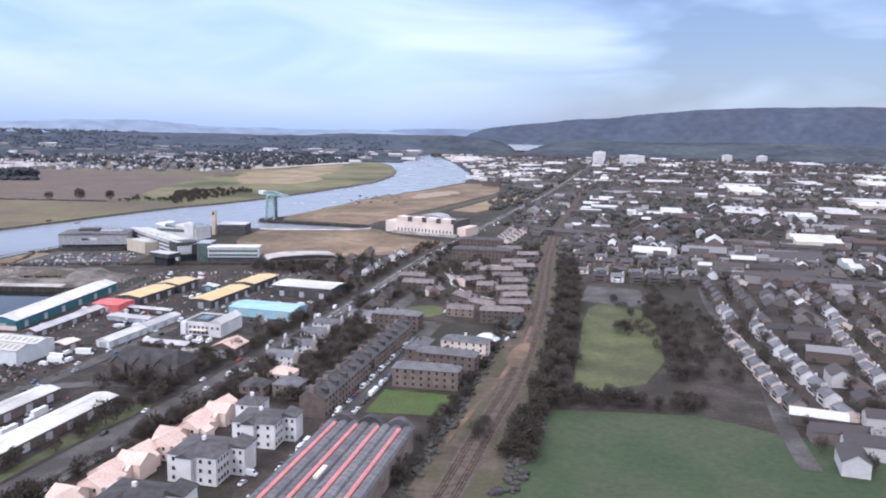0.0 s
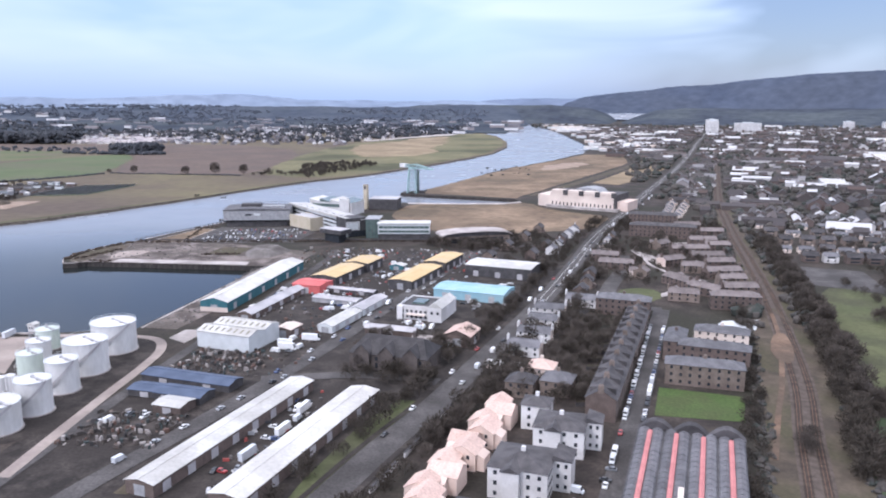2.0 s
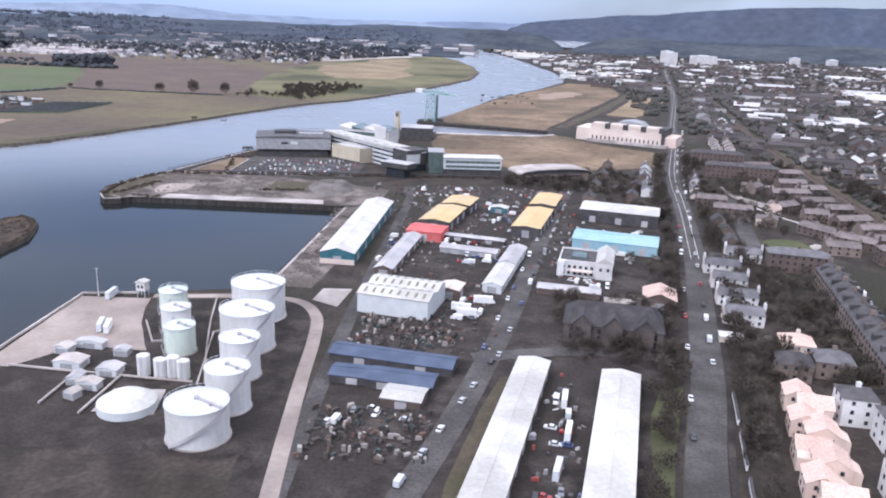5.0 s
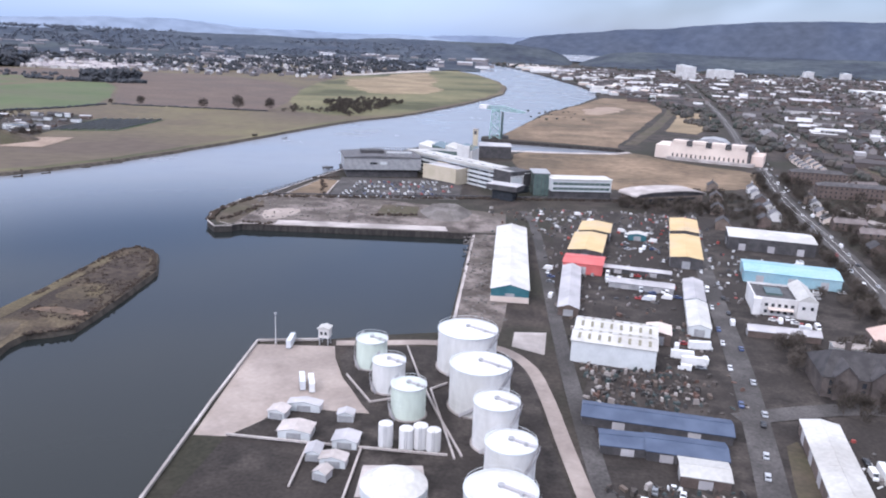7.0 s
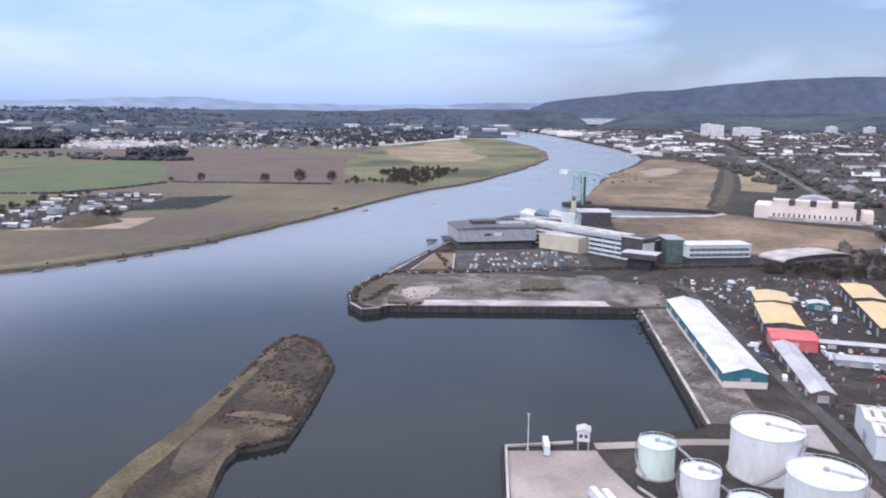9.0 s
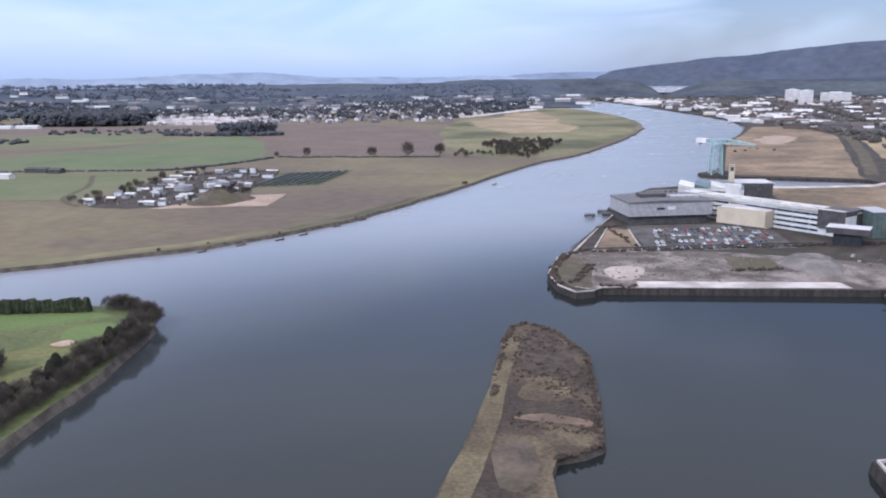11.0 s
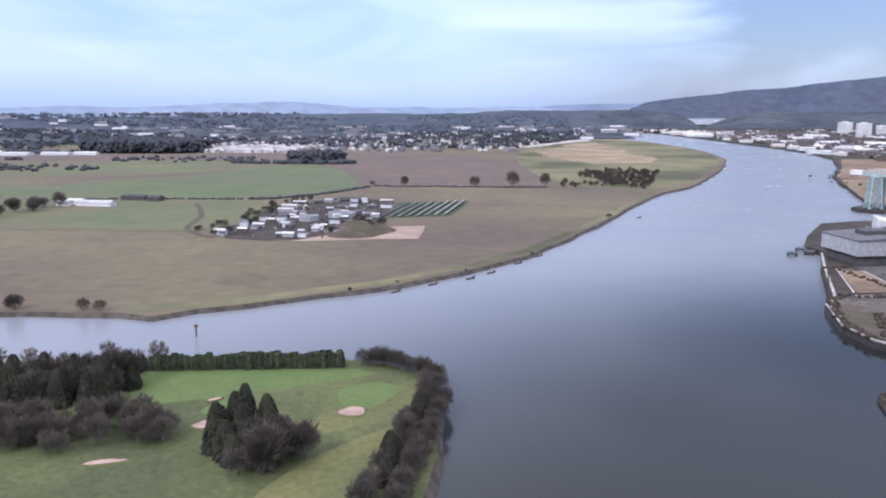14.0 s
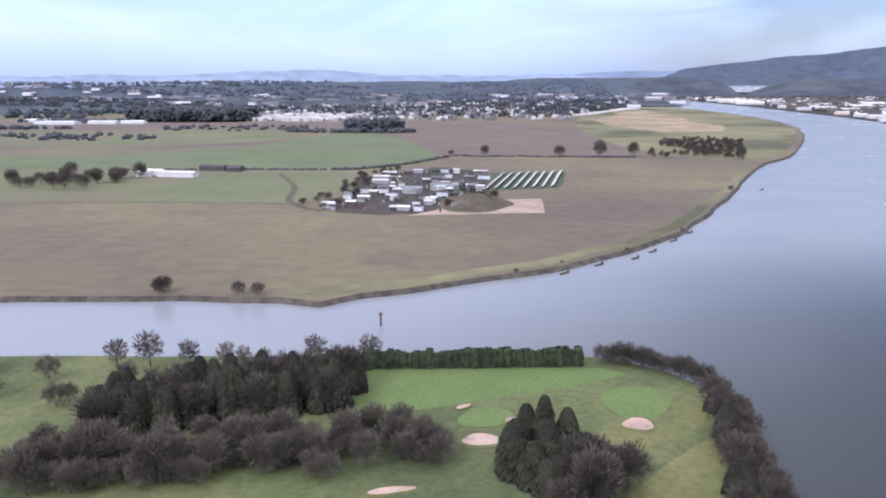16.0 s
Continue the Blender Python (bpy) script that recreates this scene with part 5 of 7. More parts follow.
def low_wall(label, pts, h=1.1, w=0.5, material=PALE, name="bund_wall"):
    t = thing(name, label, "wall", 0, 0, TOWN_Z)
    for i, (a, b) in enumerate(zip(pts, pts[1:])):
        d = Vector((b[0] - a[0], b[1] - a[1], 0)).normalized() * 0.25 * (i % 2)
        part("wall_run", Shape().beam((a[0] - d.x, a[1] - d.y, h / 2), (b[0] + d.x, b[1] + d.y, h / 2 + 0.003 * i), w), material, t)
        t.children[-1].scale.z = 1.0
    return t


low_wall("white bund wall round oil tanks", [(-57, 220), (-48, 203), (-42, 206)], 0.9)
low_wall("white bund wall round oil tanks", [(-27.4, 217.6), (-32, 213), (-24.6, 176)], 0.9)
low_wall("white bund wall beside a pipe track", [(-41, 244), (-36, 222), (-30, 200), (-22.8, 177)], 0.9)
low_wall("pale wall of a tank yard", [(-80.8, 181.2), (-60.7, 179.4), (-26.5, 177)], 1.2)
low_wall("pale cross wall of a quay compound", [(-60, 179), (-60.6, 160)], 1.2)
low_wall("pale cross wall of a quay compound", [(-47.1, 178), (-48.2, 156)], 1.2)
low_wall("pale parapet along a quay", [(-90.2, 150), (-90, 199), (-89, 242), (-70, 245.5)], 1.0, 0.7)
for k, (x, y, w, l, a) in enumerate(((-64.6, 197.5, 8.5, 3.0, 4), (-64, 184, 8, 5.4, 4), (-51, 180.5, 6, 5, 4), (-70.5, 193, 4.5, 4.0, 10), (-53, 193, 4.0, 3.0, 0), (-52.5, 171, 6, 3.4, 4), (-57.6, 174, 3.2, 4.6, 0), (-54, 165, 3.0, 3.0, 20))):
    shed("low grey-roofed quay store" if k % 2 else "low pale shed on a quay", x, y, w if a < 45 else l, l if a < 45 else w, a if a < 45 else 4 + a, 2.2, 3.0, PALE if k % 2 else GREYROOF, LIGHTWALL, None, 1, "quay stores", panels=False, name="store_shed")
t = thing("storage_dome", "low broad white storage tank on a concrete pad", "tank", -37.6, 161, TOWN_Z + 0.13)
part("skirt", Shape().drum(0, 0, 0, 2.2, 7.5, 7.5, 32, False), LIGHTWALL, t)
part("dome", Shape().drum(0, 0, 2.2, 4.0, 7.5, 4.5, 32, False).drum(0, 0, 4.0, 4.6, 4.5, 0.4, 32), WHITEROOF, t)
t = thing("gauge_hut", "white hut on legs at a quay edge", "hut", -67.5, 243, TOWN_Z, 8)
part("cabin", Shape().block(-1.7, -1.6, 2.6, 1.7, 1.6, 5.6, False), RENDER, t)
part("roof", Shape().prism([(-2, 5.6), (2, 5.6), (2, 5.9), (0, 6.5), (-2, 5.9)], -1.9, 1.9), WHITEROOF, t)
for x in (-1.4, 1.4):
    for y in (-1.3, 1.3):
        part("leg", Shape().block(x - 0.15, y - 0.15, 0, x + 0.15, y + 0.15, 2.6), STEEL, t)
windows_row(t, 2, -1.4, 1.4, -1.64, 3.7, 0.8, 1.0)
t = thing("light_mast", "thin white light mast on a quay corner", "lamp", -83, 241, TOWN_Z)
part("pole", Shape().drum(0, 0, 0, 10.4, 0.16, 0.09, 8), RENDER, t)
part("lamp_head", Shape().block(-0.5, -0.2, 10.3, 0.5, 0.2, 10.6, False), STEEL, t)
part("base", Shape().drum(0, 0, 0, 0.5, 0.5, 0.4, 8), PALE, t)


# ---- crane, college, hall, towers ----
def titan_crane():
    t = thing("cantilever_crane", "giant blue-green cantilever crane on a quay", "crane", 4, 806, TOWN_Z, 0)
    h = 27.0
    for sx in (-1, 1):
        for sy in (-1, 1):
            part("leg", Shape().beam((5.2 * sx, 5.2 * sy, 0), (3.6 * sx, 3.6 * sy, h), 0.9), CRANEBLUE, t)
    for k in range(4):
        z0, z1 = h * k / 4, h * (k + 1) / 4
        a, b = 5.2 - 1.6 * k / 4, 5.2 - 1.6 * (k + 1) / 4
        for (p, q) in (((-1, -1), (1, -1)), ((1, -1), (1, 1)), ((1, 1), (-1, 1)), ((-1, 1), (-1, -1))):
            part("cross_brace", Shape().beam((a * p[0], a * p[1], z0), (b * q[0], b * q[1], z1), 0.4).beam((a * q[0], a * q[1], z0), (b * p[0], b * p[1], z1), 0.4).beam((b * p[0], b * p[1], z1), (b * q[0], b * q[1], z1), 0.45), CRANEBLUE, t)
    part("slewing_ring", Shape().drum(0, 0, h, h + 1.6, 4.4, 4.4, 20), CRANEBLUE, t)
    jib = part("jib", Shape(), CRANEBLUE, t)
    sh = Shape()
    for s in (-1.7, 1.7):
        sh.beam((-17, s, h + 1.8), (36, s, h + 1.8), 0.7)
        sh.beam((-17, s, h + 4.2), (8, s, h + 6.0), 0.6).beam((8, s, h + 6.0), (36, s, h + 2.4), 0.55)
        for i in range(14):
            x = -17 + 53 * i / 14
            top = h + 4.2 + (x + 17) * 0.072 if x < 8 else h + 6.0 - (x - 8) * 0.128
            sh.beam((x, s, h + 1.8), (x, s, top), 0.3)
            nx = x + 53 / 14
            ntop = h + 4.2 + (nx + 17) * 0.072 if nx < 8 else h + 6.0 - (nx - 8) * 0.128
            sh.beam((x, s, h + 1.8), (nx, s, ntop), 0.28)
    for i in range(14):
        x = -17 + 53 * i / 14
        sh.beam((x, -1.7, h + 1.8), (x, 1.7, h + 1.8), 0.3)
    jib.data = sh.mesh("jib")
    jib.data.materials.append(CRANEBLUE)
    jib.rotation_euler.z = radians(-42)
    for nm, s, mt in (("machine_house", Shape().block(-20, -2.8, h + 1.4, -10, 2.8, h + 5.4, False), RENDER), ("trolley", Shape().block(20, -1.6, h + 2.2, 24, 1.6, h + 4.4, False), CRANEBLUE)):
        part(nm, s, mt, t).rotation_euler.z = radians(-42)
    part("visitor_lift", Shape().block(5.8, -1.2, 0, 8.0, 1.2, h, True), GREENGLASS, t)
    part("base_shed", Shape().block(8, -3, 0, 14, 3, 3.2), DARKWALL, t)


titan_crane()


def college():
    t = thing("college_hall", "large grey metal-clad sports hall above a dark base", "building")
    t.matrix_basis = pose(-86, 567, TOWN_Z, 0, 0, 13)
    part("recessed_base", Shape().block(-25, -15, 0, 25, 16, 6.0), DARKWALL, t)
    part("cladding", Shape().block(-27, -17, 5.4, 27, 17, 13.6, False), STEEL, t)
    for i in range(12):
        x = -26 + 52 * i / 11
        part("cladding_rib", Shape().block(x - 0.12, -17.10, 5.6, x + 0.12, -17.0, 13.4), STEEL, t)
    part("roof", Shape().prism([(-27.4, 13.6), (27.4, 13.6), (27.4, 14.2), (-8, 15.2), (-27.4, 14.2)], -17.4, 17.4), GREYSLATE, t)
    part("roof_plant", Shape().block(-14, -4, 14.2, 2, 6, 17.2), DARKWALL, t)
    part("roof_plant", Shape().block(4, -8, 14.2, 22, 0, 16.0), STEEL, t)
    rails = Shape()
    for i in range(9):
        rails.beam((-6 + 3.6 * i, 8, 14.4), (-6 + 3.6 * i, 8, 17.6), 0.3)
    part("roof_frame", rails.beam((-6, 8, 17.6), (23, 8, 17.6), 0.35), STEEL, t)
    part("window_band", Shape().block(-9, -17.1, 9.2, -4, -16.98, 10.6), GLASS, t)
    part("window_band", Shape().block(-2, -17.1, 9.2, 3, -16.98, 11.2), LIGHTWALL, t)

    t = thing("college_building", "long white college building with a straight sloping roof", "building")
    t.matrix_basis = pose(-24, 556, TOWN_Z, 0, 0, -48.5)
    part("wall", Shape().block(-56, -8, 0, 52, 8, 13.0), LIGHTWALL, t)
    part("roof", Shape().prism([(-9.0, 13.0), (9.0, 13.0), (9.0, 13.8), (-9.0, 14.9)], -52, 58), WHITEROOF, t).rotation_euler.z = radians(90)
    for s in range(4):
        part("window_band", Shape().block(-54, -8.12, 1.4 + 3.0 * s, 38, -7.98, 2.7 + 3.0 * s), GLASS, t)
    for i in range(9):
        part("fin", Shape().block(-52 + 10.6 * i, -8.4, 0.5, -51.7 + 10.6 * i, -8.1, 12.8), RENDER, t)
    for i in range(7):
        part("roof_slot", Shape().block(-46 + 13 * i, -4.6, 13.9, -40 + 13 * i, -3.8, 14.75), GLASS, t)
    part("black_end", Shape().block(38, -9.4, 4.4, 54, 9.4, 14.6, False), DARKWALL, t)
    part("glass_front", Shape().block(53.6, -7, 0, 54.2, 8, 4.4), GLASS, t)
    part("sign_frame", Shape().block(54.0, -9.2, 5.2, 54.3, 2.4, 6.0).block(54.0, -9.2, 11.0, 54.3, 2.4, 11.8).block(54.0, -9.2, 6.0, 54.3, -8.4, 11.0).block(54.0, 1.6, 6.0, 54.3, 2.4, 11.0), RENDER, t, "white rectangular frame on the black end wall")
    part("sign_panel", Shape().block(54.0, -8.2, 6.2, 54.12, 1.4, 10.8), LIGHTWALL, t)
    part("sign_bar", Shape().block(54.0, 3.6, 12.6, 54.2, 8.6, 13.1), RENDER, t)

    t = thing("lecture_block", "beige windowless lecture block", "building")
    t.matrix_basis = pose(-37.5, 549, TOWN_Z, 0, 0, -39)
    part("wall", Shape().block(-15, -8, 0, 15, 8, 10.6), TAN, t)
    part("flat_roof", Shape().block(-14.4, -7.4, 10.6, 14.4, 7.4, 10.75), GREYROOF, t)
    part("parapet", Shape().block(-15.1, -8.1, 10.6, 15.1, -7.5, 11.2).block(-15.1, 7.5, 10.6, 15.1, 8.1, 11.2), TAN, t)
    part("base_strip", Shape().block(-15.2, -8.2, 0, 15.2, -7.9, 1.2), DARKWALL, t)

    t = thing("college_wing", "three-storey white and glass college wing", "building")
    t.matrix_basis = pose(49, 513, TOWN_Z, 0, 0, 8)
    part("podium", Shape().block(-19, -6.2, 0, 20, 7, 4.8), DARKWALL, t)
    part("wall", Shape().block(-19, -7, 4.8, 20, 7, 12.2, False), LIGHTWALL, t)
    part("roof", Shape().block(-19.6, -7.6, 12.2, 20.6, 7.6, 12.9), WHITEROOF, t)
    for s in range(2):
        part("window_band", Shape().block(-18.4, -7.12, 5.7 + 3.2 * s, 19.4, -6.98, 7.5 + 3.2 * s), GREENGLASS, t)
    for i in range(12):
        part("mullion", Shape().block(-18.4 + 3.4 * i, -7.2, 5.0, -18.2 + 3.4 * i, -7.1, 12.0), RENDER, t)

    t = thing("college_atrium", "green glass atrium between two college wings", "building")
    t.matrix_basis = pose(24.5, 520, TOWN_Z, 0, 0, 4)
    part("glazing", Shape().block(-5.2, -9, 0, 5.2, 9, 14.4), GREENGLASS, t)
    part("roof", Shape().block(-5.6, -9.5, 14.4, 5.6, 9.5, 14.9), STEEL, t)
    for i in range(5):
        part("mullion", Shape().block(-5.2 + 2.55 * i, -9.12, 0, -5.0 + 2.55 * i, -8.98, 14.4), DARKWALL, t)

    t = thing("entrance_pavilion", "dark flat-roofed pavilion in front of a college", "building")
    t.matrix_basis = pose(1, 494, TOWN_Z, 0, 0, -27)
    part("roof", Shape().block(-10.5, -6, 6.4, 10.5, 6, 9.6, False), DARKWALL, t)
    part("glazing", Shape().block(-7, -4, 0, 7, 4, 6.4), GLASS, t)
    part("roof_edge", Shape().block(-10.6, -6.1, 9.6, 10.6, 6.1, 9.8), GREYROOF, t)

    t = thing("college_workshop", "white sawtooth-roofed college workshop", "building")
    t.matrix_basis = pose(-38, 640, TOWN_Z, 0, 0, -14)
    part("wall", Shape().block(-22, -12, 0, 22, 12, 11.6), RENDER, t)
    for i in range(4):
        part("roof_bay", Shape().prism([(-22 + 11 * i, 11.6), (-11 + 11 * i, 11.6), (-22 + 11 * i, 14.2)], -12.4, 12.4), GREENGLASS if i % 2 else WHITEROOF, t)
    part("window_band", Shape().block(-20, -12.12, 7.0, 20, -11.98, 9.8), GREENGLASS, t)
    part("stair_block", Shape().block(10, -13.5, 0, 20, -11.9, 15.4), RENDER, t)

    t = thing("college_theatre", "dark flat-roofed box beside a tall chimney", "building", 0, 678, TOWN_Z, 0)
    part("wall", Shape().block(-13.5, -11, 0, 13.5, 11, 9.9), DARKWALL, t)
    part("roof", Shape().block(-13.9, -11.4, 9.9, 13.9, 11.4, 10.5), GREYROOF, t)

    t = thing("chimney_tower", "slim tan chimney tower", "chimney", -17, 668, TOWN_Z, 10)
    part("shaft", Shape().block(-1.9, -1.9, 0, 1.9, 1.9, 23.4), TAN, t)
    part("cap", Shape().block(-2.1, -2.1, 23.4, 2.1, 2.1, 24.1), PALE, t)
    part("louvre", Shape().block(-1.2, -2.05, 19.5, 1.2, -1.88, 22.5), DARKWALL, t)


college()

t = thing("curved_building", "long dark building with a pale curved roof", "building", 102, 510, TOWN_Z, 0)
t.matrix_basis = pose(103, 509, TOWN_Z, 0, 0, 24)
arc = [(27 * math.cos(a), 5.6 + 3.0 * math.sin(a) ** 0.8) for a in [math.pi * i / 16 for i in range(17)]]
part("wall", Shape().block(-25, -9, 0, 25, 9, 5.6), SANDSTONE, t)
part("roof", Shape().prism([(x, z + 0.6) for x, z in arc][::-1] + [(x, z) for x, z in arc], -10, 10), PALE, t)
part("end_wall", Shape().prism([(x * 0.95, z) for x, z in arc] , -9, 9), DARKWALL, t)
part("glazing", Shape().block(-20, -9.15, 0.8, 20, -8.98, 4.4), GLASS, t)


def shop_hall():
    t = thing("shopping_hall", "big cream-pink retail hall with stepped roof notches", "building", 196, 716, TOWN_Z, 0)
    t.matrix_basis = pose(197, 722, TOWN_Z, 0, 0, -24)
    part("wall", Shape().block(-33, -20, 0, 33, 20, 14.5), CREAM, t)
    for i in range(4):
        x = -33 + 66 * (i + 0.5) / 4
        part("raised_bay", Shape().block(x - 6.2, -20.4, 14.5, x + 6.2, -10, 17.0), CREAM, t)
        # Dark panel put where the roof edge has a dark recess.
        part("dark_louvre", Shape().block(x + 5.8, -20.6, 12.4, x + 10.8, -20.05, 17.2), DARKWALL, t)
    part("roof", Shape().block(-32.4, -19.4, 14.5, 32.4, 19.4, 14.7), SLATE, t)
    part("atrium_roof", Shape().prism([(-14, 14.7), (14, 14.7), (10, 18), (0, 19.5), (-10, 18)], -6, 16), STEEL, t)
    windows_row(t, 16, -32, 32, -20.06, 2.0, 1.2, 3.4)
    part("side_block", Shape().block(-46, -19, 0, -33, 16, 11.5), CREAM, t)
    part("side_block", Shape().block(36, -18, 0, 46, 12, 9.0), PINK, t)
    part("dark_end_wall", Shape().block(33, -20.2, 0, 36, 14, 15.6), DARKWALL, t)
    part("podium", Shape().block(-34, -27, 0, 40, -20.2, 2.4), PALE, t)


shop_hall()


def tower(label, x, y, w, d, h, turn, floors):
    t = thing("tower_block", label, "tower block", x, y, TOWN_Z, turn, "white tower blocks")
    part("wall", Shape().block(-w / 2, -d / 2, 0, w / 2, d / 2, h), RENDER, t)
    part("roof_plant", Shape().block(-w * 0.2, -d * 0.2, h, w * 0.2, d * 0.2, h + 3.5), LIGHTWALL, t)
    part("flat_roof", Shape().block(-w / 2 - 0.3, -d / 2 - 0.3, h, w / 2 + 0.3, d / 2 + 0.3, h + 0.8), LIGHTWALL, t)
    for f in range(floors):
        z = 1.5 + (h - 3) * f / floors
        part("window_band", Shape().block(-w / 2 + 2, -d / 2 - 0.25, z, w / 2 - 2, -d / 2 - 0.02, z + 1.2), GREYROOF, t)


tower("white high-rise tower of flats", 668, 2545, 36, 30, 40, 10, 8)
tower("broad white high-rise block of flats", 812, 2700, 84, 30, 30, 8, 6)
tower("pale high-rise block beyond another", 720, 2830, 40, 24, 38, 8, 7)
tower("pale distant tower of flats", 1290, 3150, 34, 30, 26, 5, 8)
tower("pale distant tower of flats", 1420, 3120, 34, 30, 26, 5, 8)
tower("white slab of flats among trees", 900, 1120, 34, 16, 24, 10, 7)


# far white industrial roofs
for k, (x, y, w, l, h) in enumerate(((900, 2540, 130, 60, 8), (650, 1600, 55, 70, 9), (770, 1450, 250, 60, 9), (1020, 2100, 110, 90, 9), (612, 985, 90, 55, 8), (578, 690, 62, 42, 9), (552, 545, 52, 22, 7), (845, 925, 100, 60, 8),
                                     (880, 1150, 150, 90, 9), (505, 955, 85, 28, 8), (745, 1005, 100, 40, 8), (1700, 2440, 330, 120, 10), (662, 935, 55, 40, 8), (1500, 2900, 260, 90, 10), (1150, 1700, 170, 60, 9), (1120, 1350, 120, 50, 9),
                                     (980, 1650, 140, 40, 9), (1300, 2000, 190, 60, 9), (420, 2300, 120, 50, 9), (400, 2050, 90, 40, 8), (330, 1900, 70, 30, 7), (520, 2500, 130, 60, 9), (300, 2650, 110, 50, 9), (350, 1560, 46, 30, 7), (1000, 3100, 220, 60, 10))):
    shed(("broad white-roofed factory among dark streets", "pale metal-roofed factory unit", "wide low warehouse with a white roof")[k % 3], x, y, l, w, 14, h * 0.75, h, (WHITEROOF, GREYROOF, WHITEROOF)[k % 3], (LIGHTWALL, BRICK, CREAM)[k % 3], None, 0, "factories across the town", 3 if l > 50 else 2, across=True, panels=False, name="factory")

# pale sheds and stores along the far bank
rnd = random.Random(71)
for k in range(44):
    y = 1560 + 1700 * (k / 44) ** 1.1 + rnd.uniform(-20, 20)
    x = float(np.interp(y, (1530, 1720, 1960, 2350, 2650, 3050, 3420), (226, 246, 238, 205, 178, 128, 68))) + 24 + rnd.random() ** 1.6 * 190
    shed(("long pale shed on a river bank", "white store shed on a river bank", "grey-roofed works on a river bank")[k % 3], x, y, rnd.uniform(30, 95), rnd.uniform(14, 30), rnd.uniform(-14, 4), 5.5, 7.0, (WHITEROOF, CREAM, GREYROOF, WHITEROOF)[k % 4], (LIGHTWALL, RENDER, CREAM)[k % 3], None, 0, "riverside sheds far off", across=True, panels=False, name="riverside_shed")


# ---- houses and streets ----
def house(label, wall, roof, w, d, h, r, group, bay):
    t = thing("house", label, "house", 0, 0, -50, 0, group)
    part("wall", Shape().block(-w / 2, -d / 2, 0, w / 2, d / 2, h).prism([(-w / 2, h), (w / 2, h), (0, r - 0.12)], -d / 2, d / 2), wall, t)
    o = 0.35
    top = part("roof", Shape().face((-w / 2 - o, d / 2 + o, h - 0.15), (-w / 2 - o, -d / 2 - o, h - 0.15), (0, -d / 2 - o, r), (0, d / 2 + o, r)).face((w / 2 + o, -d / 2 - o, h - 0.15), (w / 2 + o, d / 2 + o, h - 0.15), (0, d / 2 + o, r), (0, -d / 2 - o, r)).beam((0, -d / 2 - o, r), (0, d / 2 + o, r), 0.25), roof, t)
    part("chimney", Shape().block(-0.4, d / 2 - 1.0, r - 1.0, 0.4, d / 2 - 0.2, r + 1.0), wall, top)
    for z in (0.8, 0.8 + h / 2):
        for side in (-1, 1):
            part("window", Shape().block(side * w / 2 - 0.04, -d * 0.3, z, side * w / 2 + 0.04, d * 0.28, z + 1.1), GLASS, t)
    if bay:
        part("porch", Shape().prism([(w / 2, 0), (w / 2 + 1.6, 0), (w / 2 + 1.6, 2.0), (w / 2, 2.6)], -1.4, 1.4), wall, t)
    return t


KINDS = [house("brown stone house with a dark slate roof", SANDSTONE, SLATE, 7.0, 9.5, 4.4, 7.0, "town houses", True),
         house("white rendered house with a grey tiled roof", RENDER, GREYSLATE, 6.6, 9.0, 4.2, 6.6, "town houses", True),
         house("brick house with a dark slate roof", BRICK, SLATE, 7.2, 10, 4.4, 7.0, "town houses", False),
         house("pale rendered bungalow with a brown roof", CREAM, GREYSLATE, 7.4, 10, 2.8, 5.0, "town houses", True)]
placed = []


def put_house(k, x, y, turn, s=1.0):
    if any((x - a) ** 2 + (y - b) ** 2 < 60 for a, b in placed):
        return
    placed.append((x, y))
    copy_thing(KINDS[k % 4], pose(x, y, TOWN_Z, 0, 0, -turn))


rnd = random.Random(5)
rows = [((176, 352), (184, 396), 3), ((192, 470), (206, 530), 4), ((160, 470), (178, 560), 5),
        ((148, 452), (164, 520), 3), ((120, 440), (150, 560), 4), ((362, 205), (374, 330), 10), ((378, 200), (392, 330), 10), ((382, 335), (404, 460), 10), ((398, 330), (420, 455), 10), ((430, 470), (446, 620), 11), ((416, 490), (428, 610), 9),
        ((410, 230), (438, 340), 9), ((430, 225), (456, 340), 9), ((446, 345), (470, 470), 9), ((330, 470), (420, 462), 8), ((322, 500), (414, 494), 8), ((318, 536), (420, 530), 8), ((330, 570), (520, 560), 12), ((330, 610), (520, 600), 12),
        ((470, 330), (500, 430), 7), ((490, 260), (530, 400), 9), ((470, 620), (640, 600), 10), ((330, 650), (400, 645), 6), ((262, 660), (284, 760), 8), ((272, 655), (300, 770), 7), ((300, 800), (322, 880), 6)]
for a, b, n in rows:
    turn = math.degrees(math.atan2(b[0] - a[0], b[1] - a[1]))
    k = rnd.randrange(4)
    for i in range(n):
        s = i / max(1, n - 1)
        put_house(k if rnd.random() < 0.75 else rnd.randrange(4), a[0] + (b[0] - a[0]) * s + rnd.uniform(-0.8, 0.8), a[1] + (b[1] - a[1]) * s + rnd.uniform(-0.8, 0.8), turn + rnd.uniform(-3, 3))
for k in KINDS:
    for o in (*k.children_recursive, k):
        bpy.data.objects.remove(o)


def clear_of_roads(x, y, gap=15.0):
    """True away from the main road and the railway."""
    for line, g in ((main_line, gap), (rail_line, gap - 4)):
        xs, ys = zip(*line)
        if ys[0] < y < ys[-1] and abs(x - float(np.interp(y, ys, xs))) < g:
            return False
    return True


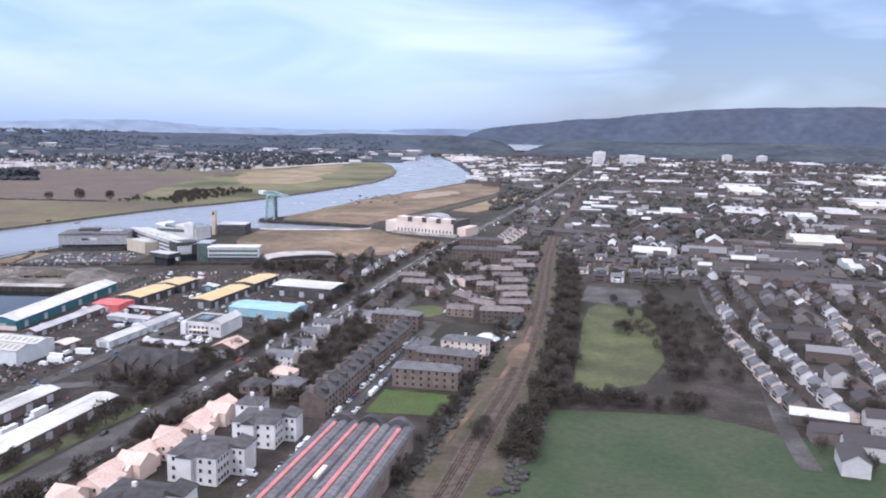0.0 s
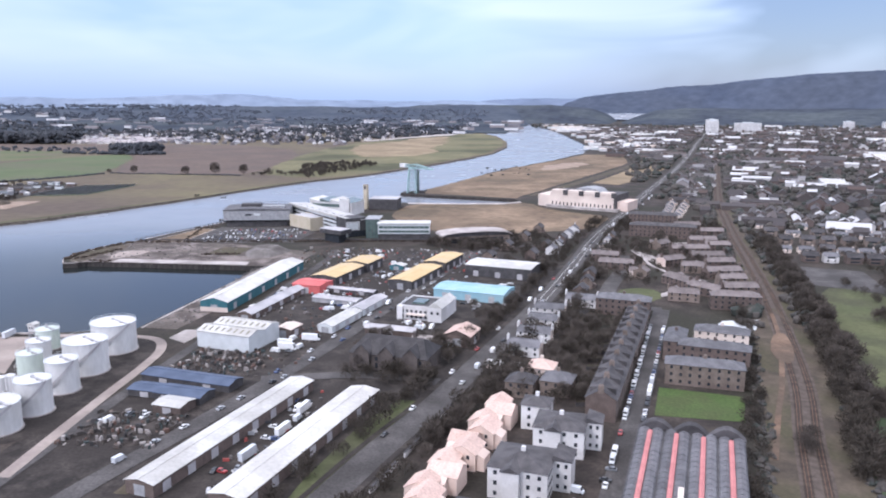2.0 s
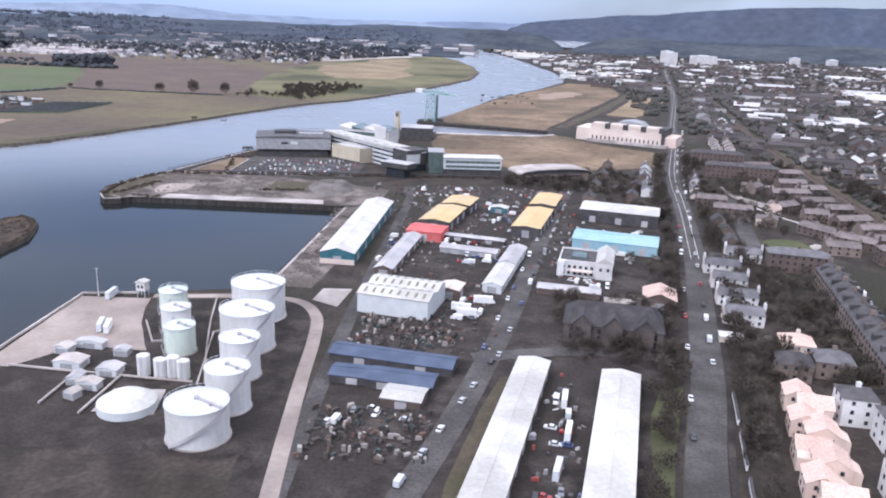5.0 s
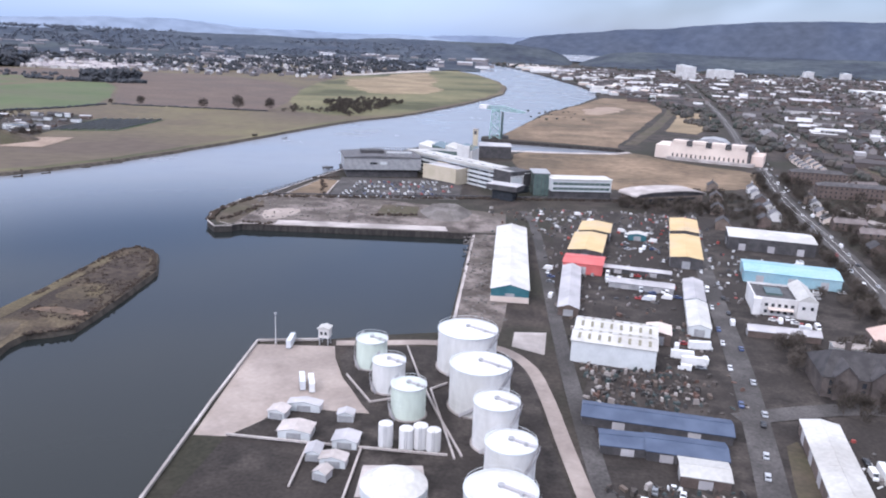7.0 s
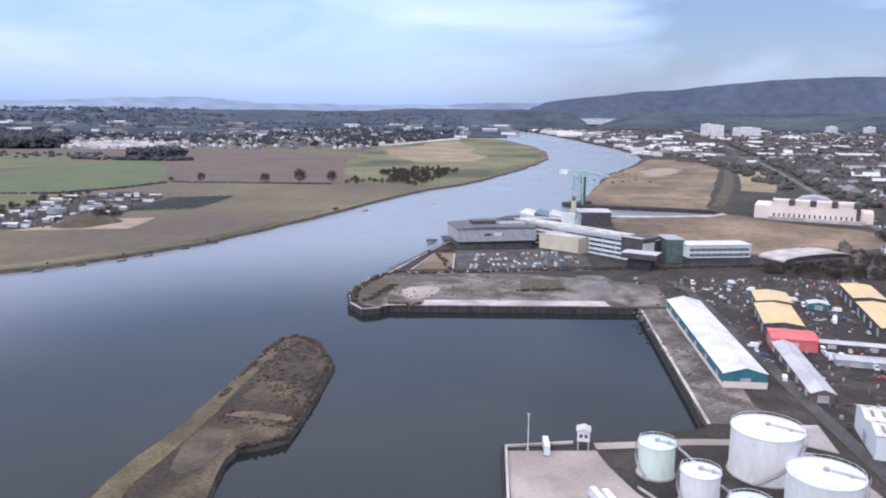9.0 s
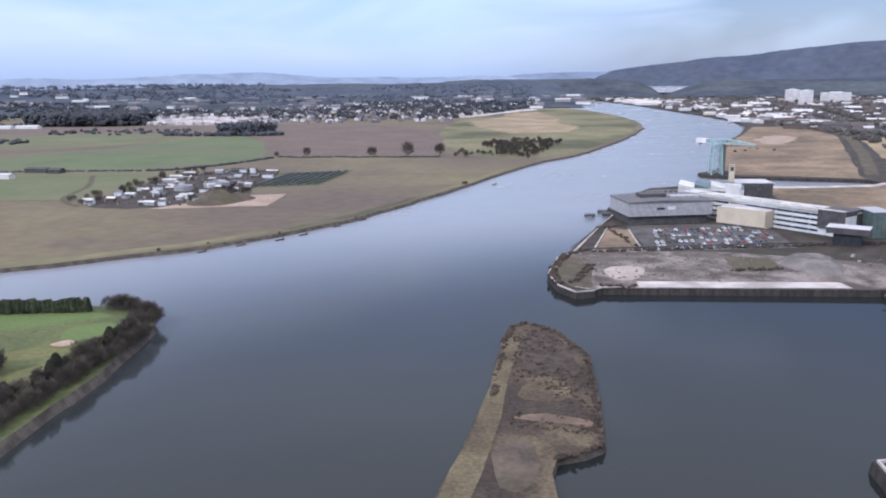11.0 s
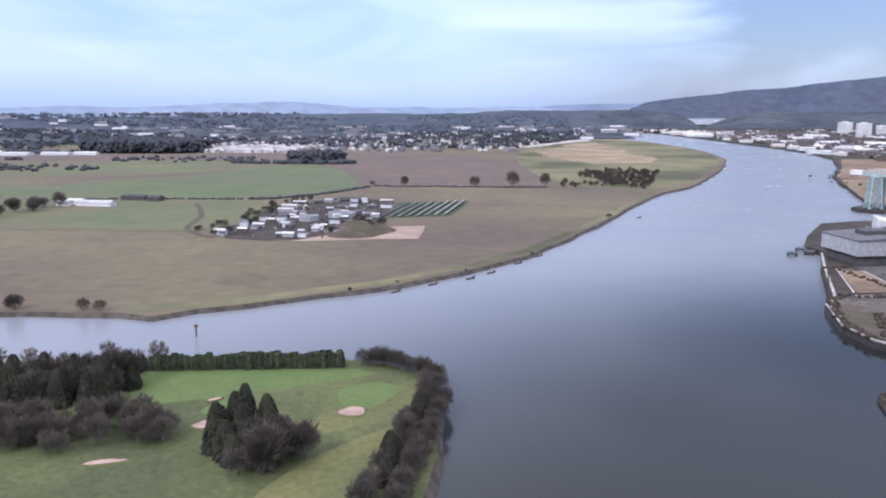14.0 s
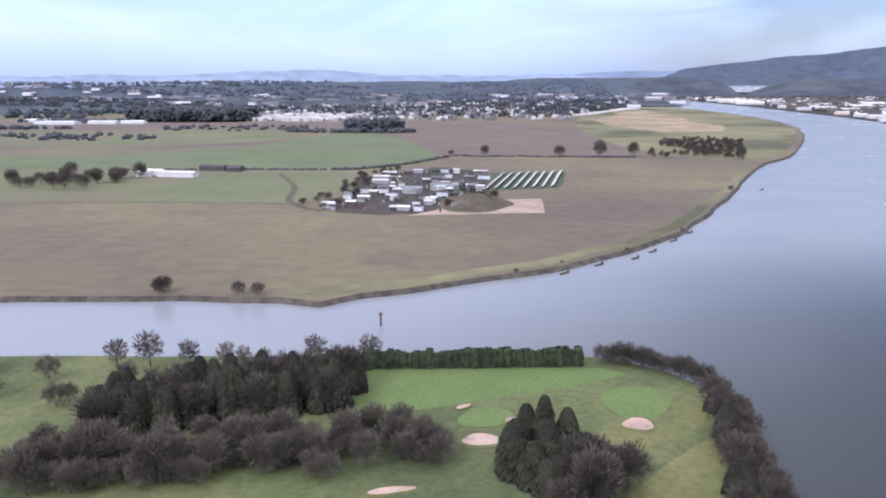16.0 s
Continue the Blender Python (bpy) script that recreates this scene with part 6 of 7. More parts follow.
def many_houses(name, label, spots, z, wall=FARWALL, roof=FARROOF):
    """Far houses, too many to count."""
    walls, roofs = Shape(), Shape()
    for x, y, w, l, h, turn in spots:
        c, s = math.cos(-turn), math.sin(-turn)

        def at(u, v, q):
            return (x + u * c - v * s, y + u * s + v * c, z(x, y) + q)
        a, b, r = w / 2, l / 2, h + w * 0.32
        k = len(walls.v)
        walls.v += [at(-a, -b, -1), at(a, -b, -1), at(a, b, -1), at(-a, b, -1), at(-a, -b, h), at(a, -b, h), at(a, b, h), at(-a, b, h), at(0, -b, r - 0.1), at(0, b, r - 0.1)]
        for q in ((0, 1, 5, 8, 4), (1, 2, 6, 5), (2, 3, 7, 9, 6), (3, 0, 4, 7)):
            walls.f.append(tuple(k + i for i in q))
        k = len(roofs.v)
        a += 0.4
        roofs.v += [at(-a, -b - 0.4, h - 0.2), at(0, -b - 0.4, r), at(0, b + 0.4, r), at(-a, b + 0.4, h - 0.2), at(a, -b - 0.4, h - 0.2), at(a, b + 0.4, h - 0.2)]
        roofs.f += [(k, k + 1, k + 2, k + 3), (k + 1, k + 4, k + 5, k + 2)]
    t = tagged(part(name, walls, wall), label, "houses", kind="stuff")
    tagged(part("roofs", roofs, roof, t), kind="stuff")


rnd = random.Random(8)
town_area = [(300, 640), (420, 480), (560, 420), (900, 520), (1500, 900), (2300, 1700), (2600, 3000), (900, 3100), (330, 3100), (230, 2400), (270, 1900), (275, 1450), (360, 1240), (300, 900)]
spots = []
while len(spots) < 3600:
    gx, gy = rnd.uniform(0.0, 1.0) ** 1.5, rnd.uniform(0.0, 1.0) ** 1.4
    x, y = 220 + gx * 2300, 430 + gy * 2650
    if not inside(x, y, town_area) or not clear_of_roads(x, y, 17):
        continue
    row = noise.noise((x * 0.004, y * 0.004, 4.0))
    turn = radians(14) + (math.pi / 2 if noise.noise((x * 0.006, y * 0.006, 9.0)) > 0 else 0)
    far = 1 + y / 2500
    long = rnd.random() < 0.35
    big = rnd.random() < 0.05
    spots.append((x, y, rnd.uniform(6, 9) * (2.2 if big else 1), (rnd.uniform(18, 40) if long else rnd.uniform(8, 12)) * (1.4 if big else 1), rnd.uniform(3.5, 7.5), turn + rnd.uniform(-0.08, 0.08)))
near_quarter = [(352, 150), (520, 130), (760, 330), (700, 470), (430, 470), (400, 380), (372, 260)]
for _ in range(1600):
    x, y = rnd.uniform(350, 760), rnd.uniform(130, 480)
    if not inside(x, y, near_quarter) or any((x - a) ** 2 + (y - b) ** 2 < 150 for a, b in placed):
        continue
    placed.append((x, y))
    spots.append((x, y, rnd.uniform(6.5, 8.5), rnd.uniform(9, 22), rnd.uniform(3.5, 5.5), radians(14) + rnd.uniform(-0.1, 0.1) + (math.pi / 2 if noise.noise((x * 0.012, y * 0.012, 2.0)) > 0.1 else 0)))
many_houses("town_houses", "dense dark-roofed houses and terraces of a town", spots, lambda x, y: TOWN_Z)


def ground_left(x, y):
    """Height of the far left land, which rises with the wooded rise."""
    r = math.hypot(x + 60, y)
    s, q = min(1, max(0, (r - 3250) / 900)), min(1, max(0, (r - 2500) / 800))
    return FARM_Z + max(66 * s * s * (3 - 2 * s), 16 * q * q * (3 - 2 * q))


spots = []
village = [(-1000, 1660), (-860, 1700), (-640, 1690), (-420, 1700), (-330, 1760), (-300, 2000), (-210, 2500), (-400, 2900), (-900, 2700), (-1300, 2350), (-1100, 1900)]
while len(spots) < 520:
    x, y = rnd.uniform(-1400, -200), 1650 + rnd.random() ** 1.4 * 1300
    if inside(x, y, village):
        spots.append((x, y, rnd.uniform(7, 10), rnd.uniform(9, 22), rnd.uniform(3.5, 6), rnd.uniform(-0.3, 0.3)))
for _ in range(110):
    x, y = rnd.uniform(-2600, 60), rnd.choice((2500, 2700, 2900, 3100)) + rnd.uniform(-60, 60)
    spots.append((x, y, rnd.uniform(9, 14), rnd.uniform(15, 60), rnd.uniform(5, 8), 1.57 + rnd.uniform(-0.2, 0.2)))
many_houses("village_houses", "village of small pale and dark houses beyond fields", spots, ground_left, VILLAGEWALL, VILLAGEROOF)
spots = [(rnd.uniform(-990, -790), 1672 + rnd.random() ** 1.5 * 260, rnd.uniform(8, 11), rnd.uniform(9, 24), rnd.uniform(4, 6.5), 1.5 + rnd.uniform(-0.6, 0.6)) for _ in range(110)]
many_houses("pale_estate", "cluster of pale pinkish houses below a wood", spots, lambda x, y: FARM_Z, ESTATEWALL, ESTATEROOF)
for k, (x, y, w, l) in enumerate(((-687, 777, 37, 9), (-676, 828, 26, 9), (-714, 790, 16, 8), (-716, 774, 13, 7), (-652, 822, 14, 9))):
    shed("white farm shed in a green field" if k == 0 else "grey-roofed barn in a farmyard", x, y, w, l, 6, 4.0, 5.6, (GREYROOF, SLATE, WHITEROOF)[k % 3], (RENDER, DARKWALL, LIGHTWALL)[k % 3], None, 0, "farm barns", across=True, z=FARM_Z, panels=False, name="barn")
for k, (x, y, w, l) in enumerate(((-1330, 1560, 90, 24), (-1240, 1575, 60, 18), (-1420, 1640, 60, 20), (-1180, 1580, 50, 14))):
    shed("long pale shed beyond fields", x, y, w, l, 2, 5, 7, WHITEROOF, LIGHTWALL, None, 0, "far sheds", across=True, z=FARM_Z, panels=False, name="barn")


# riverside works: low buildings, basins, a round tank
rnd = random.Random(12)
for k in range(76):
    x, y = rnd.uniform(-505, -412), rnd.uniform(616, 838)
    w, l = rnd.uniform(2.4, 5.0), rnd.uniform(3, 9) if y < 740 else rnd.uniform(5, 14)
    shed(("low white works building", "grey works shed with a pale roof", "small dark works building")[k % 3], x, y, l, w * 0.8, 4 + rnd.uniform(-3, 3), 2.2 + 0.4 * (k % 4), 3.2 + 0.4 * (k % 4), (GREYROOF, SLATE, DARKWALL, GREYSLATE, WHITEROOF)[k % 5], (DARKWALL, STEEL, BRICK, LIGHTWALL)[k % 4], None, 0, "works buildings", across=True, z=FARM_Z + 0.16, panels=False, name="works_building")
for x, y, r in ((-440, 720, 11), (-462, 700, 8)):
    t = thing("settling_tank", "round open concrete settling tank", "tank", x, y, FARM_Z + 0.1)
    part("wall", Shape().drum(0, 0, 0, 4.2, r, r, 32, False).drum(0, 0, 4.2, 4.21, r, r - 0.5, 32, False), STEEL, t)
    part("liquid", Shape().drum(0, 0, 3.6, 3.7, r - 0.4, r - 0.4, 32), GREENGLASS, t)
    part("bridge", Shape().beam((-r, 0, 4.5), (r, 0, 4.5), 0.8), PALE, t)
for i in range(8):
    t = thing("panel_row", "long row of tilted solar panels in grass", "solar panels", -405 + 7.2 * i, 770 + 3.0 * i, FARM_Z, 4, "rows of solar panels")
    # Pale grey put on the panels stands for the glint off dark cells.
    part("panel", Shape().prism([(-1.4, 0.7), (1.4, 2.0), (1.4, 2.12), (-1.4, 0.82)], -50, 50), GREYROOF, t)
    part("frame", Shape().block(-0.1, -49, 0, 0.1, 49, 1.2), STEEL, t)
patch("panel_field", [(-412, 716), (-352, 736), (-346, 842), (-412, 826)], FARM_Z + 0.13, PITCH, "dark green grass under solar panels", 0, 1.5)
t = thing("earth_mound", "overgrown dark earth mound beside a works", "mound", -410, 645, FARM_Z)
sh = Shape()
for i in range(24):
    for j in range(7):
        a, s = 2 * math.pi * i / 24, j / 6
        sh.v.append((26 * s * math.cos(a) * (1 + 0.15 * math.sin(3 * a)), 30 * s * math.sin(a), 9 * (1 - s) ** 0.8 * (1 + 0.2 * noise.noise((i * 0.7, j * 0.9, 2)))))
for i in range(24):
    for j in range(6):
        a, b = i * 7 + j, ((i + 1) % 24) * 7 + j
        sh.f.append((a, a + 1, b + 1, b))
part("slope", sh, SCRUB, t)


# ---- vehicles ----
def car_kind(label, group, wheels=True):
    t = thing("car", label, "car", 0, 0, -60, 0, group)
    body = [(-1.65, 0.22), (1.65, 0.22), (1.70, 0.55), (1.60, 0.68), (0.75, 0.74), (-1.55, 0.74), (-1.70, 0.6)]
    b = part("body", Shape().prism(body, -0.68, 0.68).prism([(-0.95, 1.12), (0.25, 1.10), (0.2, 1.17), (-0.9, 1.19)], -0.56, 0.56), CARPAINT, t)
    b.rotation_euler.z = radians(90)
    cab = [(-1.35, 0.74), (0.75, 0.74), (0.25, 1.12), (-0.95, 1.14)]
    c = part("window_glass", Shape().prism(cab, -0.58, 0.58), GLASS, t)
    c.rotation_euler.z = radians(90)
    wheel = Shape().drum(0, 0, -0.09, 0.09, 0.25, 0.25, 10).mesh("wheel")
    for x in (-0.6, 0.6) if wheels else ():
        for y in (-1.05, 1.05):
            w = part("wheel", wheel, RUBBER, t)
            w.matrix_basis = pose(x, y, 0.25, 0, 90, 0)
    return t


def van_kind(label, group, length=4.2, height=1.9):
    t = thing("van", label, "van", 0, 0, -60, 0, group)
    a = length / 2
    b = part("body", Shape().prism([(-a, 0.3), (a, 0.3), (a, 0.8), (a - 0.5, 1.1), (a - 0.9, height), (-a, height)], -0.75, 0.75), VANPAINT, t)
    b.rotation_euler.z = radians(90)
    g = part("windscreen", Shape().prism([(a - 0.56, 1.1), (a - 0.46, 1.1), (a - 0.84, height - 0.1), (a - 0.94, height - 0.1)], -0.68, 0.68), GLASS, t)
    g.rotation_euler.z = radians(90)
    wheel = Shape().drum(0, 0, -0.11, 0.11, 0.3, 0.3, 10).mesh("wheel")
    for x in (-0.66, 0.66):
        for y in (-a + 0.8, a - 0.8):
            w = part("wheel", wheel, RUBBER, t)
            w.matrix_basis = pose(x, y, 0.3, 0, 90, 0)
    return t


CAR = car_kind("parked car on asphalt", "parked cars")
VAN = van_kind("white parked delivery van", "parked vans")
LORRY = van_kind("white box lorry in a yard", "lorries", 8.0, 2.9)
rnd = random.Random(21)


def park(kind, x, y, turn, z=TOWN_Z + 0.2):
    copy_thing(kind, pose(x, y, z, 0, 0, -turn))


FAR_CAR = car_kind("small parked car in a college car park", "college car park", False)
for r_ in range(7):
    for i in range(21):
        if rnd.random() < 0.8 and not (r_ > 4 and i > 16):
            park(FAR_CAR, -101 + 3.2 * i + 1.0 * r_ + rnd.uniform(-0.5, 0.5), 477 + 8.6 * r_ + 0.7 * i + rnd.uniform(-0.7, 0.7), rnd.choice((0, 180)) - 12 + rnd.uniform(-4, 4), TOWN_Z - 0.08)
for a, b, n, off in (((163, 60), (187, 182), 18, 3.0), ((163, 60), (187, 182), 9, -3.0), ((187, 182), (210, 300), 24, 3.0), ((187, 182), (210, 300), 24, -3.0), ((30, 122), (57, 206), 6, 2.0), ((57, 206), (104, 440), 12, 2.8), ((57, 206), (104, 440), 11, -2.8), ((121, 192), (199, 540), 15, 2.4), ((106, 140), (199, 540), 12, -2.4), ((199, 540), (272, 830), 8, 2.0), ((199, 540), (272, 830), 7, -2.0)):
    d = Vector((b[0] - a[0], b[1] - a[1])).normalized()
    turn = math.degrees(math.atan2(d.x, d.y))
    for i in range(n):
        s = (i + rnd.uniform(0.1, 0.9)) / n
        park(CAR if rnd.random() < 0.8 else VAN, a[0] + (b[0] - a[0]) * s + d.y * off, a[1] + (b[1] - a[1]) * s - d.x * off, turn + (0 if off > 0 else 180))
for x0, y0, x1, y1, n in ((38, 302, 64, 338, 24), (88, 276, 112, 290, 12), (52, 360, 76, 432, 16), (66, 128, 80, 190, 16), (108, 360, 140, 384, 7), (40, 236, 58, 262, 8), (8, 300, 14, 380, 5), (104, 316, 138, 334, 8), (14, 158, 42, 170, 6), (166, 110, 178, 150, 6), (20, 430, 60, 460, 6)):
    for i in range(n):
        park(CAR if rnd.random() < 0.72 else VAN, rnd.uniform(x0, x1), rnd.uniform(y0, y1), 13 + rnd.choice((0, 90, 180, 270)) + rnd.uniform(-6, 6), TOWN_Z + 0.03)
for x, y, a in ((76.5, 160, 12), (72, 142, 14), (77.5, 178, 10), (-68.4, 212, -14), (-65.6, 211, -14), (-78, 241, 0), (48, 246, 100), (50, 241, 96), (56, 255, 90), (20, 300, 12)):
    park(LORRY, x, y, a, TOWN_Z + 0.05)
for k in (CAR, FAR_CAR, VAN, LORRY):
    for o in (*k.children_recursive, k):
        bpy.data.objects.remove(o)


def heap(name, label, x0, y0, x1, y1, n, material, seed, tall=1.8, ground=TOWN_Z):
    """Loose goods and scrap strewn over a yard."""
    rn, sh = random.Random(seed), Shape()
    for _ in range(n):
        x, y, a = rn.uniform(x0, x1), rn.uniform(y0, y1), rn.uniform(0, 3.14)
        w, l, h = rn.uniform(0.15, 0.6), rn.uniform(0.3, 1.15), rn.uniform(0.15, tall)
        c, s = math.cos(a), math.sin(a)
        k = len(sh.v)
        for z in (ground - 0.1, ground + h):
            q = 1.0 if z < ground else rn.uniform(0.6, 1)
            sh.v += [(x + (u * c - v * s) * q, y + (u * s + v * c) * q, z) for u, v in ((-w, -l), (w, -l), (w, l), (-w, l))]
        sh.f += [(k + 4, k + 5, k + 6, k + 7), (k, k + 1, k + 5, k + 4), (k + 1, k + 2, k + 6, k + 5), (k + 2, k + 3, k + 7, k + 6), (k + 3, k, k + 4, k + 7)]
    tagged(part(name, sh, material), label, "scrap", kind="stuff")


heap("scrap_heaps", "rusty scrap and pallets in a breaker's yard", 14, 208, 46, 234, 260, SCRAP, 1, 1.6)
heap("scrap_heaps", "broken goods and skips in a yard", 10, 142, 42, 168, 210, SCRAP, 2, 1.6)
heap("scrap_heaps", "crates and machinery on a dock side", -10, 402, 30, 470, 60, SCRAP, 3, 1.4)
heap("scrap_heaps", "small vehicles and skips in works yards", 60, 440, 110, 470, 26, LITTER, 4, 1.2)
heap("spoil_heaps", "low heaps of stone and spoil on a pier", -146, 412, -60, 466, 150, GRAVEL, 5, 0.7)
heap("spoil_heaps", "spoil and debris beside a warehouse", -22, 285, -12, 392, 60, GRAVEL, 6, 0.8)
heap("works_pipework", "pale pipes, skids and tanks in a works yard", -500, 616, -418, 830, 200, SCRAP, 9, 2.4, FARM_Z + 0.16)
heap("yard_goods", "small vehicles, pallets and goods in estate yards", 14, 292, 112, 470, 420, LITTER, 31, 1.3)
heap("yard_goods", "pallets and scrap between works yards", 12, 206, 60, 300, 150, SCRAP, 32, 1.2)
heap("yard_goods", "goods and vehicles behind trade sheds", 66, 112, 82, 196, 60, LITTER, 33, 1.3)
heap("dock_debris", "pale spoil and debris along a dock side", -24, 268, -8, 398, 140, GRAVEL, 34, 0.6)
heap("red_skips", "red and rusty skips in a dock yard", 28, 446, 56, 470, 30, LITTER, 7, 1.6)


t = thing("gravel_mound", "grey gravel mound on an old pier", "mound", -34.5, 444, TOWN_Z)
sh = Shape()
for i in range(28):
    for j in range(8):
        a, s = 2 * math.pi * i / 28, j / 7
        sh.v.append((14.5 * s * math.cos(a) * (1 + 0.12 * math.sin(3 * a)), 20 * s * math.sin(a), 4.0 * min(1, (1 - s) * 2.2) * (1 + 0.18 * noise.noise((i * 0.6, j * 0.9, 5)))))
for i in range(28):
    for j in range(7):
        a, b = i * 8 + j, ((i + 1) % 28) * 8 + j
        sh.f.append((a, a + 1, b + 1, b))
part("slope", sh, GRAVEL, t)
low_wall("dark boundary wall before a college", [(-140, 471), (-8, 494), (77, 506)], 2.6, 0.8, DARKWALL, "boundary_wall")


# ---- trees ----
def bare_tree(name, label, h, spread_, seed, twigs, material, group, thin=1.0):
    """Trunk, limbs and a crown of many thin twig clumps with gaps."""
    rn = random.Random(seed)
    t = thing(name, label, "tree", 0, 0, -80, 0, group)
    tr = Shape()
    r = 0.028 * h
    tr.drum(0, 0, -0.3, h * 0.35, r, r * 0.7, 7, False).drum(0, 0, h * 0.35, h * 0.75, r * 0.7, r * 0.25, 7, False)
    for i in range(8):
        a, z = rn.uniform(0, 6.28), h * rn.uniform(0.25, 0.55)
        e = spread_ * rn.uniform(0.5, 0.9)
        tr.beam((0, 0, z), (e * math.cos(a), e * math.sin(a), z + h * rn.uniform(0.15, 0.38)), r * 0.5)
    part("trunk", tr, BARK, t)
    cr = Shape()
    for i in range(twigs):
        while True:
            p = Vector((rn.uniform(-1, 1), rn.uniform(-1, 1), rn.uniform(-1, 1)))
            if 0.2 < p.length < 0.95 + 0.5 * noise.noise(p * 2.5 + Vector((seed, 0, 0))):
                break
        c = Vector((p.x * spread_, p.y * spread_, h * 0.62 + p.z * h * 0.40))
        out = Vector((p.x, p.y, p.z + 0.6)).normalized()
        side = out.orthogonal().normalized()
        side.rotate(Matrix.Rotation(rn.uniform(0, 6.28), 3, out))
        l, w = h * rn.uniform(0.06, 0.15), h * rn.uniform(0.008, 0.023) * thin
        cr.face(c - side * w, c + side * w, c + out * l + side * w * 0.4, c + out * l - side * w * 0.6)
    part("crown", cr, material, t)
    return t


def conifer(name, label, h, spread_, seed, n, group, material=FIR, taper=0.8):
    """A tapering conifer: whorls of drooping sprays on a straight trunk."""
    rn = random.Random(seed)
    t = thing(name, label, "tree", 0, 0, -80, 0, group)
    part("trunk", Shape().drum(0, 0, -0.3, h * 0.9, 0.03 * h, 0.005 * h, 7, False), BARK, t)
    cr = Shape()
    for i in range(n):
        z = h * (0.06 + 0.92 * rn.random() ** 0.9)
        s = (1 - z / h) ** taper
        a = rn.uniform(0, 6.28)
        e = spread_ * s * rn.uniform(0.55, 1.1) + 0.2
        root = Vector((0.3 * e * math.cos(a), 0.3 * e * math.sin(a), z + 0.25 * e))
        tip = Vector((e * math.cos(a), e * math.sin(a), z - 0.15 * e))
        side = Vector((-math.sin(a), math.cos(a), 0)) * (0.24 * e + 0.35)
        mid = (root + tip) / 2 + Vector((0, 0, 0.12 * e))
        cr.face(root, mid - side, tip, mid + side)
        cr.face(mid - side, mid + side, tip - Vector((0, 0, 0.5)))
    part("crown", cr, material, t)
    return t


BARES = [bare_tree("bare_tree", "bare brown winter tree with fine twigs", h, s, k, 1500, BARE, "bare trees", 0.55) for k, (h, s) in enumerate(((9, 3.8), (7, 3.4), (11, 4.4), (5.5, 3.0)))]
TOWNBARES = [bare_tree("bare_tree", "bare brown winter tree with fine twigs", h, s, k, 620, BARE, "bare trees", 1.0) for k, (h, s) in enumerate(((9, 3.8), (7, 3.4), (10, 4.2), (5.5, 3.0)))]
PALES = [bare_tree("bare_tree", "pale bare tree beside the river", h, s, 20 + k, 520, BARELIGHT, "pale riverside trees") for k, (h, s) in enumerate(((9.5, 3.6), (12.5, 4.2)))]
MASSBARES = [bare_tree("bare_tree", "bare brown winter tree with fine twigs", h, s, 80 + k, 260, DARKBARE, "bare trees", 1.7) for k, (h, s) in enumerate(((8, 3.6), (6.5, 3.4), (9, 4.0), (5, 2.8)))]
FIRS = [conifer("conifer", "tall dark conifer on a golf course", h, s, 40 + k, 1300, "golf conifers", FIR, 0.5) for k, (h, s) in enumerate(((16.5, 4.2), (13, 4.4), (10, 4.2), (8, 3.6)))]
HEDGES = [conifer("hedge_conifer", "clipped dark-green hedge conifer", 5.2, 1.7, 60 + k, 260, "conifer hedge", HEDGE, 0.16) for k in range(2)]
rnd = random.Random(33)


def grove(name, label, spots, kinds, material=BARE):
    """Very many trees of the same kinds, joined."""
    rn = random.Random(len(spots))
    sh, trunk_sh = Shape(), Shape()
    for x, y, z, s in spots:
        k = rn.choice(kinds)
        a, q = rn.uniform(0, 6.28), s * rn.uniform(0.8, 1.2)
        c, d = math.cos(a) * q, math.sin(a) * q
        for child in k.children:
            to = sh if child.name.startswith("crown") else trunk_sh
            b = len(to.v)
            to.v += [(x + v.co.x * c - v.co.y * d, y + v.co.x * d + v.co.y * c, z + v.co.z * q) for v in child.data.vertices]
            to.f += [tuple(b + i for i in f.vertices) for f in child.data.polygons]
    ob = tagged(part(name, sh, material), label, "trees", kind="stuff")
    tagged(part("trunks", trunk_sh, BARK, ob), kind="stuff")


def plant(kinds, x, y, z, s=1.0):
    k = rnd.choice(kinds)
    t = copy_thing(k, pose(0, 0, 0))
    t.matrix_basis = Matrix.Translation((x, y, z)) @ Matrix.Rotation(rnd.uniform(0, 6.28), 4, "Z") @ Matrix.Scale(s * rnd.uniform(0.85, 1.15), 4)
    return t


# golf course planting
for i in range(34):
    s = i / 33
    plant(HEDGES, -410 + 62 * s, 340.5 + 10.5 * s + rnd.uniform(-0.4, 0.4), GOLF_Z, 1.0)
for x, y, k, s in ((-357, 288, 0, 1.0), (-361, 291, 1, 1.05), (-352, 290, 1, 0.95), (-356, 283, 1, 1.0), (-362, 285, 2, 1.1), (-350, 285, 2, 1.05)):
    t = copy_thing(FIRS[k], pose(x, y, GOLF_Z, 0, 0, 40 * k))
for x, y, k in ((-363, 283, 1), (-359, 279, 2), (-352, 280, 2), (-364, 288, 2), (-348, 284, 2), (-356, 276, 3)):
    t = copy_thing(FIRS[k], pose(x, y, GOLF_Z, 0, 0, 70 * k))
for i in range(22):
    plant(BARES[:3], -345 + rnd.uniform(-8, 8), 278 + rnd.uniform(-8, 7), GOLF_Z, 0.95)
for i in range(110):
    s = rnd.random()
    plant(FIRS[1:3] + BARES[2:3], -464 + 54 * s + rnd.uniform(-3, 3), 296 + 25 * s + rnd.uniform(-9, 6), GOLF_Z, 0.95)
spots = []
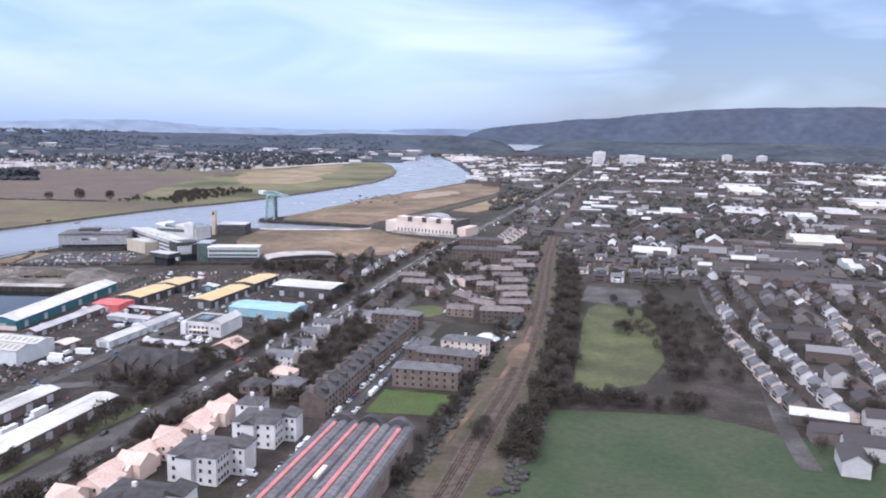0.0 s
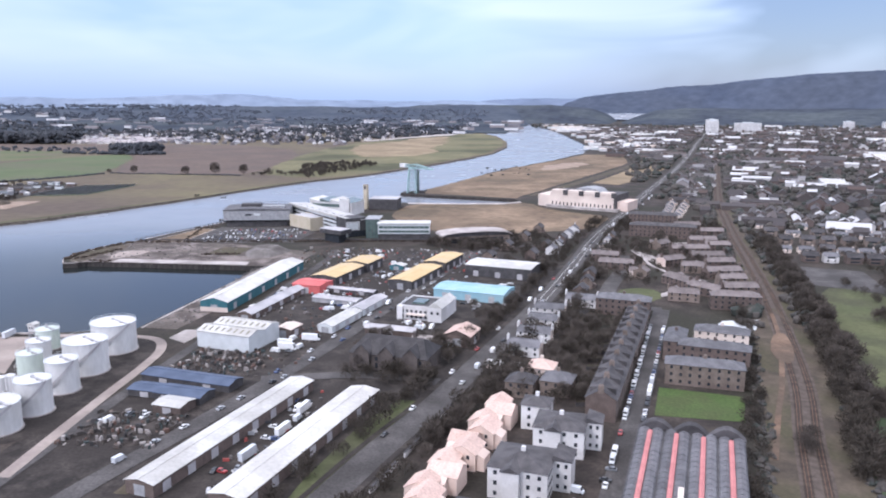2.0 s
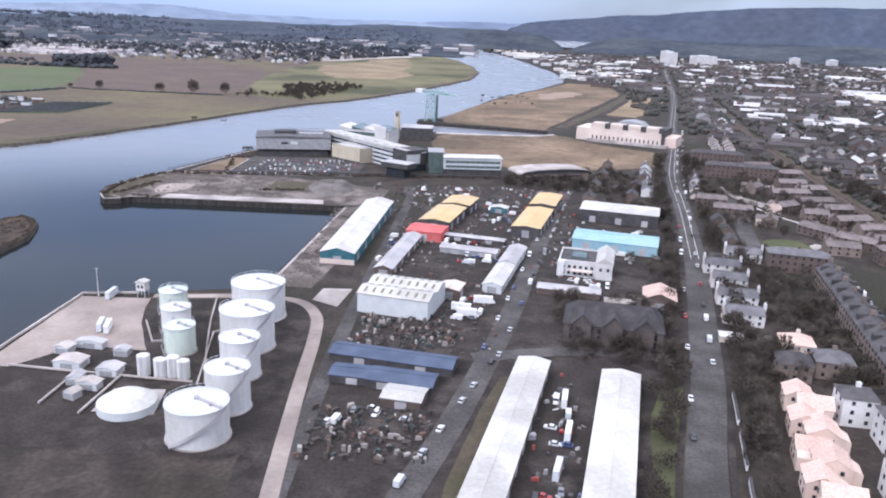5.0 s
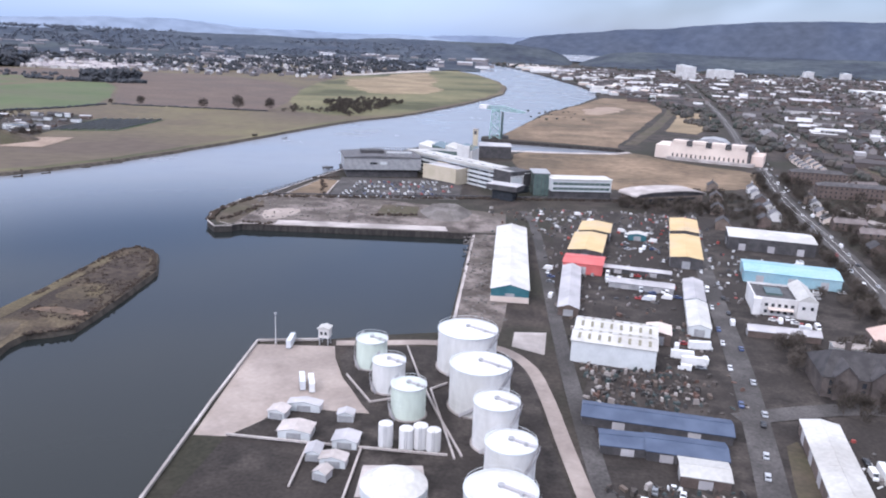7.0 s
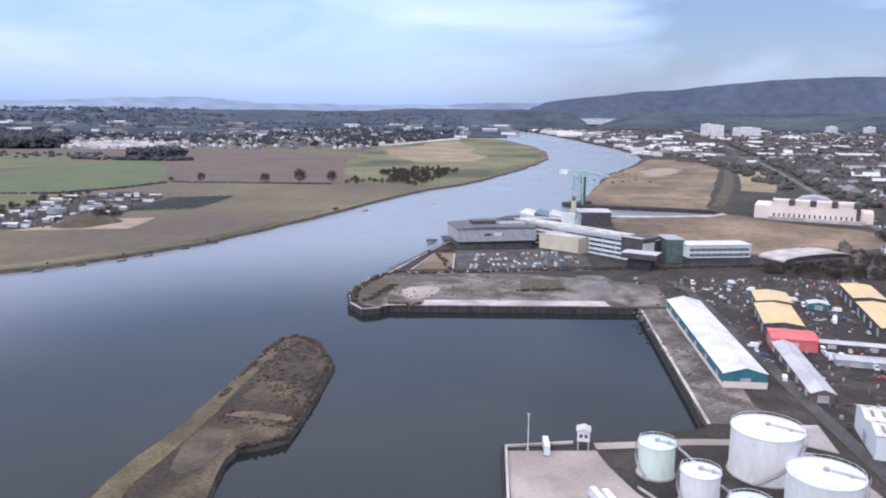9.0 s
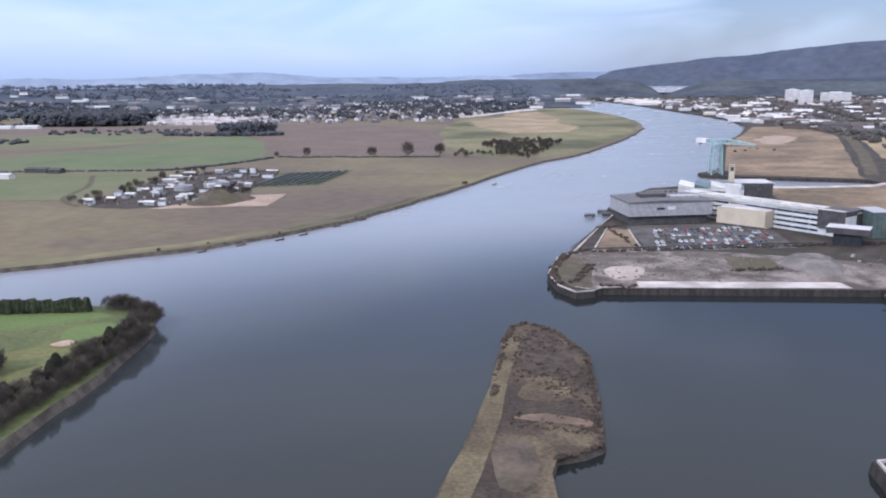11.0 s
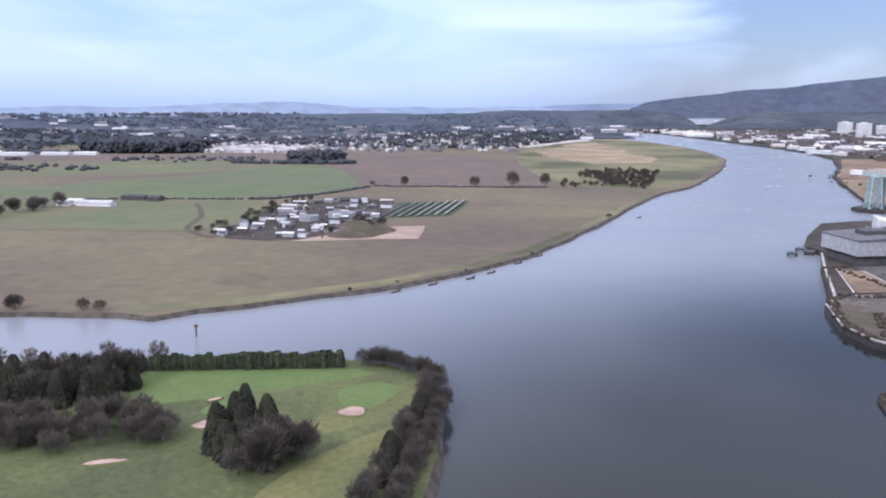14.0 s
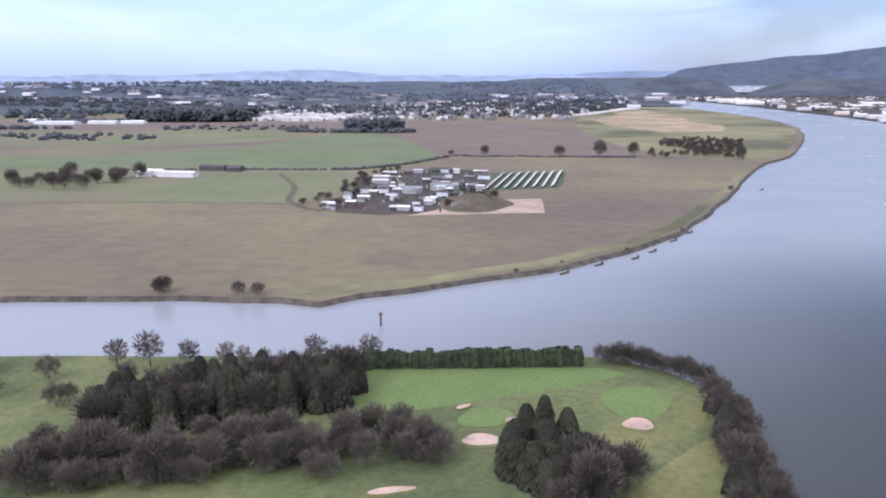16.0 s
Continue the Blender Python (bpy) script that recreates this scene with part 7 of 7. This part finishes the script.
for i in range(130):
    s = rnd.random()
    spots.append((-468 + 88 * s + rnd.uniform(-4, 4), 270 + 22 * s + rnd.uniform(-10, 9), GOLF_Z, 0.78))
grove("golf_thicket", "bare brown thicket below a conifer wood", spots, BARES, THICKET)
for i in range(26):
    s = i / 25
    plant(FIRS[2:] if rnd.random() < 0.5 else BARES[:2], -312.5 - 8 * s + rnd.uniform(-2, 1), 330 - 95 * s, GOLF_Z, 0.75)
    plant(BARES[1:2] + BARES[3:], -309 - 4 * s + rnd.uniform(-1.5, 0.5), 322 - 85 * s, GOLF_Z - 0.6, 0.85)
for i in range(15):
    s = i / 14
    plant(BARES[1:2] + BARES[3:], -340 + 28 * s + rnd.uniform(-1, 1), 354 - 16 * s * s, GOLF_Z - 0.5, 0.85)
for x, y, s in ((-409, 343, 1.0), (-425, 341, 0.85), (-474, 334, 0.9), (-484, 333, 0.75), (-462, 335, 0.6), (-451, 336, 0.55), (-446, 337, 0.55), (-440, 338, 0.5)):
    plant(PALES, x, y, GOLF_Z, s)
for x, y in ((-416, 339), (-413, 340), (-419, 338)):
    plant(FIRS[2:3], x, y, GOLF_Z, 0.62)
for i in range(8):
    plant(BARES[1:2], -436 + 3.0 * i, 335 + 0.8 * i, GOLF_Z, 0.6)
for i in range(14):
    plant(BARES[:2], rnd.uniform(-560, -470), rnd.uniform(290, 330), GOLF_Z, 0.8)


def bunker(x, y, rx, ry, turn):
    t = thing("sand_bunker", "pinkish sand bunker cut into golf turf", "bunker", x, y, GOLF_Z + (0.10 if -345 < x < -310 or -382 < x < -362 else 0.0), turn, "golf bunkers")
    sh, lip = Shape(), Shape()
    n = 28
    ring = []
    for i in range(n):
        a = 2 * math.pi * i / n
        k = 1 + 0.14 * math.sin(2 * a + x) + 0.08 * math.sin(3 * a + y)
        ring.append((rx * k * math.cos(a), ry * k * math.sin(a)))
    for i in range(n):
        p, q = ring[i], ring[(i + 1) % n]
        sh.face((*p, 0.34), (*q, 0.34), (q[0] * 0.55, q[1] * 0.55, 0.14), (p[0] * 0.55, p[1] * 0.55, 0.14))
        sh.face((p[0] * 0.55, p[1] * 0.55, 0.14), (q[0] * 0.55, q[1] * 0.55, 0.14), (0, 0, 0.12))
        lip.face((p[0] * 1.25, p[1] * 1.25, 0.0), (q[0] * 1.25, q[1] * 1.25, 0.0), (*q, 0.45), (*p, 0.45))
        lip.face((*p, 0.45), (*q, 0.45), (*q, 0.2), (*p, 0.2))
    part("sand", sh, SAND, t)
    part("turf_lip", lip, ROUGH, t)


bunker(-371.6, 297.6, 4.8, 3.0, 5)
bunker(-334.4, 311, 4.2, 3.2, 10)
bunker(-378, 316, 2.6, 1.0, -40)
bunker(-365, 309.5, 2.0, 1.6, 0)
bunker(-388, 272.5, 4.5, 1.6, -20)
patch("putting_green", [(-360, 300), (-345, 303), (-336, 318), (-322, 334), (-314, 326), (-320, 310), (-332, 300), (-345, 292)], GOLF_Z + 0.06, ROUGH, "yellowish rough beside a green", 2, 1)
patch("putting_green", [(-330, 312), (-322, 332), (-332, 338), (-344, 330), (-340, 316)], GOLF_Z + 0.10, GREENTOP, "bright putting green", 2, 0.3)
patch("putting_green", [(-380, 304), (-366, 306), (-364, 316), (-376, 318)], GOLF_Z + 0.10, GREENTOP, "bright putting green", 2, 0.3)
patch("fairway", [(-415, 300), (-330, 344), (-345, 350), (-460, 330)], GOLF_Z + 0.04, GREENTOP, "bright mown fairway strip", 1, 1.5)
patch("fairway", [(-325, 300), (-312, 310), (-318, 250), (-345, 240), (-345, 270)], GOLF_Z + 0.05, ROUGH, "yellow-green fairway strip", 1, 1.5)

# fields: single trees, hedges, river-bank bushes
for x, y, s in ((-433, 986, 1.0), (-352, 980, 1.5), (-309, 982, 1.1), (-273, 996, 0.9), (-470, 984, 0.8)):
    plant(BARES[:3], x, y, FARM_Z, s * 1.3)
hedge_spots = []
for i in range(150):
    s = rnd.random()
    hedge_spots.append((-560 + 88 * s + rnd.uniform(-1.5, 1.5), 842 + 130 * s * s + rnd.uniform(-1.5, 1.5), rnd.uniform(0.9, 2.2)))
    hedge_spots.append((-760 + 200 * s + rnd.uniform(-2, 2), 826 + 16 * s + rnd.uniform(-2, 2), rnd.uniform(0.7, 1.6)))
spots = []
while len(spots) < 300:
    x, y = rnd.uniform(-262, -120), rnd.uniform(960, 1240)
    if inside(x, y, [(-262, 985), (-165, 945), (-120, 1180), (-150, 1240), (-215, 1190)]) and noise.noise((x * 0.02, y * 0.02, 1.0)) > -0.25:
        spots.append((x, y, FARM_Z, 0.58))
grove("marsh_thicket", "dark bare thicket on marshy ground", spots, TOWNBARES)
for i in range(24):
    plant(BARES[:2] + BARES[3:], rnd.uniform(-800, -716), rnd.uniform(690, 770), FARM_Z, 1.4)
for i in range(20):
    plant(BARES, rnd.uniform(-430, -392), rnd.uniform(625, 690), FARM_Z, 0.6)
for i in range(34):
    plant(BARES[1:2] + BARES[3:], -512 + rnd.uniform(-16, 14), 618 + 6.5 * i, FARM_Z, 0.75)
for x, y, s in ((-511, 413, 1.2), (-513, 414, 1.0), (-480, 415, 0.9), (-472, 415, 0.8), (-223, 743, 0.5), (-225, 741, 0.5), (-285, 573, 0.3), (-320, 516, 0.3), (-352, 484, 0.3), (-372, 464, 0.3)):
    plant(BARES[1:2] + BARES[3:], x, y, FARM_Z - 0.4, s)
t = thing("channel_marker", "slim dark channel marker post in the river", "post", -416, 388, -0.5)
part("post", Shape().drum(0, 0, 0, 5.2, 0.35, 0.3, 8), DARKWALL, t)
part("topmark", Shape().block(-0.6, -0.6, 4.4, 0.6, 0.6, 5.4), RUST, t)
for i, (x, y) in enumerate(((-294, 548), (-282, 572), (-318, 504), (-336, 488), (-352, 470), (-308, 520), (-200, 752), (-263, 640))):
    t = thing("groyne", "short timber groyne at a river bank", "groyne", x, y, -0.6, 40, "bank groynes")
    part("timber_stake", Shape().block(-0.3, -1.0, 0, 0.3, 5.0, 1.2).block(-0.4, 4.2, 0, 0.4, 4.8, 2.0), BARK, t)
for x, y in ((-118, 606), (-116, 596), (-128, 590)):
    t = thing("mooring_dolphin", "old timber mooring dolphin in the river", "dolphin", x, y, -0.5, 20, "mooring dolphins")
    part("platform", Shape().block(-3, -3, 1.8, 3, 3, 2.8, False), DARKWALL, t)
    for a in (-2.4, 2.4):
        for b in (-2.4, 2.4):
            part("pile", Shape().drum(a, b, 0, 1.9, 0.4, 0.4, 8), BARK, t)
t = thing("parapet", "pale stone edge round a pier head", "wall", 0, 0, TOWN_Z)
for a, b in zip(docks[9:13], docks[10:14]):
    part("stone_run", Shape().beam((*a, 0.15), (*b, 0.15), 0.6), PALE, t)
t = thing("quay_fence", "timber fender fence along a river wall", "fence", 0, 0, TOWN_Z)
for i in range(24):
    k = i / 23
    part("post", Shape().block(-147 + 37 * k - 0.2, 474 + 112 * k - 0.2, 0, -147 + 37 * k + 0.2, 474 + 112 * k + 0.2, 1.8), BARK, t)
part("rail_bar", Shape().beam((-147, 474, 1.4), (-110, 586, 1.4), 0.25), BARK, t)

# town trees: along the railway, round the park, behind houses, along the main road
rail_trees = []
for i in range(90):
    s = rnd.random()
    y = 215 + 290 * s
    rail_trees.append((float(np.interp(y, [q[1] for q in rail_line], [q[0] for q in rail_line])) + rnd.uniform(13, 24), y, TOWN_Z, 0.85))
for i in range(34):
    s = rnd.random()
    rail_trees.append((326 + 24 * s + rnd.uniform(-3, 5), 235 + 160 * s, TOWN_Z, 0.8))
for i in range(24):
    rail_trees.append((rnd.uniform(262, 325), rnd.uniform(200, 216), TOWN_Z, 0.55))
grove("railway_trees", "dark bare trees massed along a railway", rail_trees, TOWNBARES)
for i in range(3):
    plant(BARES[:1], 318 + rnd.uniform(-4, 4), 318 + rnd.uniform(-4, 4), TOWN_Z, 0.7)
for x, y in ((237, 172), (240, 176), (238, 168)):
    plant(BARES[3:], x, y, TOWN_Z, 0.9)
spots = []
for i in range(90):
    s = rnd.random()
    side = rnd.choice((-10, 11, 13, 16)) if s > 0.2 else 12
    x, y = np.interp(s, (0, 0.35, 0.6, 1), (106, 134, 154, 199)), np.interp(s, (0, 0.35, 0.6, 1), (140, 245, 330, 540))
    spots.append((float(x) + side * 1.25, float(y) + rnd.uniform(-4, 4), TOWN_Z, 0.62))
for x0, y0, x1, y1, n in ((84, 212, 120, 222, 10), (80, 240, 92, 262, 8), (112, 240, 126, 258, 8), (60, 470, 130, 500, 24), (150, 200, 180, 235, 30), (140, 240, 176, 300, 34), (168, 230, 192, 300, 34), (120, 292, 146, 330, 12), (146, 395, 200, 480, 26), (205, 440, 262, 520, 22), (362, 170, 440, 340, 60), (420, 470, 520, 620, 60), (340, 460, 430, 640, 50), (480, 150, 700, 480, 150), (350, 150, 480, 340, 60)):
    for i in range(n):
        x, y = rnd.uniform(x0, x1), rnd.uniform(y0, y1)
        if clear_of_roads(x, y, 12):
            spots.append((x, y, TOWN_Z, 0.62))
grove("street_trees", "bare brown trees between houses and along a road", spots, TOWNBARES)
spots = []
for i in range(300):
    y = 100 + 520 * rnd.random()
    x = float(np.interp(y, [q[1] for q in main_line], [q[0] for q in main_line])) + rnd.choice((-12, -10.5, -9.2, 9.0, 10.5, 12, 14, 17)) + rnd.uniform(-1.2, 1.2)
    spots.append((x, y, TOWN_Z, rnd.uniform(0.45, 0.85)))
for i in range(240):
    y = 150 + 420 * rnd.random()
    x = float(np.interp(y, [q[1] for q in rail_line], [q[0] for q in rail_line])) + rnd.uniform(10.5, 22)
    spots.append((x, y, TOWN_Z, rnd.uniform(0.6, 1.0)))
for i in range(170):
    y = 130 + 470 * rnd.random()
    x = float(np.interp(y, [q[1] for q in rail_line], [q[0] for q in rail_line])) - rnd.uniform(14, 20)
    spots.append((x, y, TOWN_Z, rnd.uniform(0.35, 0.65)))
for x0, y0, x1, y1, n in ((140, 196, 182, 232, 60), (164, 236, 182, 320, 70), (132, 246, 148, 330, 40), (84, 238, 128, 262, 30), (78, 206, 122, 219, 26), (176, 300, 200, 350, 24), (180, 380, 262, 520, 90), (130, 400, 168, 540, 60), (104, 470, 190, 500, 50), (70, 480, 132, 498, 36), (264, 200, 330, 213, 50), (326, 236, 356, 400, 90), (356, 150, 480, 460, 190), (96, 96, 112, 190, 26), (92, 524, 150, 536, 18), (210, 520, 300, 640, 80)):
    for i in range(n):
        x, y = rnd.uniform(x0, x1), rnd.uniform(y0, y1)
        if clear_of_roads(x, y, 10):
            spots.append((x, y, TOWN_Z, rnd.uniform(0.4, 0.8)))
grove("garden_trees", "dark bare trees and hedges massed between houses", spots, MASSBARES, DARKBARE)
spots = []
for _ in range(1500):
    x, y = rnd.uniform(-176, -152), rnd.uniform(255, 346)
    if inside(x, y, isle_shore) and noise.noise((x * 0.05, y * 0.05, 3.0)) + 0.6 * noise.noise((x * 0.3, y * 0.3, 8.0)) > 0.0:
        spots.append((x, y, rnd.uniform(0.15, 0.55)))
islet_spots = spots
for k in (*BARES, *TOWNBARES, *MASSBARES, *PALES, *FIRS, *HEDGES):
    for o in (*k.children_recursive, k):
        bpy.data.objects.remove(o)


def woods(name, label, spots, z, seed, material=WOOD):
    """Far woods: very many small ragged clumps."""
    rn = random.Random(seed)
    sh = Shape()
    base = bmesh.new()
    bmesh.ops.create_icosphere(base, subdivisions=1, radius=1.0)
    bv = [tuple(v.co) for v in base.verts]
    bf = [tuple(v.index for v in f.verts) for f in base.faces]
    base.free()
    for x, y, r in spots:
        g = z(x, y)
        for _ in range(9 if r > 9 else 3):
            k = len(sh.v)
            ox, oy, s = rn.uniform(-0.8, 0.8) * r, rn.uniform(-0.8, 0.8) * r, r * (rn.uniform(0.16, 0.34) if r > 9 else rn.uniform(0.5, 0.9))
            lift = g + (rn.uniform(0.2, 1.25) * r if r > 9 else s * 0.6)
            sh.v += [(x + ox + v[0] * s * rn.uniform(0.7, 1.3), y + oy + v[1] * s * rn.uniform(0.7, 1.3), lift + v[2] * s * rn.uniform(0.6, 1.25)) for v in bv]
            sh.f += [tuple(k + i for i in f) for f in bf]
    tagged(part(name, sh, material), label, "woods", kind="stuff")


rnd = random.Random(44)
spots = []
while len(spots) < 2600:
    x, y = 235 + rnd.random() ** 1.2 * 900, 490 + rnd.random() ** 1.2 * 1000
    if inside(x, y, town_area) and clear_of_roads(x, y, 13):
        spots.append((x, y, rnd.uniform(1.6, 3.6)))
while len(spots) < 7200:
    x, y = 230 + rnd.random() ** 1.4 * 2300, 480 + rnd.random() ** 1.3 * 2700
    if inside(x, y, town_area) and clear_of_roads(x, y, 16) and noise.noise((x * 0.005, y * 0.005, 12.0)) > -0.3:
        spots.append((x, y, rnd.uniform(2.5, 6.0)))
for _ in range(500):
    s = rnd.random()
    x, y = 262 + 70 * rnd.random() + 240 * s, 780 + 1300 * s
    if clear_of_roads(x, y, 16):
        spots.append((x, y, rnd.uniform(3, 6)))
for _ in range(900):
    x, y = rnd.uniform(270, 560), rnd.uniform(900, 1700)
    if clear_of_roads(x, y, 12) and x > 250 + 0.115 * (y - 900):
        spots.append((x, y, rnd.uniform(3, 6)))
for _ in range(420):
    s = rnd.random()
    y = 300 + 900 * s
    x = float(np.interp(y, [q[1] for q in rail_line], [q[0] for q in rail_line])) + rnd.choice((-1, 1)) * rnd.uniform(9, 17)
    spots.append((x, y, rnd.uniform(2.0, 4.0)))
for _ in range(420):
    x = rnd.uniform(80, 2400)
    spots.append((x, 3080 + rnd.uniform(-100, 160) + max(0, x - 900) * 0.2, rnd.uniform(6, 10)))
woods("town_trees", "dark bare trees massed between streets", spots, lambda x, y: TOWN_Z, 1)
spots = []
for cx, cy, rx, ry, n, r in ((-1110, 1690, 135, 50, 520, 19), (-650, 1390, 42, 40, 150, 14), (-1150, 1215, 260, 60, 70, 5), (-720, 1365, 80, 24, 40, 5), (-1500, 1420, 300, 30, 160, 6), (-900, 1440, 150, 70, 50, 5), (-640, 1360, 60, 20, 70, 6), (-1350, 1640, 120, 20, 90, 7)):
    for _ in range(n):
        a, q = rnd.uniform(0, 6.28), math.sqrt(rnd.random())
        spots.append((cx + rx * q * math.cos(a), cy + ry * q * math.sin(a), r * rnd.uniform(0.6, 1.1)))
for _ in range(5200):
    x, y = rnd.uniform(-2800, 0), 1750 + rnd.random() ** 0.9 * 2100
    if x < -140 - max(0, (2450 - y)) * 0.35 and noise.noise((x * 0.0014, y * 0.0055, 5.0)) > 0.0:
        spots.append((x, y, rnd.uniform(6, 12)))
spots += hedge_spots
for _ in range(260):
    s = rnd.random()
    spots.append((-470 + 200 * s, 980 + 8 * noise.noise((s * 9, 0, 0)), rnd.uniform(0.8, 1.6)))
# Woods in haze-tinted colours, paler for the farther ones.
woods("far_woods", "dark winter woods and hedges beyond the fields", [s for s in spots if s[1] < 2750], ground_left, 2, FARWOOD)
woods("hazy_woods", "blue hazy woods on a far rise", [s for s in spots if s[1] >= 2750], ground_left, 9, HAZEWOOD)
spots = [(rnd.uniform(60, 130) , rnd.uniform(1020, 1180), rnd.uniform(1, 2)) for _ in range(20)]
for _ in range(420):
    s = rnd.random()
    spots.append((float(np.interp(s, (0, 0.5, 1), (204, 252, 292))) + rnd.uniform(-9, -3), 40 + 520 * s * 0.9, rnd.uniform(0.6, 1.6)))
    spots.append((float(np.interp(s, (0, 0.5, 1), (224, 280, 310))) + rnd.uniform(-3, 4), 40 + 520 * s * 0.9, rnd.uniform(0.8, 2.0)))
rim = isle_shore[3:14]
for a, b in zip(rim, rim[1:]):
    for k in range(int(12 + math.dist(a, b) * 1.1)):
        q = rnd.random()
        islet_spots.append((a[0] + (b[0] - a[0]) * q + rnd.uniform(-0.8, 0.8) + (1.4 if a[0] < -172 else -1.4), a[1] + (b[1] - a[1]) * q + rnd.uniform(-1.2, 0.2), rnd.uniform(0.3, 0.8)))
woods("islet_scrub", "low brown scrub on a grassy islet", islet_spots, lambda x, y: ISLE_Z - 0.15, 6, DARKSCRUB)
pier = []
for a, b, n in (((-156, 402), (-160, 424), 40), ((-160, 424), (-150, 462), 50), ((-150, 462), (-138, 476), 30), ((-138, 468), (-8, 492), 130), ((-8, 490), (80, 508), 90), ((-112, 545), (-128, 536), 16), ((-140, 400), (-124, 400), 14), ((-110, 474), (-122, 534), 26), ((-150, 404), (-140, 440), 40), ((-74, 431), (-50, 436), 26)):
    for k in range(n):
        q = rnd.random()
        pier.append((a[0] + (b[0] - a[0]) * q + rnd.uniform(-1.6, 1.6), a[1] + (b[1] - a[1]) * q + rnd.uniform(-1.6, 1.6), rnd.uniform(0.5, 1.3)))
woods("pier_scrub_bushes", "dark brown bushes along an old pier", pier, lambda x, y: TOWN_Z - 0.1, 12, DARKSCRUB)
woods("railway_scrub", "brown bushes along a railway cutting", spots, lambda x, y: TOWN_Z - 0.2, 4)
